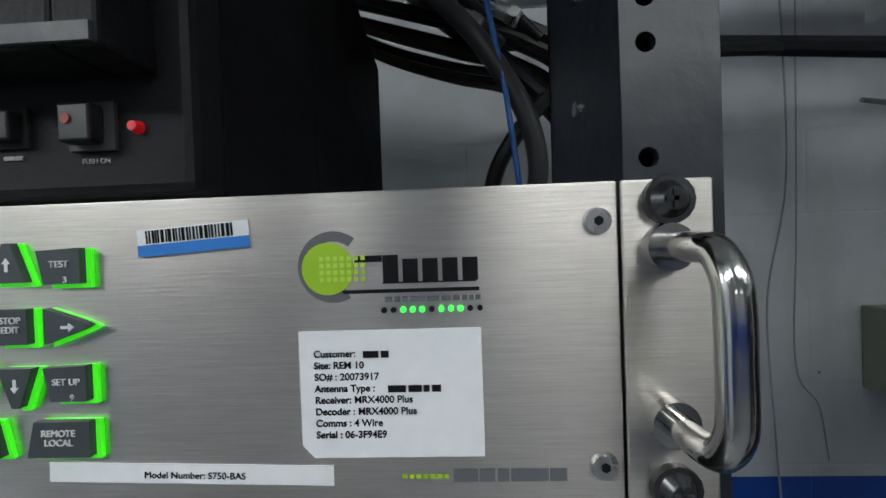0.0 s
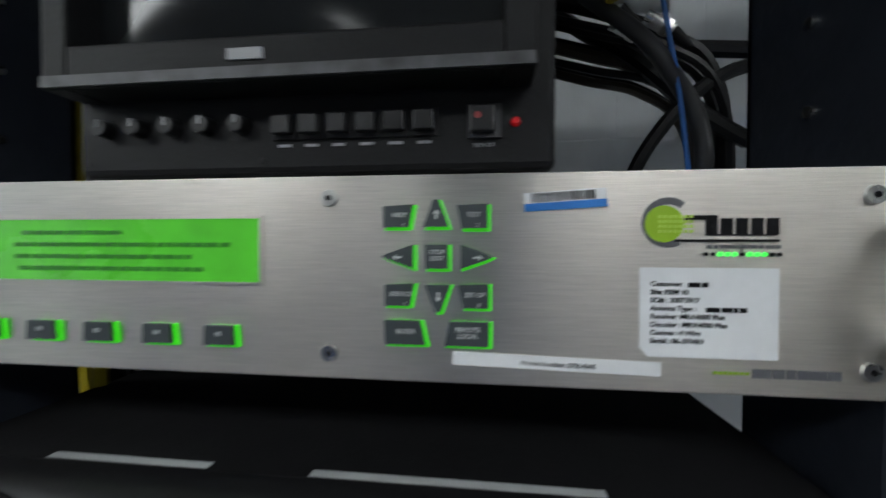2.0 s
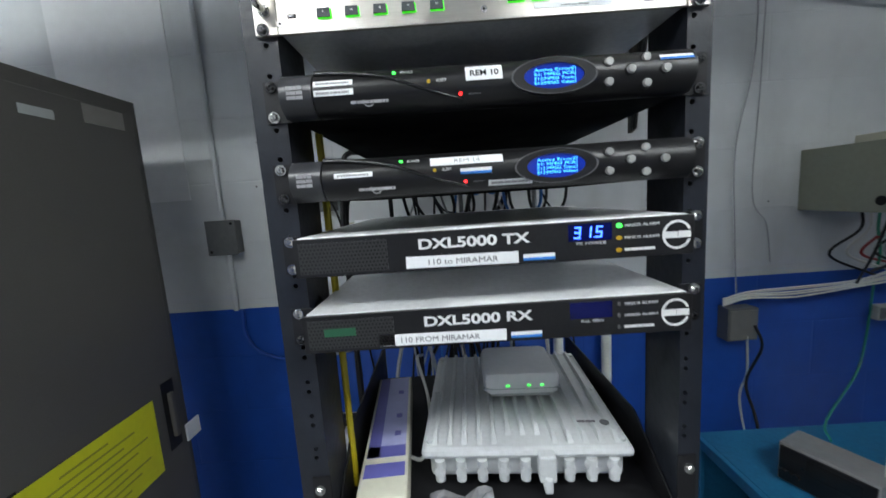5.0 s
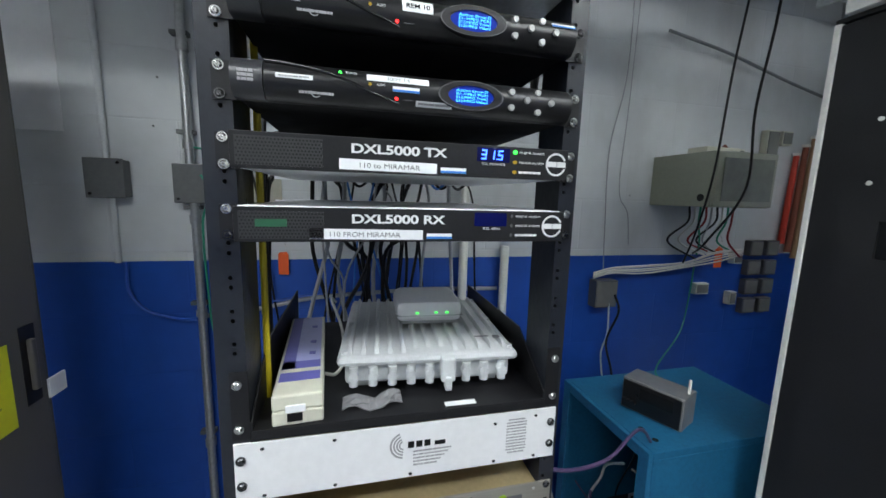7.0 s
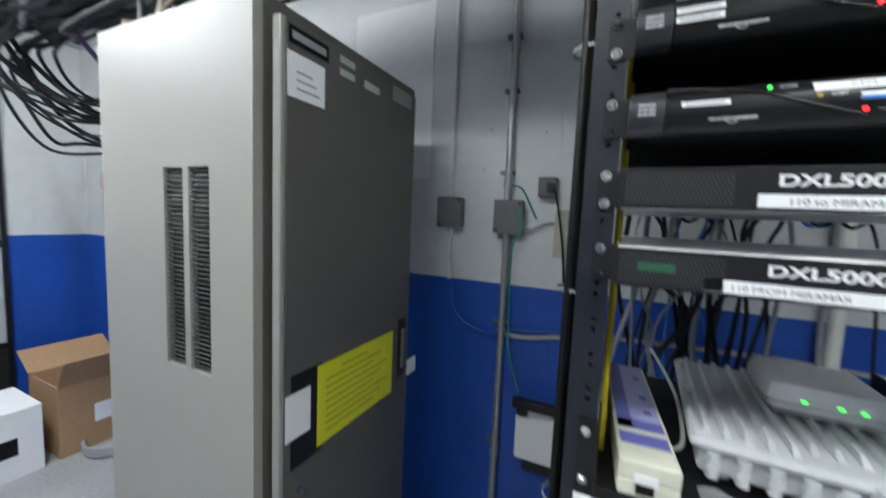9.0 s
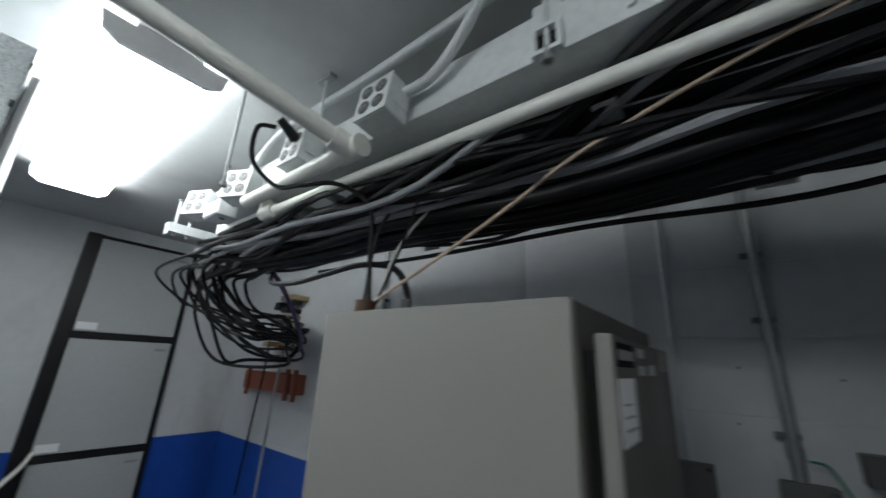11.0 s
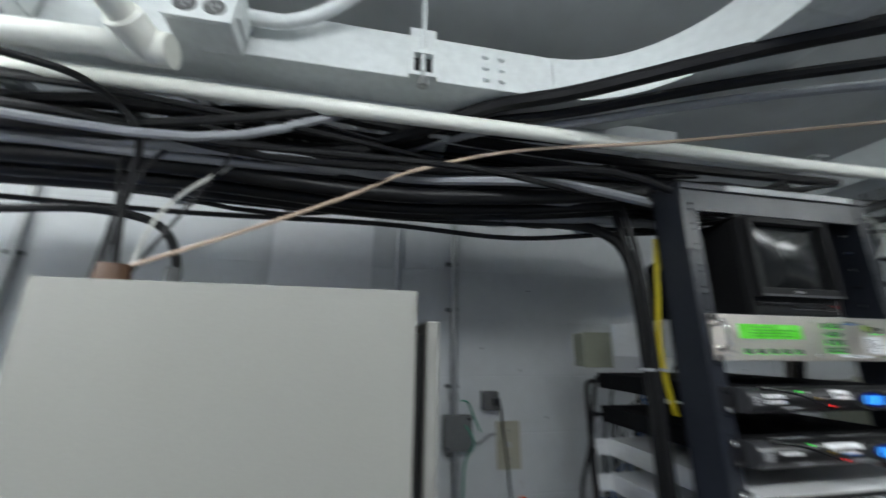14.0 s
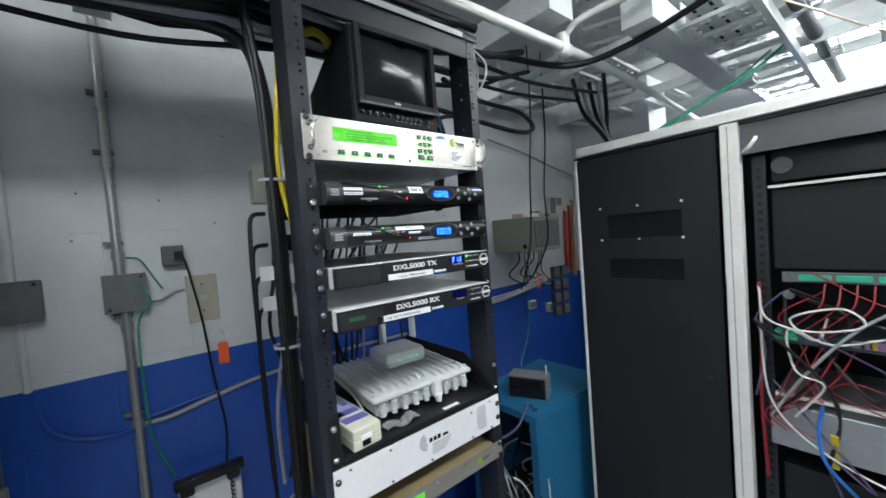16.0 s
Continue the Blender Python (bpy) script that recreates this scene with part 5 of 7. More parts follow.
run("wall_cable", [(-0.544, YW - 0.012, 0.992), (-0.474, YW - 0.012, 0.992), (-0.354, YW - 0.012, 1.015), (-0.194, YW - 0.012, 1.040), (0.15, YW - 0.012, 1.055), (0.45, YW - 0.012, 1.05)], 0.0075, GCABLE, "grey cable along the blue wall", "cable")
run("wall_cable", [(-0.544, YW - 0.02, 1.010), (-0.414, YW - 0.02, 1.025), (-0.194, YW - 0.02, 1.055)], 0.004, WALL_BLUE, "blue painted cable along the wall", "cable")
run("ground_wire", [(-0.529, YW - 0.05, 1.440), (-0.499, YW - 0.045, 1.380), (-0.534, YW - 0.04, 1.300), (-0.534, YW - 0.03, 1.030), (-0.524, YW - 0.03, 0.930), (-0.484, YW - 0.03, 0.800)], 0.0032, GRCABLE, "thin green ground wire beside the conduit", "wire")
run("ground_wire", [(-0.544, YW - 0.045, 1.520), (-0.514, YW - 0.03, 1.510), (-0.484, YW - 0.01, 1.450), (-0.464, YW - 0.008, 1.410)], 0.003, GRCABLE, "thin green ground wire above the junction box", "wire")
run("grey_wire", [(-0.506, YW - 0.03, 1.380), (-0.474, YW - 0.02, 1.375), (-0.434, YW - 0.01, 1.395), (-0.407, YW - 0.006, 1.400)], 0.004, GCABLE, "short grey wire from box to plate", "wire")
ob = thing("wall_socket", "dark grey surface socket box with a plug in it", "socket", at=(-0.430, YW, 1.516))
part("body", boxes((-0.029, 0.029, -0.040, -0.001, -0.032, 0.032), bevel=0.003), mat("dark socket grey", (0.10, 0.10, 0.10), 0.5), ob)
part("plug", boxes((0.002, 0.026, -0.062, -0.041, -0.012, 0.012), bevel=0.003), PLASTIC, ob)
run("socket_cord", [(-0.419, YW - 0.06, 1.518), (-0.402, YW - 0.055, 1.500), (-0.386, YW - 0.03, 1.420), (-0.366, YW - 0.02, 1.280), (-0.349, YW - 0.02, 1.080), (-0.329, YW - 0.02, 0.910), (-0.339, YW - 0.03, 0.780)], 0.0035, CABLE, "black cord hanging from the wall socket", "cord")
ob = thing("wall_plate", "ivory blank plate with a small jack", "wall plate", at=(-0.357, YW, 1.362))
part("plate", boxes((-0.045, 0.045, -0.006, -0.0005, -0.080, 0.080), bevel=0.0015), mat("aged ivory", (0.40, 0.38, 0.30), 0.45), ob)
part("jack", boxes((-0.008, 0.008, -0.010, -0.006, -0.006, 0.010)), PANELGREY, ob)
for z in (-0.042, 0.048):
    part("plate_screw", cyl(bmesh.new(), (0, -0.006, z), (0, -0.008, z), 0.003, 10), SCREW, ob, "", True)
ob = thing("orange_tag", "bright orange hang tag on a loop of wire", "tag", at=(-0.313, YW - 0.012, 1.160))
part("card", plate(bmesh.new(), [(-0.016, -0.038), (0.016, -0.038), (0.016, 0.030), (0.010, 0.038), (-0.010, 0.038), (-0.016, 0.030)], -0.0008, 0.0008), ORANGE, ob)
part("wire_loop", tube(bmesh.new(), [(0, 0, 0.032), (0.008, 0.002, 0.055), (0.0, 0.004, 0.078), (-0.012, 0.004, 0.088)], 0.0012, 6), SCREW, ob, "", True)

ph = thing("wall_telephone", "white wall telephone with a black handset, hung on the blue wall", "telephone", at=(-0.392, YW, 0.680))
part("body", boxes((-0.090, 0.090, -0.055, -0.001, -0.110, 0.090), bevel=0.008), WHITEP, ph)
bm = boxes((-0.100, 0.100, -0.095, -0.058, 0.088, 0.122), bevel=0.010)
box(bm, -0.085, -0.045, -0.085, -0.030, 0.060, 0.104, 0.008)
box(bm, 0.045, 0.085, -0.085, -0.030, 0.060, 0.104, 0.008)
part("handset", bm, PLASTIC, ph, "black handset", True)
part("lower_cover", boxes((-0.06, 0.06, -0.050, -0.002, -0.150, -0.108), bevel=0.006), PLASTIC, ph)
part("cord", tube(bmesh.new(), [(0.06 + 0.006 * math.cos(k * 1.9), -0.07 + 0.006 * math.sin(k * 1.9), 0.06 - k * 0.0045) for k in range(36)], 0.002, 6, 3), PLASTIC, ph, "coiled black cord", True)

structure("wall_patch", boxes((-1.25, -0.885, YW - 0.003, YW - 0.0005, 1.55, 2.21)), mat("paler wall white", (0.74, 0.75, 0.76), 0.5, 0, 30, 0.05, 0.1, 2), "lighter rectangular patch of wall")

# meter box and small fittings on the wall beyond the rack
mb = thing("meter_box", "khaki steel meter box with a glazed door, mounted on the wall", "meter box", at=(1.252, YW, 1.482))
part("case", boxes((-0.135, 0.135, -0.270, -0.001, -0.098, 0.096), bevel=0.003), KHAKI, mb)
dr = part("door", boxes((-0.132, 0.132, -0.282, -0.272, -0.095, 0.093), bevel=0.003), KHAKI, mb)
part("glass", boxes((-0.105, 0.115, -0.286, -0.283, -0.075, 0.072)), mat("dusty glass", (0.16, 0.17, 0.15), 0.15, 0, 40, 0.2, 0), dr, "dusty glass pane")
part("knockout", cyl(bmesh.new(), (-0.135, -0.235, -0.065), (-0.138, -0.235, -0.065), 0.013, 16), DARK, mb)
part("top_block", boxes((-0.095, 0.06, -0.20, -0.12, 0.097, 0.120), bevel=0.003), IVORY, mb)
part("red_cap", cyl(bmesh.new(), (0.02, -0.17, 0.12), (0.02, -0.17, 0.135), 0.015, 8, 0.002), RUST, mb)


def small_box(x, z, w, h, material, label, category="connector", d=0.03):
    b = thing("terminal_block", label, category, "wall terminals", (x, YW, z))
    part("body", boxes((-w / 2, w / 2, -d, -0.001, -h / 2, h / 2), bevel=0.002), material, b)
    part("face", boxes((-w / 2 + 0.006, w / 2 - 0.006, -d - 0.003, -d - 0.0002, -h / 2 + 0.006, h / 2 - 0.006)), mat("terminal face", (0.16, 0.16, 0.15), 0.5), b)
    return b


small_box(0.915, 1.019, 0.10, 0.112, BOXGREY, "grey surface outlet box with a black plug", "socket", 0.05)
for x, z, w, h in ((1.70, 1.66, 0.07, 0.12), (1.78, 1.69, 0.06, 0.06), (1.52, 1.60, 0.06, 0.06), (1.62, 1.58, 0.07, 0.07), (1.42, 1.02, 0.07, 0.05), (1.60, 0.97, 0.04, 0.06), (1.60, 1.16, 0.05, 0.06)):
    small_box(x, z, w, h, IVORY, "small ivory terminal block on the wall")
for i in range(2):
    for j in range(4):
        small_box(1.70 + i * 0.095, 1.20 - j * 0.09, 0.075, 0.07, mat("dark terminal grey", (0.09, 0.09, 0.10), 0.5), "dark grey terminal block on the wall")
for x, z0, z1, m_, lb in ((1.90, 1.18, 1.66, RUST, "rust-red wooden stick leaning in the corner"), (1.945, 1.15, 1.70, CARD, "brown wooden stick leaning in the corner"), (1.85, 1.22, 1.62, mat("red tool handle", (0.55, 0.04, 0.02), 0.45), "red tool handle hung on the wall")):
    st = thing("hung_stick", lb, "stick", "", (x, YW - 0.02, z0))
    part("shaft", cyl(bmesh.new(), (0, 0, 0), (0.012, 0.0, z1 - z0), 0.014, 12, 0.011), m_, st, "", True)
    part("cap", cyl(bmesh.new(), (0.012, 0, z1 - z0), (0.012, 0, z1 - z0 + 0.012), 0.015, 12), ALUM, st, "", True)
ob = thing("orange_tag", "bright orange hang tag among the wall wires", "tag", at=(1.46, YW - 0.05, 1.17))
part("card", plate(bmesh.new(), [(-0.02, -0.05), (0.02, -0.05), (0.02, 0.03), (0.0, 0.045), (-0.02, 0.03)], -0.0008, 0.0008), ORANGE, ob)
part("wire_loop", tube(bmesh.new(), [(0, 0, 0.035), (0.01, 0.002, 0.07), (0.0, 0.02, 0.12)], 0.0012, 6), SCREW, ob, "", True)
rng = random.Random(3)
for k in range(6):
    d = rng.uniform(-0.02, 0.02)
    run("white_wire", [(0.86, YW - 0.03, 1.10 + d), (0.95, YW - 0.03, 1.12 + d), (1.10, YW - 0.035, 1.125 + d * 1.5), (1.30, YW - 0.04, 1.14 + d), (1.45, YW - 0.05, 1.18 + d * 2), (1.62, YW - 0.03, 1.19 + d)], 0.0032, WCABLE, "thin white wire strung along the wall", "wire", "white wall wires")
for k in range(9):
    x = 1.22 + 0.028 * k
    m_ = (CABLE, WCABLE, GRCABLE, RCABLE, GCABLE)[k % 5]
    run("meter_wire", [(x, YW - 0.10, 1.384), (x + 0.01, YW - 0.09, 1.32), (x + rng.uniform(-0.05, 0.08), YW - 0.06, 1.24), (x + rng.uniform(0.0, 0.16), YW - 0.04, 1.17 + rng.uniform(-0.03, 0.03))], 0.004, m_, "loose wire below the meter box", "wire", "meter wires")
run("hanging_wire", [(1.05, 0.42, TOP), (1.06, 0.43, 2.1), (1.05, 0.45, 1.8), (1.04, 0.46, 1.5), (1.10, 0.55, 1.30), (1.20, 0.68, 1.16)], 0.0035, CABLE, "thin black wire hanging from the ceiling", "wire", "hanging wires")
run("hanging_wire", [(1.16, 0.42, TOP), (1.17, 0.43, 2.0), (1.16, 0.45, 1.7), (1.18, 0.46, 1.45), (1.12, 0.52, 1.27), (1.22, 0.66, 1.20)], 0.004, CABLE, "thin black wire hanging from the ceiling", "wire", "hanging wires")
run("hanging_wire", [(0.93, YW - 0.02, TOP), (0.94, YW - 0.02, 1.9), (0.89, YW - 0.02, 1.6), (0.90, YW - 0.02, 1.3), (0.905, YW - 0.03, 1.09)], 0.0022, GCABLE, "grey wire hanging down the wall", "wire", "hanging wires")
run("hanging_wire", [(0.97, YW - 0.02, TOP), (0.96, YW - 0.02, 1.8), (0.95, YW - 0.02, 1.45), (1.0, YW - 0.02, 1.35), (1.02, YW - 0.02, 1.22)], 0.0018, GCABLE, "grey wire hanging down the wall", "wire", "hanging wires")
run("outlet_cord", [(0.945, YW - 0.06, 1.02), (0.955, YW - 0.08, 0.95), (0.925, YW - 0.06, 0.82), (0.90, 0.66, 0.72), (0.89, 0.60, 0.5)], 0.0045, CABLE, "black cord hanging from the outlet", "cord")
run("outlet_cord", [(0.93, YW - 0.05, 0.98), (0.935, YW - 0.05, 0.85), (0.915, YW - 0.05, 0.74), (0.91, 0.66, 0.5)], 0.0035, WCABLE, "white cord hanging from the outlet", "cord")
run("ground_wire", [(1.36, YW - 0.03, 1.16), (1.33, YW - 0.05, 1.0), (1.25, YW - 0.10, 0.86), (1.0, 0.55, 0.80), (0.94, 0.48, 0.79)], 0.003, GRCABLE, "thin green ground wire to the blue cabinet", "wire")
run("ceiling_wire", [(1.10, YW - 0.03, 2.05), (1.4, YW - 0.03, 2.0), (1.7, YW - 0.03, 1.93), (2.0, YW - 0.04, 1.86)], 0.006, mat("dark painted cable", (0.2, 0.21, 0.22), 0.5), "painted cable sagging across the wall", "cable")
for x, z1 in ((0.30, 1.45), (0.46, 1.22)):
    run("white_pipe", [(x, YW - 0.05, 0.1), (x, YW - 0.05, (0.1 + z1) / 2), (x, YW - 0.05, z1)], 0.016, PIPE, "white pipe standing against the wall behind the rack", "pipe", "wall pipes", 12)


# ---- teal cabinet with a small receiver on it ----
tc = thing("teal_cabinet", "open-fronted teal steel cabinet full of loose wires, in the corner", "cabinet", at=(0.93, 0.385, 0))
for n_, r_ in (("top_panel", (-0.275, 0.275, -0.195, 0.195, 0.745, 0.765)), ("side_panel", (-0.275, 0.275, -0.195, -0.180, 0.03, 0.7445)), ("side_panel", (-0.275, 0.275, 0.180, 0.195, 0.03, 0.7445)), ("back_panel", (0.262, 0.275, -0.1795, 0.1795, 0.03, 0.7445)), ("bottom_panel", (-0.275, 0.2615, -0.1795, 0.1795, 0.03, 0.05))):
    part(n_, boxes(r_, bevel=0.0015), TEAL, tc)
part("face_frame", boxes((-0.290, -0.276, -0.195, -0.160, 0.03, 0.765), (-0.290, -0.276, 0.160, 0.195, 0.03, 0.765), (-0.290, -0.276, -0.160, 0.160, 0.735, 0.765), bevel=0.0015), TEAL, tc)
part("plinth", boxes((-0.26, 0.26, -0.18, 0.18, 0, 0.03)), BLACK, tc)
for y in (-0.10, -0.15):
    part("bolt_hole", cyl(bmesh.new(), (-0.23, y, 0.7652), (-0.23, y, 0.766), 0.008, 14), DARK, tc)
part("inner_gear", boxes((-0.10, 0.20, -0.15, 0.15, 0.10, 0.30), (0.0, 0.2, -0.15, 0.12, 0.40, 0.50)), BLACK, tc)
for k in range(16):
    y0, z0 = rng.uniform(-0.15, 0.15), rng.uniform(0.25, 0.72)
    pts = [(rng.uniform(-0.26, -0.05), y0, z0)]
    for _ in range(4):
        pts.append((min(max(pts[-1][0] + rng.uniform(-0.10, 0.10), -0.26), 0.10), min(max(pts[-1][1] + rng.uniform(-0.12, 0.12), -0.155), 0.155), max(0.08, pts[-1][2] - rng.uniform(0.02, 0.16))))
    part("loose_wire", tube(bmesh.new(), pts, rng.choice((0.002, 0.003, 0.005)), 6, 5), rng.choice((CABLE, GCABLE, WCABLE, PCABLE)), tc, "", True)
rc = thing("small_receiver", "small grey instrument with a tilted dark front, on the teal cabinet", "instrument", at=(0.80, 0.34, 0.765))
rc.rotation_euler = (0, 0, radians(24))
bm = boxes((-0.045, 0.045, -0.085, 0.085, 0.0, 0.098), bevel=0.004)
part("case", bm, mat("silver-grey case", (0.30, 0.30, 0.30), 0.4, 0.3), rc)
part("front", boxes((-0.050, -0.0455, -0.080, 0.080, 0.006, 0.092), bevel=0.001), PLASTIC, rc)
part("dial", boxes((-0.0515, -0.0502, -0.06, 0.03, 0.048, 0.082)), GLASSY, rc)
for y in (0.045, 0.058, 0.070):
    part("knob", cyl(bmesh.new(), (-0.050, y, 0.03), (-0.060, y, 0.03), 0.007, 12), PLASTIC, rc, "", True)
part("aerial", cyl(bmesh.new(), (0.0, -0.078, 0.098), (0.03, -0.07, 0.128), 0.004, 8), ALUM, rc, "", True)
run("rack_lead", [(0.22, 0.05, 0.92), (0.33, 0.08, 0.86), (0.46, 0.12, 0.835), (0.62, 0.20, 0.83), (0.78, 0.28, 0.62)], 0.004, PCABLE, "dark lead from the rack to the teal cabinet", "cable")
for k in range(5):
    run("floor_lead", [(0.262 + 0.01 * k, 0.06, 0.92 - 0.04 * k), (0.30 + 0.02 * k, 0.05, 0.70), (0.36 + 0.05 * k, 0.10, 0.45), (0.50 + 0.05 * k, 0.20, 0.30 + 0.05 * k), (0.68, 0.28, 0.28 + 0.05 * k)], 0.003, (CABLE, WCABLE, GCABLE)[k % 3], "loose lead between rack and teal cabinet", "cable", "loose leads")


# ---- twin enclosure with a black panel and an open bay ----
def enclosure():
    X, top = 0.914, 1.787
    y_a0, y_a1, y_b0 = -0.366, 0.120, -1.10
    e = thing("twin_enclosure", "black twin-bay enclosure with pale post, open bay full of wires", "enclosure", at=(X, -0.4, 0))
    inv = Matrix.Translation((-X, 0.4, 0))

    def p(name, bm, material, parent=e, label="", smooth=False):
        bmesh.ops.transform(bm, matrix=inv, verts=bm.verts)
        return part(name, bm, material, parent, label, smooth)

    sheet_ = bmesh.new()
    ys, zs = (y_a0, -0.262, -0.006, y_a1 - 0.012), (0.06, 1.297, 1.372, 1.450, 1.542, top - 0.015)
    grid = [[sheet_.verts.new((X, y, z)) for z in zs] for y in ys]
    cells = [sheet_.faces.new((grid[a][b], grid[a + 1][b], grid[a + 1][b + 1], grid[a][b + 1])) for a in range(3) for b in range(5) if not (a == 1 and b in (1, 3))]
    back = [g for g in bmesh.ops.extrude_face_region(sheet_, geom=cells, use_keep_orig=True)["geom"] if isinstance(g, bmesh.types.BMVert)]
    bmesh.ops.translate(sheet_, vec=(0.014, 0, 0), verts=back)
    bp = p("black_panel", sheet_, mat("black crinkle panel", (0.012, 0.012, 0.0135), 0.5, 0, 220, 0.2, 0.25, 8, spec=0.35), e, "black panel with two glazed slots")
    p("panel_edge", boxes((X - 0.004, X + 0.016, y_a1 - 0.012, y_a1, 0.04, top - 0.01), bevel=0.002), ALUM)
    for z0, z1 in ((1.450, 1.542), (1.297, 1.372)):
        p("glazed_slot", boxes((X + 0.006, X + 0.009, -0.263, -0.005, z0 - 0.001, z1 + 0.001)), GLASSY, bp, "dark glazed slot")
    for y in (-0.264, -0.122, 0.019):
        for z in (1.446, 1.569):
            p("rivet", cyl(bmesh.new(), (X, y, z), (X - 0.003, y, z), 0.0045, 10), ALUM, bp, "", True)
    p("lock", cyl(bmesh.new(), (X, -0.325, 0.98), (X - 0.012, -0.325, 0.98), 0.010, 14), CHROME, bp, "", True)
    p("roof", boxes((X, X + 0.62, y_b0, y_a1, top - 0.010, top), bevel=0.001), BLACK)
    p("side_panel", boxes((X + 0.016, X + 0.62, y_a1 - 0.010, y_a1, 0.02, top - 0.012)), BLACK)
    p("back_panel", boxes((X + 0.61, X + 0.62, y_b0, y_a1 - 0.012, 0.02, top - 0.012)), BLACK)
    p("far_side", boxes((X, X + 0.60, y_b0, y_b0 + 0.01, 0.02, top - 0.012)), BLACK)
    p("plinth", boxes((X + 0.02, X + 0.6, y_b0 + 0.01, y_a1 - 0.012, 0, 0.05)), BLACK)
    post = p("frame_post", boxes((X - 0.012, X + 0.030, -0.424, -0.378, 0.02, top - 0.002), bevel=0.003), ALUM, e, "pale extruded frame post")
    p("post_groove", boxes((X - 0.0126, X - 0.0116, -0.398, -0.3965, 0.03, top - 0.01)), GASKET, post)
    p("top_rail", boxes((X - 0.015, X + 0.035, y_b0, y_a1 - 0.02, top + 0.001, top + 0.034), bevel=0.003), ALUM, e, "pale top rail")
    p("header", boxes((X + 0.005, X + 0.03, y_b0 + 0.012, -0.426, top - 0.10, top - 0.012)), mat("dark grey header", (0.07, 0.07, 0.075), 0.4), e)
    hk = tube(bmesh.new(), [(X + 0.01, -0.432, 1.690), (X - 0.03, -0.440, 1.690), (X - 0.06, -0.455, 1.695), (X - 0.065, -0.470, 1.712), (X - 0.055, -0.472, 1.722)], 0.005, 8)
    p("hook", hk, WHITEP, e, "white hook", True)
    # bay interior: punched rail, dark gear, terminal strips
    p("punched_rail", boxes((X + 0.06, X + 0.075, -0.470, -0.440, 0.06, 1.68)), RACK, e)
    for k in range(40):
        z = 0.62 + k * 0.026
        p("rail_hole", boxes((X + 0.0592, X + 0.0598, -0.461, -0.449, z, z + 0.012)), DARK)
    gear = p("display_unit", boxes((X + 0.07, X + 0.5, -1.06, -0.48, 1.335, 1.575), bevel=0.003), mat("dull screen black", (0.012, 0.0125, 0.015), 0.5, spec=0.25), e, "dark screen unit in the bay")
    p("unit_edge", boxes((X + 0.055, X + 0.069, -1.06, -0.475, 1.580, 1.588)), ALUM, gear)
    fan = p("fan_disc", cyl(bmesh.new(), (X + 0.08, -0.505, 1.645), (X + 0.07, -0.505, 1.645), 0.024, 24), BOXGREY, e, "", True)
    p("top_gear", boxes((X + 0.09, X + 0.5, -1.06, -0.48, 1.60, 1.69)), BLACK)
    for i in range(5):
        p("green_terminal", boxes((X + 0.045, X + 0.065, -0.600 - i * 0.075, -0.535 - i * 0.075, 1.306, 1.322), bevel=0.001), mat("green connector", (0.02, 0.42, 0.25), 0.45), e, "green plug-in terminal")
    p("patch_strip", boxes((X + 0.05, X + 0.07, -1.06, -0.50, 1.300, 1.328)), BOXGREY)
    bd = p("circuit_shelf", boxes((X + 0.04, X + 0.45, -1.06, -0.470, 1.120, 1.130)), mat("dark board", (0.03, 0.05, 0.06), 0.4), e, "open circuit shelf")
    p("board_connectors", boxes(*[(X + 0.03, X + 0.045, -0.65 - i * 0.022, -0.635 - i * 0.022, 1.131, 1.150) for i in range(16)]), mat("violet connector", (0.22, 0.12, 0.24), 0.5), bd)
    p("green_relay", boxes((X + 0.03, X + 0.08, -0.530, -0.480, 1.131, 1.155), bevel=0.002), mat("green connector", (0.02, 0.42, 0.25), 0.45), bd)
    p("yellow_relay", boxes((X + 0.03, X + 0.05, -0.680, -0.665, 1.131, 1.155), bevel=0.002), YCABLE, bd)
    p("lower_edge", boxes((X + 0.045, X + 0.06, -1.06, -0.475, 0.952, 0.962)), ALUM)
    p("power_supply", boxes((X + 0.04, X + 0.45, -1.06, -0.462, 0.80, 0.93), bevel=0.003), mat("bare steel supply", (0.33, 0.35, 0.37), 0.4, 0.5), e, "bare steel power supply")
    p("lower_gear", boxes((X + 0.10, X + 0.5, -1.06, -0.48, 0.25, 0.72)), BLACK)
    r2 = random.Random(21)
    specs = [(WCABLE, 0.003, 1), (RCABLE, 0.0017, 3), (PCABLE, 0.003, 3), (CABLE, 0.005, 4)]
    for m_, r_, n_ in specs:
        for k in range(n_):
            y, z = r2.uniform(-0.62, -0.44), r2.uniform(0.98, 1.30)
            pts = [(X + 0.05, y, z)]
            for j in range(5):
                y = min(max(y + r2.uniform(-0.16, 0.12), -1.0), -0.44)
                z = max(0.60, z + r2.uniform(-0.16, 0.06))
                pts.append((X + r2.uniform(-0.012, 0.05), y, z))
            p("loose_wire", tube(bmesh.new(), pts, r_, 6, 5), m_, e, "", True)
    p("loom", tube(bmesh.new(), [(X + 0.02, -0.452, 1.30), (X + 0.015, -0.455, 1.15), (X + 0.01, -0.448, 0.95), (X + 0.02, -0.455, 0.7)], 0.004, 8), RCABLE, e, "red wire loom", True)
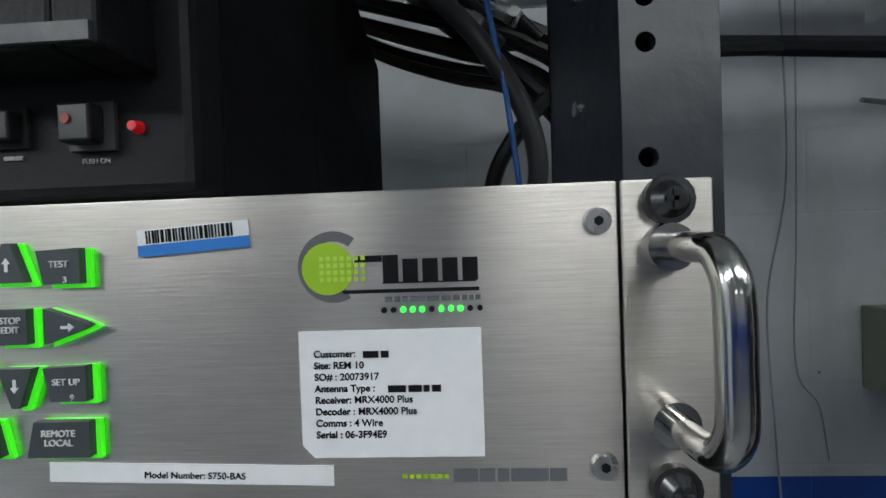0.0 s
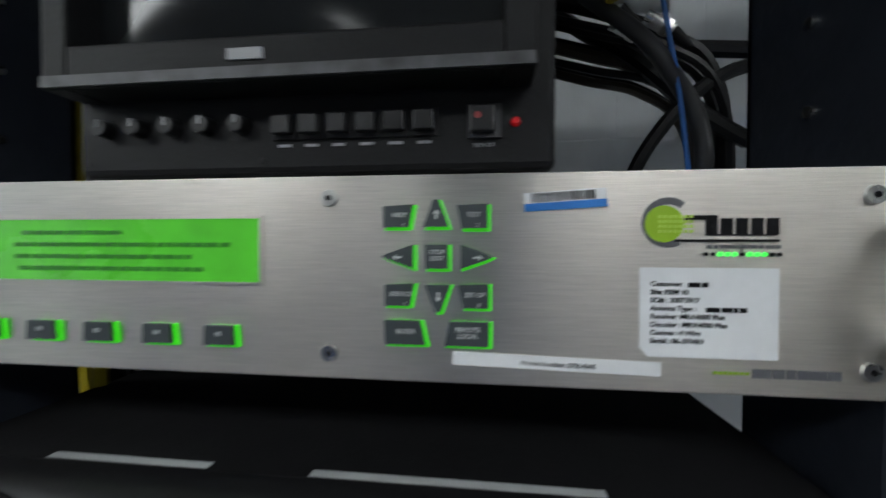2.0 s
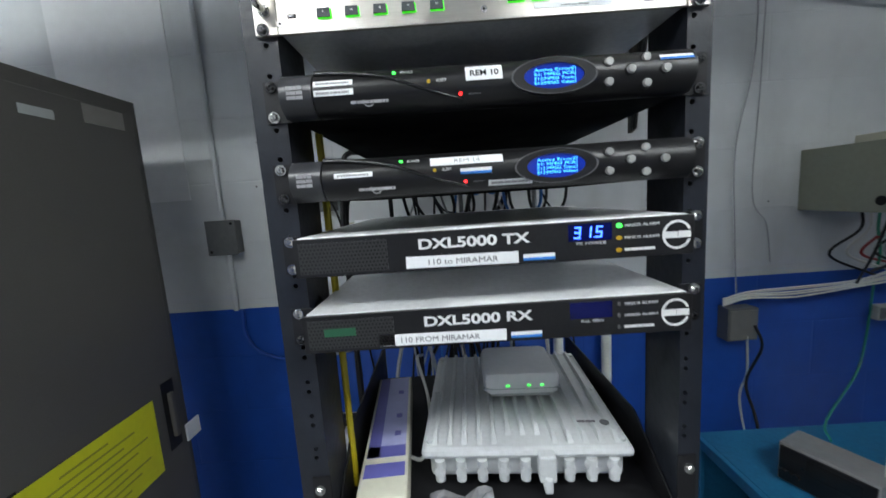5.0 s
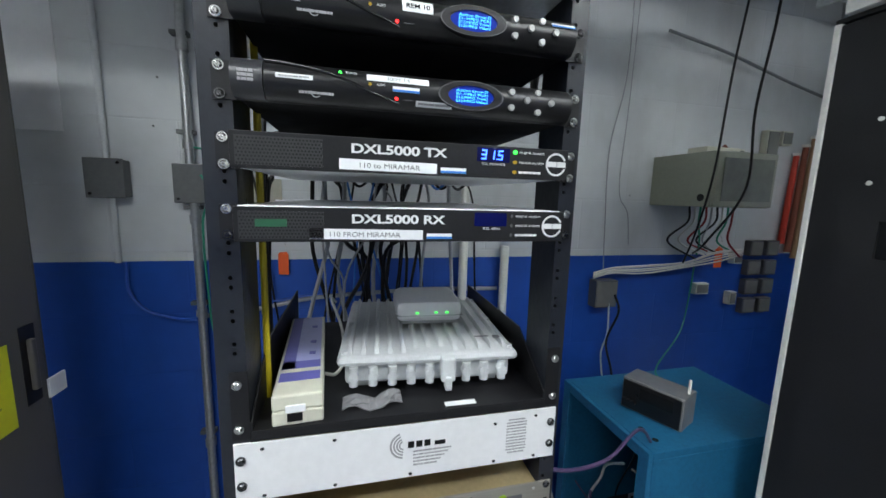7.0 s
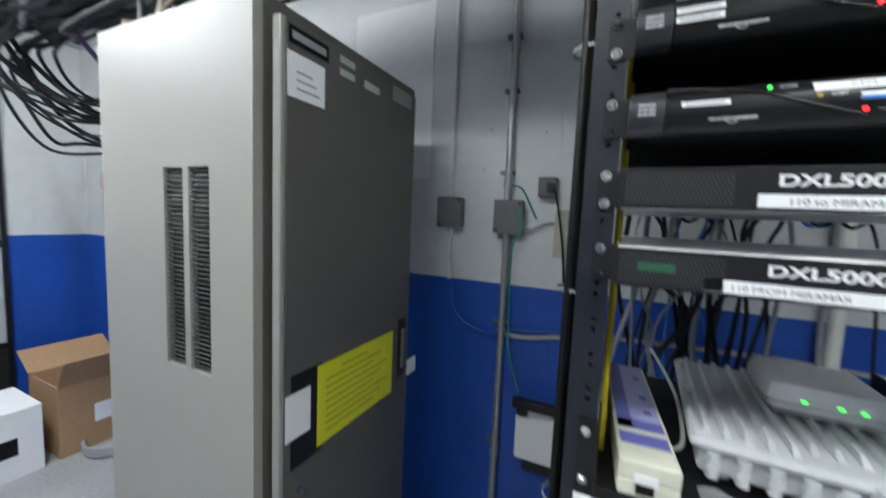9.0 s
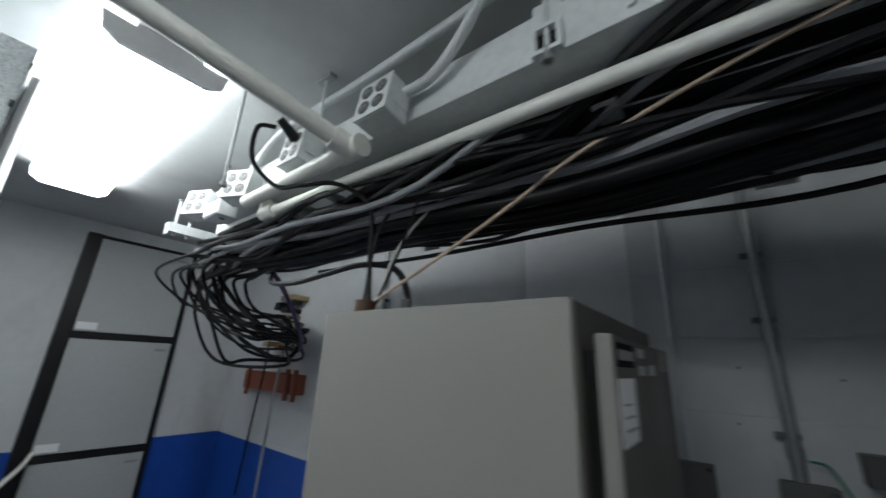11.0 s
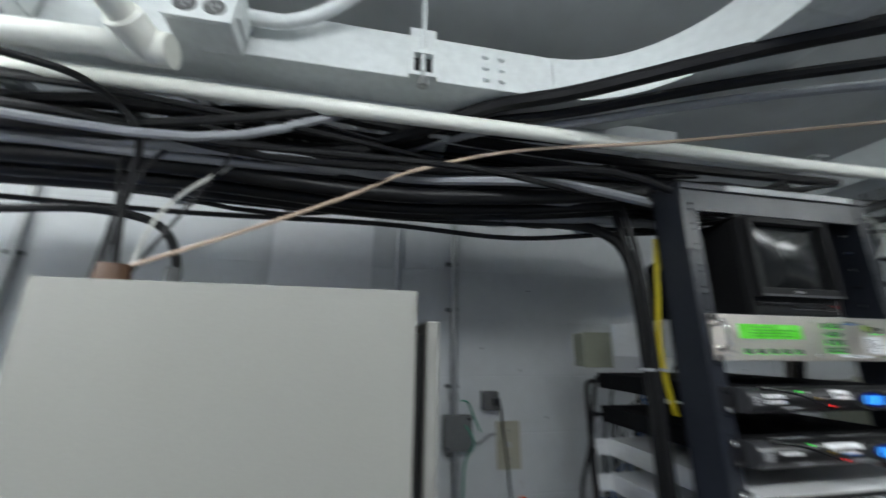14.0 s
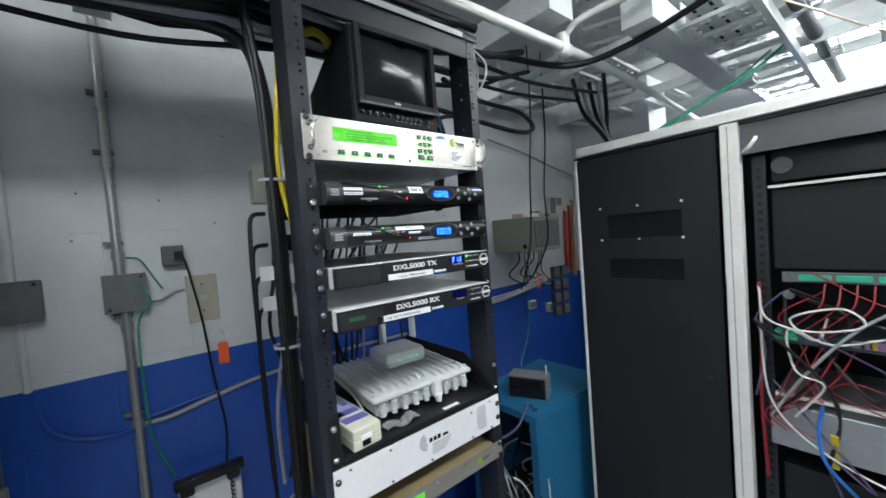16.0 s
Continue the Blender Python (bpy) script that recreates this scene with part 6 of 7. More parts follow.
    p("white_loop", tube(bmesh.new(), [(X + 0.02, -0.45, 1.29), (X - 0.01, -0.47, 1.20), (X, -0.56, 1.17), (X - 0.01, -0.66, 1.20), (X, -0.62, 1.24), (X - 0.005, -0.52, 1.20), (X, -0.60, 1.14), (X + 0.02, -0.75, 1.18), (X + 0.03, -0.95, 1.16)], 0.003, 8), WCABLE, e, "looped white cable", True)
    p("grey_diagonal", tube(bmesh.new(), [(X + 0.02, -0.80, 1.30), (X - 0.005, -0.66, 1.20), (X - 0.005, -0.55, 1.05), (X + 0.01, -0.47, 0.90)], 0.004, 8), GCABLE, e, "", True)
    for k in range(4):
        y = -0.49 - 0.03 * k
        p("red_wire", tube(bmesh.new(), [(X + 0.03, y - 0.10, 1.30), (X + 0.0, y - 0.09, 1.24), (X + 0.02, y - 0.03, 1.17), (X + 0.03, y, 1.14)], 0.0019, 6), RCABLE, e, "", True)
        p("red_wire", tube(bmesh.new(), [(X + 0.03, y - 0.06, 1.12), (X + 0.0, y - 0.03, 1.05), (X + 0.0, y + 0.01 * k, 0.97), (X + 0.015, -0.455 - 0.01 * k, 0.90), (X + 0.02, -0.47 - 0.03 * k, 0.86)], 0.0019, 6), RCABLE, e, "", True)
    p("blue_wire", tube(bmesh.new(), [(X + 0.04, -0.575, 0.95), (X + 0.0, -0.57, 0.88), (X + 0.0, -0.585, 0.80), (X + 0.02, -0.66, 0.70)], 0.0045, 8), BCABLE, e, "blue cable", True)
    p("white_drop", tube(bmesh.new(), [(X + 0.01, -0.455, 1.22), (X - 0.005, -0.458, 1.08), (X - 0.005, -0.475, 0.95), (X, -0.54, 0.86), (X + 0.01, -0.66, 0.79), (X + 0.02, -0.85, 0.74)], 0.003, 8), WCABLE, e, "long white cable", True)
    p("ball", tube(bmesh.new(), [(X + 0.05, -0.515, 1.265), (X + 0.045, -0.515, 1.265), (X + 0.035, -0.515, 1.265)], 0.014, 12), CHROME, e, "", True)
    p("strap", boxes((X + 0.03, X + 0.036, -0.605, -0.590, 0.78, 0.875)), YCABLE, e, "yellow strap")
    return e


enclosure()


# ---- west end: wall panels and boxes on the floor ----
wp = thing("panel_rack", "pale grey equipment panels in a black frame at the end wall", "panel rack", at=(WEST, 0.16, 0))
part("frame", boxes((0.001, 0.05, -0.330, -0.2655, 0.02, 2.34), (0.001, 0.03, 0.225, 0.250, 0.02, 2.34), (0.001, 0.03, -0.265, 0.225, 2.32, 2.34), (0.001, 0.03, -0.265, 0.225, 1.735, 1.775), (0.001, 0.03, -0.265, 0.225, 1.105, 1.145), (0.001, 0.03, -0.265, 0.225, 0.47, 0.51), (0.001, 0.03, -0.265, 0.225, 0.02, 0.06)), BLACK, wp, "black steel frame")
for z0, z1 in ((1.777, 2.318), (1.147, 1.733), (0.512, 1.103), (0.062, 0.468)):
    pn = part("panel", boxes((0.004, 0.038, -0.263, 0.223, z0, z1), bevel=0.003), PANELGREY if z0 > 0.1 else DARK, wp)
    if z0 > 0.1:
        part("panel_label", boxes((0.0385, 0.0392, -0.255, -0.165, z0 + 0.01, z0 + 0.05)), LABEL, pn, "small white label")
        part("panel_badge", boxes((0.0385, 0.0392, 0.14, 0.20, z1 - 0.05, z1 - 0.035)), PRINTDIM, pn)
run("end_pipe", [(-3.55, -0.10, 1.16), (-3.35, -0.16, 1.13), (-3.0, -0.35, 1.02), (-2.6, -0.6, 0.9)], 0.010, ALUM, "thin pale rail beside the end panels", "rail")


def carton(x, y, w, d, h, m_, label, flaps):
    c = thing("carton", label, "box", "boxes on the floor", (x, y, 0))
    t = 0.006
    bm = boxes((-w / 2, w / 2, -d / 2, d / 2, 0, h))
    bm.faces.ensure_lookup_table()
    bmesh.ops.delete(bm, geom=[f for f in bm.faces if f.calc_center_median().z > h - 0.001], context="FACES")
    bmesh.ops.recalc_face_normals(bm, faces=bm.faces)
    bmesh.ops.solidify(bm, geom=list(bm.faces), thickness=t)
    part("carton_body", bm, m_, c)
    if flaps:
        for s, a in ((1, 60), (-1, 35)):
            bm = box(bmesh.new(), 0, d * 0.45, -d / 2, d / 2, -t / 2, t / 2)
            f = part("flap", bm, m_, c)
            f.matrix_basis = pose(s * w / 2, 0, h, 0, -a if s > 0 else -180 + a, 0)
        bm = box(bmesh.new(), -w / 2, w / 2, 0, d * 0.45, -t / 2, t / 2)
        part("flap", bm, m_, c).matrix_basis = pose(0, d / 2, h, 70, 0, 0)
    else:
        part("lid", boxes((-w / 2 - 0.002, w / 2 + 0.002, -d / 2 - 0.002, d / 2 + 0.002, h + 0.0005, h + 0.008)), m_, c)
    part("shipping_label", boxes((w / 2 + 0.0005, w / 2 + 0.001, -0.05, 0.09, h * 0.35, h * 0.62)), LABEL if flaps else INK, c)
    return c


carton(-3.02, 0.56, 0.36, 0.40, 0.40, CARD, "open brown cardboard carton on the floor", True)
carton(-3.02, 0.12, 0.36, 0.36, 0.34, LABEL, "closed white carton with black print on the floor", False)
for k in range(3):
    run("floor_coil", [(-2.75 + 0.14 * math.cos(a), 0.55 + 0.12 * math.sin(a), 0.012 + 0.012 * k + a * 0.002) for a in [i * 0.6 for i in range(22)]], 0.008, GCABLE, "grey cable coiled on the floor", "cable", "floor coils", 8, 3)
rb = thing("terminal_board", "rust-red terminal board on the white wall", "terminal board", at=(-2.94, YW, 1.534))
part("board", boxes((-0.316, 0.316, -0.05, -0.001, -0.05, 0.058), bevel=0.003), RUST, rb)
for x in (-0.24, 0.22, 0.30):
    part("bracket", boxes((x - 0.01, x + 0.01, -0.07, -0.051, -0.085, 0.085)), RUST, rb)
run("wall_drop", [(-2.98, YW - 0.07, 1.9), (-2.97, YW - 0.075, 1.6), (-3.0, YW - 0.075, 1.4), (-3.1, YW - 0.05, 0.9)], 0.006, CABLE, "black cable dropping past the terminal board", "cable")
run("wall_drop", [(-2.80, YW - 0.07, 1.9), (-2.80, YW - 0.075, 1.6), (-2.82, YW - 0.075, 1.4), (-2.88, YW - 0.05, 0.9)], 0.008, GCABLE, "grey cable dropping past the terminal board", "cable")
lb = thing("lightning_block", "cluster of copper-coloured surge blocks on the wall", "surge block", at=(-2.80, YW, 1.86))
rng = random.Random(8)
for k in range(14):
    x, z = rng.uniform(-0.16, 0.14), rng.uniform(-0.20, 0.20)
    part("block", boxes((x - 0.03, x + 0.03, -0.07 - rng.uniform(0, 0.05), -0.001, z - 0.014, z + 0.014), bevel=0.002), rng.choice((RUST, BRASS, BOXGREY, BLACK)), lb)


# ---- overhead: ladder tray, wireway, pipes, outlet boxes ----
def ladder(name, a, b, half, z, side, pitch=0.15, h=0.05):
    """A ladder tray from a to b in the plan, half its width to each side."""
    a, b = Vector((*a, 0)), Vector((*b, 0))
    L, d = (b - a).length, (b - a).normalized()
    ang = math.degrees(math.atan2(d.y, d.x))
    t = thing(name, "pale grey painted steel cable tray hung below the ceiling", "cable tray", "cable trays", (a.x, a.y, z))
    t.rotation_euler = (0, 0, radians(ang))
    for s in (-1, 1):
        bm = bmesh.new()
        o = [(0, 0), (0, h), (-0.018, h), (-0.018, h - 0.003), (-0.003, h - 0.003), (-0.003, 0.003), (-0.018, 0.003), (-0.018, 0)]
        va = [bm.verts.new((0, s * (half + y), z_)) for y, z_ in o]
        vb = [bm.verts.new((L, s * (half + y), z_)) for y, z_ in o]
        for i in range(8):
            bm.faces.new((va[i], va[(i + 1) % 8], vb[(i + 1) % 8], vb[i]))
        bm.faces.new(va), bm.faces.new(vb)
        part("side_rail", bm, TRAY, t)
    n = max(2, int(L / pitch))
    first = None
    for k in range(n):
        x = (k + 0.5) * L / n
        if first is None:
            rows = [(-0.02, -0.012, -half + 0.004, half - 0.004, 0.004, 0.018), (0.012, 0.02, -half + 0.004, half - 0.004, 0.004, 0.018)]
            m_ = int(half * 2 / 0.05)
            for i in range(m_ + 1):
                y = -half + 0.006 + (2 * half - 0.032) * i / m_
                rows.append((-0.012, 0.012, y, y + 0.02, 0.004, 0.007))
            first = part("rung", boxes(*rows), TRAY, t)
        else:
            o = first.copy()
            scene.collection.objects.link(o)
            o.parent = t
            o.location = (x, 0, 0)
    first.location = (0.5 * L / n, 0, 0)
    return t


ladder("cable_tray", (-2.242, 0.175), (-0.2, 0.175), 0.14, 2.145, 1)
edge = thing("edge_angle", "pale steel angle along the hung cables", "steel angle", at=(-2.145, 0.325, 2.052))
part("angle", boxes((0, 2.3, 0, 0.004, 0, 0.04), (0, 2.3, -0.04, 0, 0, 0.004)), TRAY, edge)
ladder("cable_tray", (1.25, -1.4), (1.25, 0.75), 0.16, 2.212, 1)
ladder("cable_tray", (1.95, -1.4), (1.95, 0.75), 0.16, 2.212, 1)
ladder("cable_tray", (0.95, -0.35), (3.2, -0.35), 0.12, 2.158, 1)
ladder("cable_tray", (0.62, -0.2), (2.5, 0.68), 0.12, 2.277, 1)
ladder("cable_tray", (2.9, -1.6), (2.9, 0.5), 0.20, 2.176, 1)

run("water_pipe", [(-1.755, 0.0, 2.122), (0.0, 0.0, 2.122), (1.05, 0.002, 2.132), (2.65, 0.10, 2.130)], 0.0150, PIPE, "long white painted pipe under the ceiling", "pipe", "overhead pipes", 16, 8)
run("water_pipe", [(-1.696, -0.09, 2.112), (-1.462, -0.095, 2.110), (-1.209, -0.105, 2.107)], 0.019, PIPE, "short white painted pipe beside the tray", "pipe", "overhead pipes", 16)
run("water_pipe", [(-1.209, -0.105, 2.107), (-1.287, -0.48, 2.194), (-1.384, -0.92, 2.295)], 0.019, PIPE, "white painted branch pipe rising to the ceiling", "pipe", "overhead pipes", 16)
el = thing("pipe_tee", "white painted pipe tee where the branch leaves", "pipe fitting", at=(-1.209, -0.105, 2.107))
bm = cyl(bmesh.new(), (-0.045, 0, 0), (0.03, 0, 0), 0.024, 16)
cyl(bm, (0, 0, 0), (-0.011, -0.045, 0.010), 0.025, 16)
part("body", bm, PIPE, el, "", True)
el = thing("pipe_tee", "white painted pipe tee with an elbow at the pipe's end", "pipe fitting", at=(-1.755, 0.0, 2.122))
bm = cyl(bmesh.new(), (-0.02, 0, 0), (0.05, 0, 0), 0.023, 16)
cyl(bm, (-0.01, 0, -0.01), (-0.01, 0, 0.055), 0.022, 16)
part("body", bm, PIPE, el, "", True)
part("valve", cyl(bmesh.new(), (-0.01, 0, 0.055), (-0.01, 0, 0.12), 0.014, 12), BRASS, el, "", True)
el = thing("pipe_tee", "white painted pipe tee over the rack", "pipe fitting", at=(0.69, 0.0, 2.128))
bm = cyl(bmesh.new(), (-0.03, 0, 0), (0.03, 0, 0), 0.023, 16)
cyl(bm, (0, 0, 0), (0, 0, 0.05), 0.022, 16)
part("body", bm, PIPE, el, "", True)
run("water_pipe", [(0.69, 0.0, 2.165), (0.70, -0.1, 2.203), (0.80, -0.5, 2.222), (0.9, -1.0, 2.231)], 0.011, PIPE, "white painted branch pipe over the rack", "pipe", "overhead pipes", 12)

ww = thing("wireway", "square pale grey wireway with a sweeping bend over the tray", "wireway", at=(0, 0.010, 2.172))
part("trunk", boxes((-2.145, -0.55, -0.055, 0.055, 0, 0.095), bevel=0.002), TRAY, ww)
bm = bmesh.new()
rows = []
for k in range(13):
    a = radians(90 * k / 12)
    c = Vector((-0.55 + 0.305 * math.sin(a), -0.305 + 0.305 * math.cos(a), 0))
    o = Vector((math.sin(a), math.cos(a), 0))
    rows.append([bm.verts.new(c + o * s * 0.055 + Vector((0, 0, z))) for s, z in ((-1, 0), (1, 0), (1, 0.095), (-1, 0.095))])
for a, b in zip(rows, rows[1:]):
    for i in range(4):
        bm.faces.new((a[i], a[(i + 1) % 4], b[(i + 1) % 4], b[i]))
part("bend", bm, TRAY, ww, "", True)
part("branch", boxes((-0.300, -0.190, -1.6, -0.305, 0, 0.095), bevel=0.002), TRAY, ww)
clamp = part("bracket", boxes((-0.836, -0.786, -0.0575, -0.0555, 0.052, 0.110), (-0.836, -0.828, -0.070, -0.0555, -0.004, 0.052), (-0.794, -0.786, -0.070, -0.0555, -0.004, 0.052), (-0.828, -0.794, -0.070, -0.0555, -0.004, 0.004), (-0.828, -0.794, -0.070, -0.0555, 0.044, 0.052)), TRAY, ww)
part("clamp_hole", boxes((-0.828, -0.794, -0.057, -0.0555, 0.004, 0.044)), DARK, clamp)
part("clamp_nut", cyl(bmesh.new(), (-0.811, -0.064, -0.020), (-0.811, -0.064, 0.006), 0.008, 6), CONDUIT, clamp)
for z in (0.02, 0.045, 0.07):
    for x in (-0.690, -0.658):
        part("joint_bolt", cyl(bmesh.new(), (x, -0.055, z), (x, -0.062, z), 0.006, 8), TRAY, ww, "", True)


def quad_outlet(x, z, plugged=False, turn=0):
    q = thing("quad_outlet", "pale painted box with four round sockets under the wireway" if not plugged else "pale painted box with four sockets and a black plug", "socket box", "quad outlets", (x, -0.085, z))
    q.rotation_euler = (radians(-8), 0, radians(turn))
    w = 0.046
    part("case", boxes((-w, w, -0.028, 0.029, -w, w), bevel=0.003), TRAY, q)
    part("cover", boxes((-w - 0.001, w + 0.001, -0.032, -0.0285, -w - 0.001, w + 0.001), bevel=0.001), TRAY, q)
    for sx in (-1, 1):
        for sz in (-1, 1):
            cx, cz = sx * 0.020, sz * 0.020
            s = part("socket_face", cyl(bmesh.new(), (cx, -0.032, cz), (cx, -0.034, cz), 0.0155, 20), mat("dark socket grey", (0.10, 0.10, 0.10), 0.5), q, "", True)
            for dx, z0, z1 in ((-0.005, -0.002, 0.006), (0.005, -0.002, 0.006), (0.0, -0.009, -0.005)):
                part("slot", boxes((cx + dx - 0.001, cx + dx + 0.001, -0.0346, -0.0341, cz + z0, cz + z1)), PANELGREY, s)
    part("nipple", cyl(bmesh.new(), (0, 0.029, 0), (0, 0.075, 0.01), 0.012, 12), TRAY, q, "", True)
    part("knockout", boxes((w + 0.001, w + 0.004, -0.02, 0.02, -0.02, 0.02)), TRAY, q)
    if plugged:
        part("plug", cyl(bmesh.new(), (0.015, -0.034, 0.015), (0.02, -0.085, 0.035), 0.015, 14, 0.010), PLASTIC, q, "black plug", True)
    return q


end_strut = thing("strut_bar", "pale painted slotted strut crossing under the tray's end", "strut", "tray struts", (-2.24, 0.1, 2.112))
part("channel", boxes((-0.02, 0.02, -0.225, 0.24, 0, 0.003), (-0.02, -0.017, -0.225, 0.24, 0.003, 0.034), (0.017, 0.02, -0.225, 0.24, 0.003, 0.034)), TRAY, end_strut)
part("end_lip", boxes((-0.02, 0.02, -0.229, -0.2255, -0.012, 0.034)), TRAY, end_strut)
part("end_nut", cyl(bmesh.new(), (0, -0.205, -0.012), (0, -0.205, 0.0), 0.009, 6), CONDUIT, end_strut)
for x, y, z0, z1 in ((-2.24, -0.105, 2.10, 2.245), (-1.86, -0.105, 2.115, 2.275), (-2.24, -0.06, 2.10, 2.17)):
    sd = thing("threaded_stud", "short pale threaded stud standing through the strut", "stud", "strut studs", (x, y, z0))
    part("shank", cyl(bmesh.new(), (0, 0, 0), (0, 0, z1 - z0), 0.0055, 10), TRAY, sd, "", True)
    part("nut", cyl(bmesh.new(), (0, 0, 0.008), (0, 0, 0.018), 0.010, 6), CONDUIT, sd)
    part("cap", cyl(bmesh.new(), (0, 0, z1 - z0 - 0.006), (0, 0, z1 - z0), 0.009, 10), BOXGREY, sd, "", True)
cb = thing("junction_box", "small pale painted junction box between two outlets", "junction box", at=(-1.885, -0.085, 2.125))
part("case", boxes((-0.055, 0.055, -0.028, 0.028, -0.026, 0.026), bevel=0.003), TRAY, cb)
part("cover", boxes((-0.050, 0.050, -0.031, -0.0285, -0.022, 0.022), bevel=0.001), TRAY, cb)
part("knockout", cyl(bmesh.new(), (0.02, 0, -0.026), (0.02, 0, -0.029), 0.008, 12), BOXGREY, cb, "", True)
quad_outlet(-1.150, 2.197)
quad_outlet(-1.445, 2.187, True)
quad_outlet(-1.755, 2.172, turn=24)
quad_outlet(-2.060, 2.185, turn=24)
run("plug_cord", [(-1.420, -0.172, 2.205), (-1.450, -0.20, 2.198), (-1.487, -0.18, 2.135), (-1.455, -0.13, 2.080), (-1.395, -0.10, 2.078), (-1.310, -0.06, 2.075), (-1.262, 0.0, 2.029), (-1.277, 0.03, 1.911), (-1.268, 0.035, 1.792)], 0.0055, CABLE, "black power cord looping from the outlet to the cabinet", "cord", "", 8, 8)
run("painted_conduit", [(-1.116, -0.07, 2.222), (-1.043, -0.07, 2.226), (-0.975, -0.08, 2.258), (-0.907, -0.10, 2.313), (-0.858, -0.12, TOP)], 0.011, TRAY, "white painted conduit bending up to the ceiling", "conduit", "overhead conduits", 12)
run("painted_conduit", [(-1.794, -0.07, 2.212), (-1.716, -0.06, 2.304), (-1.580, -0.06, 2.341), (-1.268, -0.06, 2.341), (-0.877, -0.07, 2.341)], 0.011, TRAY, "white painted conduit running below the ceiling", "conduit", "overhead conduits", 12)
run("painted_conduit", [(-1.950, -0.08, 2.203), (-1.872, -0.08, 2.208), (-1.794, -0.08, 2.231)], 0.009, TRAY, "white painted conduit between two outlets", "conduit", "overhead conduits", 12)
for x, y, z in ((-1.605, -0.190, 2.094), (-0.811, -0.054, 2.150), (0.75, 0.35, 2.084), (-1.414, -0.07, 2.158), (1.42, -0.5, 2.212), (1.1, -0.9, 2.212), (2.12, -0.3, 2.212), (1.6, -0.23, 2.158)):
    rd = thing("hanger_rod", "thin threaded hanger rod from the ceiling", "hanger rod", "hanger rods", (x, y, TOP))
    part("rod", cyl(bmesh.new(), (0, 0, 0), (0, 0, z - TOP), 0.0045, 10), TRAY, rd, "", True)
    part("anchor", boxes((-0.03, 0.03, -0.012, 0.012, -0.012, -0.0005), bevel=0.002), CONDUIT, rd)
    part("nut", cyl(bmesh.new(), (0, 0, z - TOP), (0, 0, z - TOP + 0.012), 0.010, 6), CONDUIT, rd)
for x in (-2.28, -1.69, -0.76, 0.75):
    st = thing("strut_bar", "pale painted slotted strut under the tray", "strut", "tray struts", (x, 0.085, 2.121))
    part("channel", boxes((-0.02, 0.02, -0.035, 0.25, 0, 0.003), (-0.02, -0.017, -0.035, 0.25, 0.003, 0.021), (0.017, 0.02, -0.035, 0.25, 0.003, 0.021)), TRAY, st)
for i in range(7):
    x = -1.35 + i * 0.27
    tb = thing("tray_clip", "pale steel clip on the tray's edge", "clip", "tray clips", (x, 0.335, 2.052))
    part("tab", boxes((-0.03, 0.03, 0, 0.004, -0.02, 0.05), (-0.03, 0.03, 0.004, 0.03, 0.046, 0.05)), TRAY, tb)

w2 = thing("wireway", "square pale grey wireway hung beyond the rack", "wireway", at=(1.35, -0.20, 2.148))
part("trunk", boxes((-0.55, 0.55, -0.05, 0.05, 0, 0.09), bevel=0.002), TRAY, w2)
part("end_plate", boxes((0.551, 0.558, -0.056, 0.056, -0.006, 0.096), bevel=0.001), TRAY, w2)
w3 = thing("wireway", "short square pale grey wireway over the rack", "wireway", at=(0.60, 0.25, 2.195))
part("trunk", boxes((-0.06, 0.06, -0.30, 0.20, 0, 0.10), bevel=0.003), TRAY, w3)
part("end_plate", boxes((-0.066, 0.066, -0.307, -0.301, -0.006, 0.106), bevel=0.001), TRAY, w3)
qo = quad_outlet(1.78, 2.158)
qo.location.y = -0.275
run("dark_pipe", [(0.95, -0.50, 2.249), (2.2, -0.52, 2.244), (3.5, -0.54, 2.240)], 0.024, mat("dark painted pipe", (0.10, 0.105, 0.11), 0.45), "dark grey painted pipe under the lamp", "pipe", "", 14)
for x in (0.75, 1.55, 2.35):
    st = thing("strut_bar", "pale slotted strut hung across the ceiling", "strut", "ceiling struts", (x, -0.1, 2.281))
    part("channel", boxes((-0.02, 0.02, -0.85, 0.75, 0, 0.003), (-0.02, -0.017, -0.85, 0.75, 0.003, 0.035), (0.017, 0.02, -0.85, 0.75, 0.003, 0.035)), TRAY, st)
    for k in range(18):
        y = -0.80 + k * 0.088
        part("slot", boxes((-0.007, 0.007, y, y + 0.045, -0.0008, -0.0002)), DARK, st)
sp = thing("slotted_plate", "pale slotted steel plate hung under the ceiling beyond the rack", "steel plate", at=(1.20, -0.33, 2.19))
part("plate", boxes((-0.26, 0.26, -0.05, 0.05, 0, 0.004), (-0.26, 0.26, -0.05, -0.046, 0.004, 0.03), (-0.26, 0.26, 0.046, 0.05, 0.004, 0.03)), TRAY, sp)
for k in range(8):
    for y in (-0.026, 0.022):
        part("slot", boxes((-0.24 + k * 0.062, -0.205 + k * 0.062, y - 0.005, y + 0.005, -0.0008, -0.0002)), DARK, sp)
run("loop_wire", [(0.262, 0.03, 2.066), (0.275, 0.02, 1.975), (0.262, 0.01, 1.911), (0.285, 0.0, 1.947), (0.31, 0.02, 2.002), (0.29, 0.04, 2.039)], 0.003, WCABLE, "white wire looped at the rack's top", "wire")
run("thick_cable", [(0.13, 0.28, 2.02), (0.170, 0.24, 1.96), (0.210, 0.21, 1.915), (0.262, 0.20, 1.860), (0.310, 0.21, 1.835)], 0.0075, CABLE, "thick dark cable behind the monitor", "cable", "thick cables", 8)
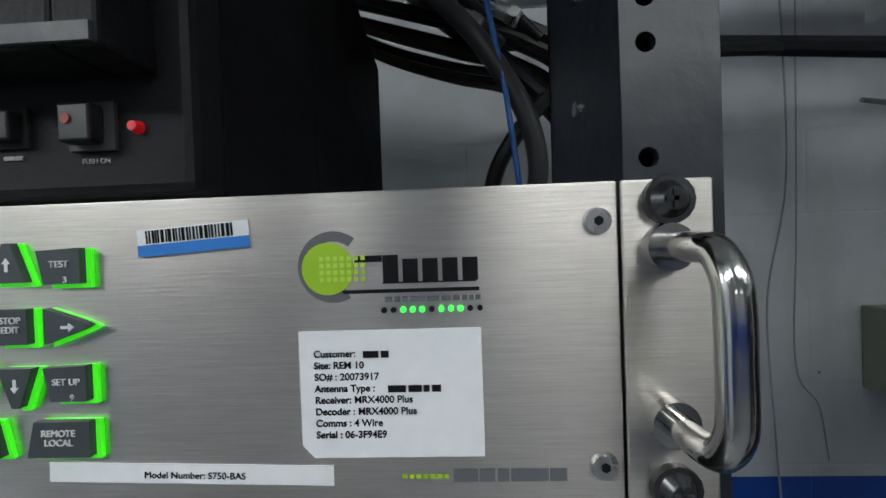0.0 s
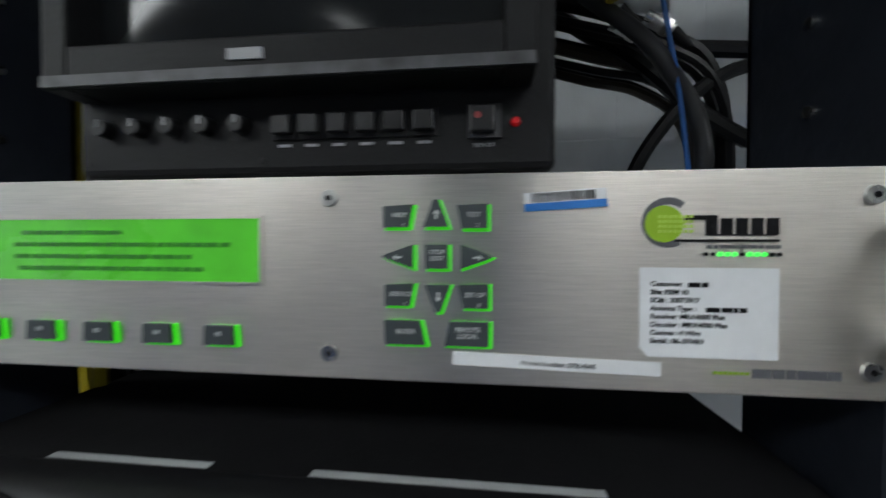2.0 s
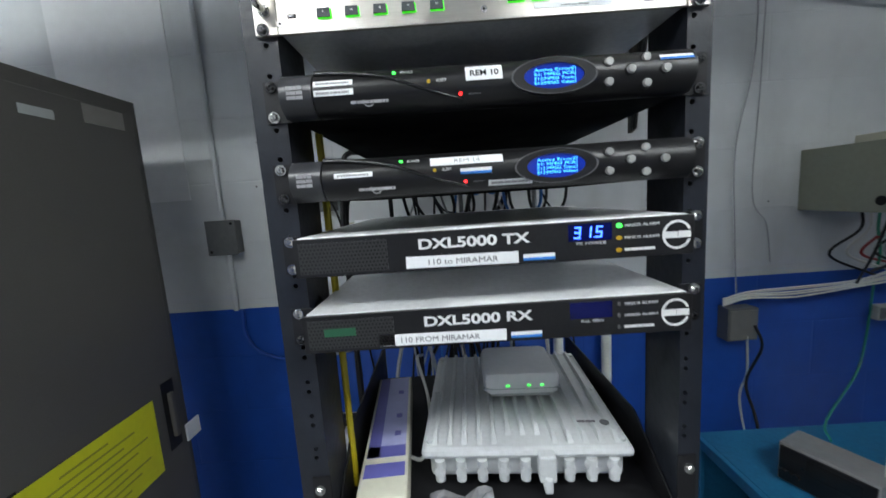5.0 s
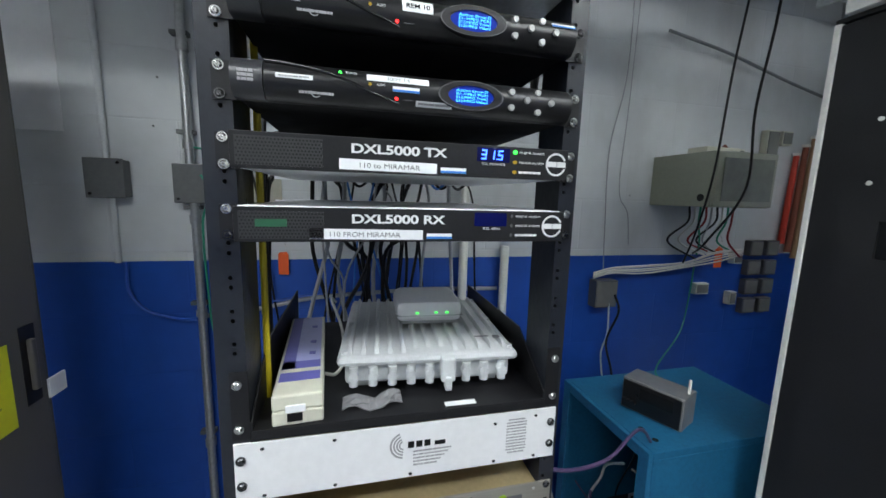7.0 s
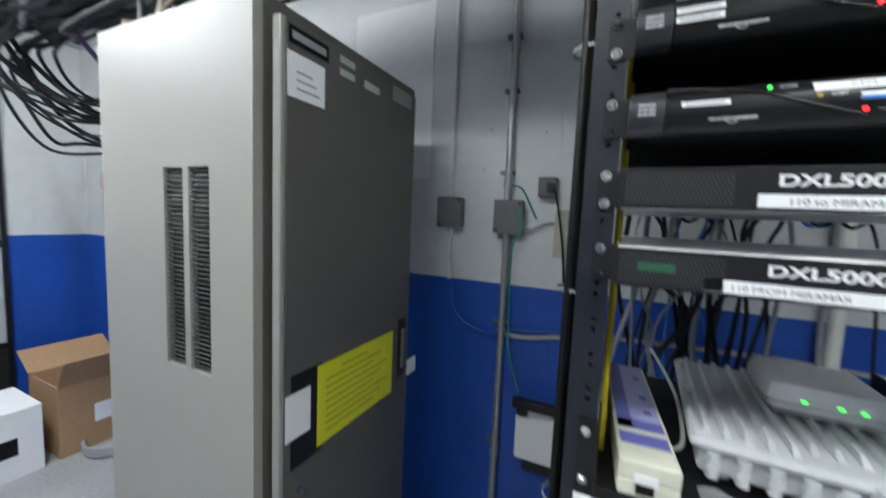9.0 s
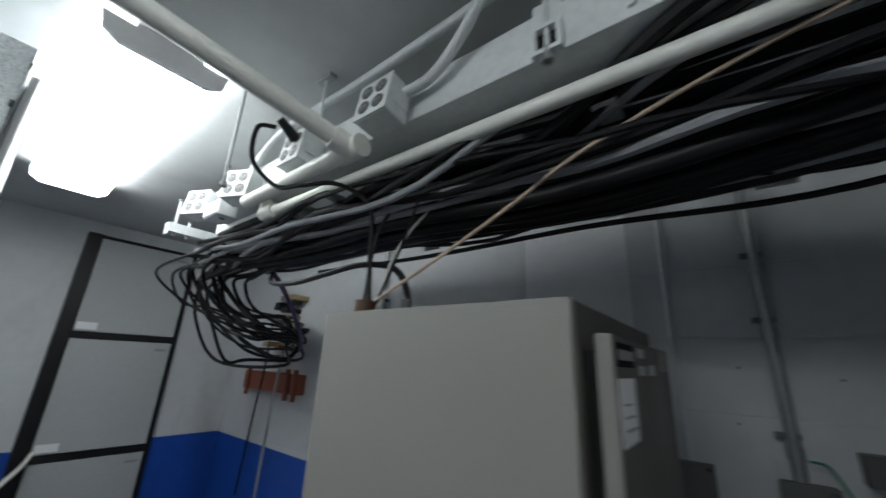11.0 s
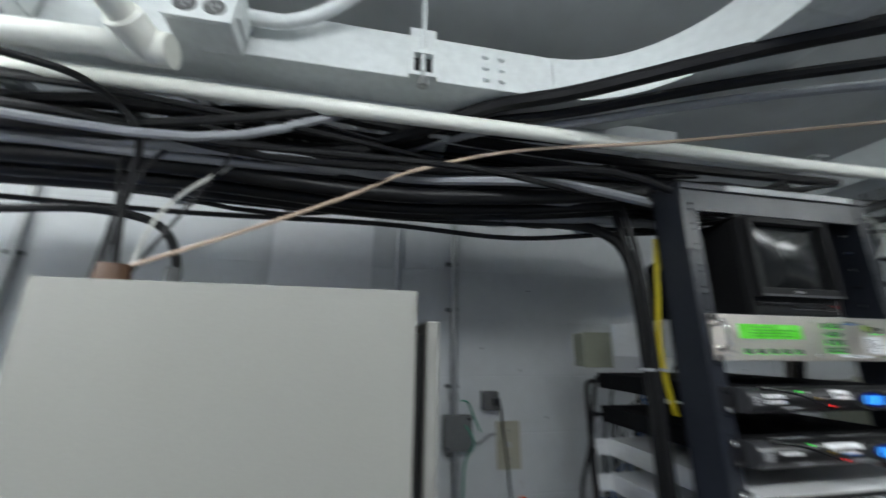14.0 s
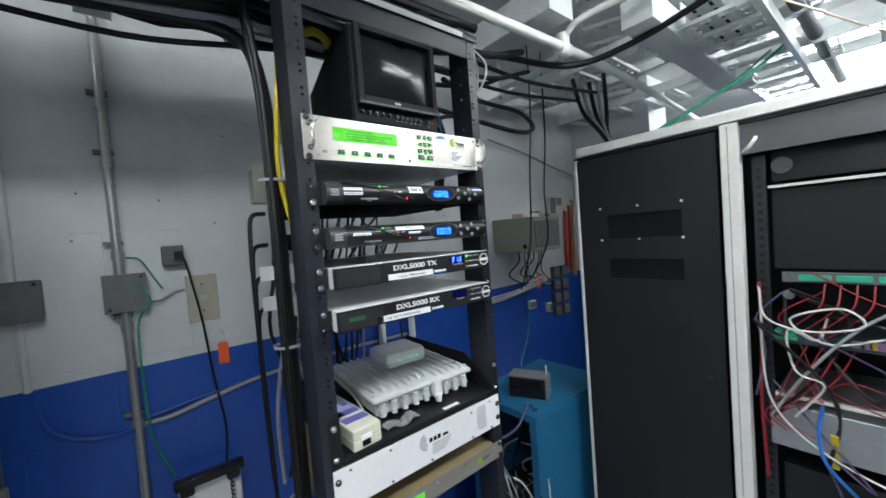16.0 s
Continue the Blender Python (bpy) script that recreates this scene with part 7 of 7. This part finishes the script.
run("thick_cable", [(0.198, 0.21, 1.775), (0.213, 0.19, 1.825), (0.265, 0.20, 1.882), (0.340, 0.22, 1.912), (0.50, 0.25, 1.925)], 0.0065, CABLE, "thick dark cable behind the rack's post", "cable", "thick cables", 8)
rng = random.Random(29)
for k in range(10):
    dy, dz = rng.uniform(-0.03, 0.05), rng.uniform(-0.030, 0.034)
    run("bundle_cable", [(0.02, 0.29 + dy, 2.025 + 0.4 * dz), (0.105, 0.25 + dy, 1.978 + dz), (0.175, 0.22 + dy, 1.940 + dz), (0.230, 0.215 + dy, 1.918 + 0.8 * dz), (0.275, 0.22 + dy, 1.885 + 0.9 * dz), (0.300, 0.24 + dy, 1.80 + dz), (0.300 + 0.4 * dy, 0.27 + dy, 1.60)], rng.choice((0.004, 0.005, 0.0065)), BROWNCABLE if k % 4 == 0 else CABLE, "dark cable in the bundle behind the monitor", "cable", "monitor bundle", 7, 6)
for x, y, z in ((0.172, 0.17, 1.945), (0.186, 0.165, 1.918), (0.215, 0.172, 1.925), (0.150, 0.18, 1.968)):
    cn = thing("cable_connector", "small nickel plug in the bundle behind the monitor", "connector", "bundle connectors", (x, y, z))
    part("shell", cyl(bmesh.new(), (-0.012, 0, 0.007), (0.010, 0, -0.006), 0.0058, 14), SCREW, cn, "", True)
    part("nut", cyl(bmesh.new(), (0.002, 0, -0.0012), (0.008, 0, -0.0048), 0.0075, 6), SCREW, cn, "knurled nickel nut")
    part("boot", cyl(bmesh.new(), (0.010, 0, -0.006), (0.026, 0.004, -0.018), 0.005, 10, 0.0035), CABLE, cn, "black rubber boot", True)
for k, (x, z) in enumerate(((-0.30, 1.62), (-0.25, 1.929), (-0.643, 1.72), (-0.663, 1.58), (0.62, 1.45), (0.75, 1.62), (0.66, 1.30), (1.02, 1.42), (-0.20, 1.45), (-0.45, 1.70))):
    ah = thing("anchor_hole", "small old anchor hole in the wall paint", "anchor hole", "anchor holes", (x, YW, z))
    part("rim", cyl(bmesh.new(), (0, -0.0004, 0), (0, -0.0008, 0), 0.0045, 10), PANELGREY, ah, "", True)
    part("plug", cyl(bmesh.new(), (0, -0.0008, 0), (0, -0.0012, 0), 0.0025, 8), DARK, ah, "", True)

# cables in the tray
rng = random.Random(17)
for k in range(29):
    y = -0.005 + 0.285 * rng.random()
    z = 2.034 + 0.055 * rng.random()
    r = rng.choice((0.005, 0.006, 0.008, 0.011))
    pts = []
    end = (rng.uniform(-1.4, -0.8), rng.uniform(-0.7, -0.2), rng.uniform(0.1, 0.6), rng.uniform(-0.3, 0.5))[k % 4]
    x = -2.28 + rng.uniform(-0.02, 0.05)
    while x < end:
        pts.append((x, min(0.30, max(-0.01, y + rng.uniform(-0.08, 0.08))), z + rng.uniform(-0.024, 0.024)))
        x += rng.uniform(0.28, 0.45)
    pts.append((pts[-1][0] + 0.25, pts[-1][1] + 0.02, 2.128))
    run("tray_cable", pts, r, CABLE if k % 7 else GCABLE, "black cable lying in the overhead tray", "cable", "tray cables", 8, 4)
for k in range(13):
    y = 0.05 + 0.25 * rng.random()
    z, end = 2.120 + 0.03 * rng.random(), rng.uniform(-0.25, 0.45)
    pts = [(-2.2 + (end + 2.2) * i / 5, min(0.31, max(0.04, y + rng.uniform(-0.05, 0.05))), z + rng.uniform(-0.01, 0.012)) for i in range(6)]
    run("tray_cable", pts, rng.choice((0.008, 0.011, 0.013)), CABLE, "black cable lying in the overhead tray", "cable", "tray cables", 8, 3)
# drooping loops at the tray's west end
for k in range(19):
    y = -0.02 + 0.28 * rng.random()
    drop = rng.uniform(0.02, 0.30)
    out = rng.uniform(0.05, 0.52)
    w = lambda s=0.05: rng.uniform(-s, s)
    pts = [(-2.096, y, 2.066 + w(0.02)), (-2.262, y + w(0.02), 2.048 + w(0.03)), (-2.38 - out * 0.7, y + 0.02 + w(), 2.020 + w(0.03)), (-2.36 - out, y + 0.12 + w(), 1.956 - drop * 0.4 + w(0.03)), (-2.34 - out * 0.8 + w(0.1), y + 0.25 + w(), 1.947 - drop), (-2.45 + w(0.12), min(y + 0.36, 0.62), 1.911 - drop + w()), (-2.56 + w(0.1), 0.66, 1.883 - drop * 0.5 + w(0.06)), (-2.74 + w(0.08), 0.70, 1.846 + w(0.12))]
    run("drooping_cable", pts, rng.choice((0.006, 0.008, 0.011)), CABLE, "black cable drooping in loops off the tray's end", "cable", "drooping cables", 8, 6)
run("drooping_cable", [(-2.710, 0.70, 1.792), (-2.535, 0.66, 1.72), (-2.340, 0.55, 1.78), (-2.165, 0.35, 1.929), (-2.047, 0.15, 2.066)], 0.010, PCABLE, "dark purple cable sagging from the surge blocks", "cable", "", 8, 6)
run("drooping_cable", [(-2.047, 0.20, 2.002), (-1.804, 0.08, 1.920), (-1.585, 0.03, 1.888), (-1.443, 0.03, 1.897), (-1.326, 0.045, 1.911), (-1.248, 0.08, 1.901), (-1.219, 0.10, 1.846), (-1.219, 0.10, 1.79)], 0.0075, CABLE, "black cable arching into the cabinet top", "cable", "", 8, 8)
sl = thing("cable_sleeve", "short grey cable gland on the cabinet top", "cable gland", at=(-1.219, 0.10, 1.795))
part("sleeve", cyl(bmesh.new(), (0, 0, -0.0005), (0, 0, 0.035), 0.012, 14), BOXGREY, sl, "", True)
for dx, dy, m_ in ((0.012, 0.0, CABLE), (0.05, 0.03, WCABLE), (-0.012, 0.02, CABLE)):
    run("riser_cable", [(-0.9 + dx * 3, 0.12 + dy, 2.084), (-1.22 + dx * 3, 0.07 + dy, 2.066), (-1.28 + dx * 2.5, 0.04 + dy, 2.011), (-1.29 + dx, 0.035 + dy, 1.920), (-1.297 + dx * 0.7, 0.035 + dy * 0.5, 1.792)], 0.0032, m_, "cable dropping from the tray into the grommet", "cable", "riser cables", 8, 6)
run("riser_cable", [(-0.877, 0.05, 2.094), (-1.053, 0.0, 2.094), (-1.111, -0.01, 2.066), (-1.121, 0.01, 2.020), (-1.190, 0.03, 1.911), (-1.253, 0.03, 1.792)], 0.003, CABLE, "cable dropping from the tray into the grommet", "cable", "riser cables", 8, 6)
run("tan_cable", [(-1.263, 0.03, 1.810), (-1.073, 0.035, 1.897), (-0.926, 0.04, 1.970), (-0.799, 0.045, 2.039), (-0.585, 0.03, 2.098), (-0.287, -0.054, 2.107), (0.3, -0.257, 2.130), (0.9, -0.45, 2.158), (2.0, -0.75, 2.176)], 0.0037, TCABLE, "tan cable strung loosely from the cabinet across the ceiling", "cable", "", 8, 8)
for k, (dy, dz, r, m_) in enumerate(((0.0, 0.0, 0.014, CABLE), (0.035, -0.012, 0.010, CABLE), (0.055, -0.02, 0.009, GCABLE))):
    run("crossing_cable", [(-1.219, 0.14 + dy, 2.066), (-0.897, 0.08 + dy, 2.103), (-0.673, -0.01 + dy, 2.158 + dz), (-0.52, -0.085 + dy * 1.4, 2.162 + dz), (-0.22, -0.27 + dy * 2.2, 2.167 + dz), (0.21, -0.48 + dy * 3, 2.167 + dz), (0.9, -0.72 + dy * 3, 2.185 + dz), (2.0, -1.0 + dy * 3, 2.212 + dz)], r, m_, "cable leaving the tray and crossing below the ceiling", "cable", "crossing cables", 8, 8)
for k in range(2):
    y = 0.20 + 0.12 * k
    run("tray_cable", [(-0.5, y, 2.112), (-0.1, y + 0.02, 2.094), (0.3, y - 0.01, 2.107), (0.8, y + 0.03, 2.121), (1.3, y, 2.158)], 0.008, CABLE, "black cable lying in the overhead tray", "cable", "tray cables", 8, 4)
for k, (y, z, r) in enumerate(((0.10, 2.016, 0.017), (0.16, 2.011, 0.014), (0.215, 2.020, 0.018), (0.13, 2.043, 0.015))):
    run("thick_tray_cable", [(-2.194, y, z + 0.03), (-1.755, y + 0.01, z + 0.01), (-1.268, y - 0.02, z), (-0.877, y + 0.015, z - 0.005), (-0.55, y, z + 0.01), (-0.32, y - 0.02, z + 0.03), (-0.15, y + 0.05, z + 0.075), (0.1, y + 0.12, z + 0.095)], r, CABLE, "thick black cable resting in the overhead tray", "cable", "thick tray cables", 10, 6)
# thick black bundle along the tray's far edge, turning down the rack's post
run("trunk_cable", [(-1.560, 0.26, 2.043), (-1.073, 0.30, 2.039), (-0.682, 0.30, 2.034), (-0.45, 0.26, 2.029), (-0.31, 0.20, 1.993), (-0.272, 0.145, 1.883), (-0.264, 0.135, 1.6), (-0.262, 0.13, 1.0), (-0.262, 0.13, 0.05)], 0.014, CABLE, "thick black cable turning down the rack's post", "cable", "", 12, 8)
for k, (dx, dy, r, m_) in enumerate(((-0.014, -0.022, 0.0075, CABLE), (-0.016, 0.0, 0.006, CABLE), (-0.002, 0.026, 0.008, CABLE))):
    run("post_cable", [(-0.30 + dx, 0.16 + dy, 2.158), (-0.272 + dx, 0.135 + dy, 1.929), (-0.262 + dx, 0.13 + dy, 1.7), (-0.262 + dx, 0.13 + dy, 1.2), (-0.262 + dx, 0.13 + dy, 0.05)], r, m_, "cable tied along the rack's post", "cable", "post cables", 10)
for z in (1.66, 1.30, 0.95):
    tie = thing("cable_tie", "pale cable tie round the post cables", "cable tie", "cable ties", (-0.267, 0.13, z))
    part("band", ring(bmesh.new(), 0, 0, 0.030, 0.0285, -0.003, 0.003, seg=24), GCABLE, tie).rotation_euler = (radians(90), 0, 0)
run("far_edge_cable", [(-1.950, 0.34, 2.029), (-1.365, 0.345, 2.016), (-0.877, 0.34, 2.020), (-0.5, 0.33, 2.002), (-0.2, 0.25, 2.011), (0.2, 0.2, 2.029)], 0.007, CABLE, "black cable along the tray's far edge", "cable", "", 8, 6)
# yellow cables at the rack
run("yellow_cable", [(-0.243, 0.11, 1.57), (-0.256, 0.11, 1.64), (-0.259, 0.11, 1.72), (-0.252, 0.10, 1.837), (-0.240, 0.10, 1.947)], 0.0055, YCABLE, "yellow cable bent beside the rack's post", "cable", "yellow cables", 8)
run("yellow_cable", [(-0.232, 0.10, 1.883), (-0.205, 0.11, 1.961), (-0.165, 0.13, 2.007), (-0.11, 0.17, 2.029), (0.0, 0.28, 2.020)], 0.010, YCABLE, "yellow cable arching over the monitor", "cable", "yellow cables", 8)
run("yellow_cable", [(0.105, 0.17, 2.020), (0.130, 0.15, 2.00), (0.150, 0.13, 1.965), (0.168, 0.13, 1.925)], 0.010, YCABLE, "yellow cable hanging beside the monitor", "cable", "yellow cables", 8)
run("yellow_strip", [(-0.214, 0.085, 1.66), (-0.214, 0.085, 1.3), (-0.214, 0.085, 1.0)], 0.005, YCABLE, "yellow cable along the inside of the post", "cable", "yellow cables", 8)

# cables behind the units
for k in range(30):
    x = rng.uniform(-0.19, 0.20)
    z0 = T - rng.choice((3.6, 5.6, 7.6, 9.6)) * U
    y0 = 0.43 if z0 > 1.5 else 0.405
    r = rng.choice((0.003, 0.0045, 0.006))
    sag = rng.uniform(0.1, 0.38)
    m_ = rng.choice((CABLE, CABLE, CABLE, GCABLE, GCABLE, BCABLE if k % 7 == 0 else CABLE))
    x2 = x + rng.uniform(-0.10, 0.10)
    run("rear_lead", [(x, y0, z0), (x, y0 + 0.05, z0 - 0.005), (x + 0.3 * (x2 - x), y0 + 0.10, z0 - sag * 0.5), (x2, y0 + 0.12 + rng.uniform(0, 0.08), z0 - sag), (x2 + rng.uniform(-0.06, 0.06), y0 + 0.12, max(0.9, z0 - sag - 0.25)), (x2 + rng.uniform(-0.06, 0.06), y0 + 0.14, 0.75)], r, m_, "thin lead hanging behind the rack units", "cable", "rear leads", 6, 5)
for k in range(9):
    x = rng.uniform(-0.16, 0.19)
    z = T - rng.choice((2.2, 3.7, 5.7)) * U
    run("rear_loop", [(x, 0.44, z), (x + 0.02, 0.50, z - 0.05), (x + 0.06, 0.52, z - 0.10), (x + 0.10, 0.50, z - 0.05), (x + 0.09, 0.44, z + 0.01)], 0.004, CABLE if k % 4 else BCABLE, "looped lead behind the rack units", "cable", "rear loops", 6, 6)
run("corner_cable", [(0.150, 0.16, 1.945), (0.182, 0.128, 1.893), (0.205, 0.124, 1.858), (0.220, 0.124, 1.828), (0.225, 0.126, 1.796), (0.220, 0.14, 1.772)], 0.0062, mat("dark corrugated jacket", (0.05, 0.05, 0.052), 0.4), "grey corrugated cable curving beside the monitor", "cable", "", 10)

run("blue_cable", [(0.214, 0.12, 1.772), (0.211, 0.12, 1.80), (0.205, 0.12, 1.85), (0.196, 0.12, 1.90), (0.175, 0.12, 2.03)], 0.0018, BCABLE, "thin blue cable rising beside the monitor", "cable", "", 8)
run("side_cable", [(0.20, 0.30, 1.975), (0.45, 0.25, 1.929), (0.70, 0.22, 1.901), (0.83, 0.25, 1.947), (0.80, 0.3, 2.020), (0.55, 0.3, 2.029), (0.3, 0.2, 2.020)], 0.009, CABLE, "black cable sagging in a loop beside the rack", "cable", "", 8, 8)
for k in range(5):
    run("corner_drop", [(1.25 + 0.02 * k, 0.30 - 0.03 * k, 2.249), (1.22 + 0.02 * k, 0.24 - 0.02 * k, 2.066), (1.20 + 0.015 * k, 0.14, 1.929), (1.18 + 0.015 * k, 0.06, 1.801)], 0.010, CABLE if k % 2 == 0 else GCABLE, "cable dropping behind the enclosure's top", "cable", "corner drops", 8)
run("crossing_cable", [(0.25, 0.20, 2.10), (0.468, 0.146, 2.118), (0.766, 0.031, 2.10), (0.876, -0.147, 2.13), (0.86, -0.394, 2.16), (0.80, -0.75, 2.20)], 0.011, CABLE, "thick black cable curving under the pipe beyond the rack", "cable", "crossing cables", 10, 8)
run("green_cable", [(1.15, -0.05, 1.828), (1.30, -0.20, 1.956), (1.5, -0.35, 2.084), (1.6, -0.45, 2.194)], 0.007, GRCABLE, "green ground cable rising to the tray", "cable", "", 8)
run("green_cable", [(1.12, -0.02, 1.828), (1.28, -0.16, 1.938), (1.48, -0.30, 2.066), (1.58, -0.40, 2.176)], 0.004, GRCABLE, "green ground cable rising to the tray", "cable", "", 8)
# rear of the units, seen past the post: plugs and power leads
for k in range(4):
    z = T - (3.5 + 2 * k) * U
    run("side_lead", [(-0.225, 0.41, z), (-0.262, 0.40, z - 0.01), (-0.272, 0.39, z - 0.08), (-0.275, 0.38, z - 0.25), (-0.268, 0.38, 0.8)], 0.006, CABLE, "black power lead hanging at the rack's rear side", "cable", "side leads", 8)
ad = thing("power_strip", "khaki outlet box at the rack's rear", "socket box", at=(-0.20, 0.47, 1.70))
part("case", boxes((-0.04, 0.05, -0.03, 0.03, -0.05, 0.05), bevel=0.004), KHAKI, ad)
part("cover", boxes((-0.042, 0.052, -0.035, -0.031, -0.052, 0.052), bevel=0.001), KHAKI, ad)
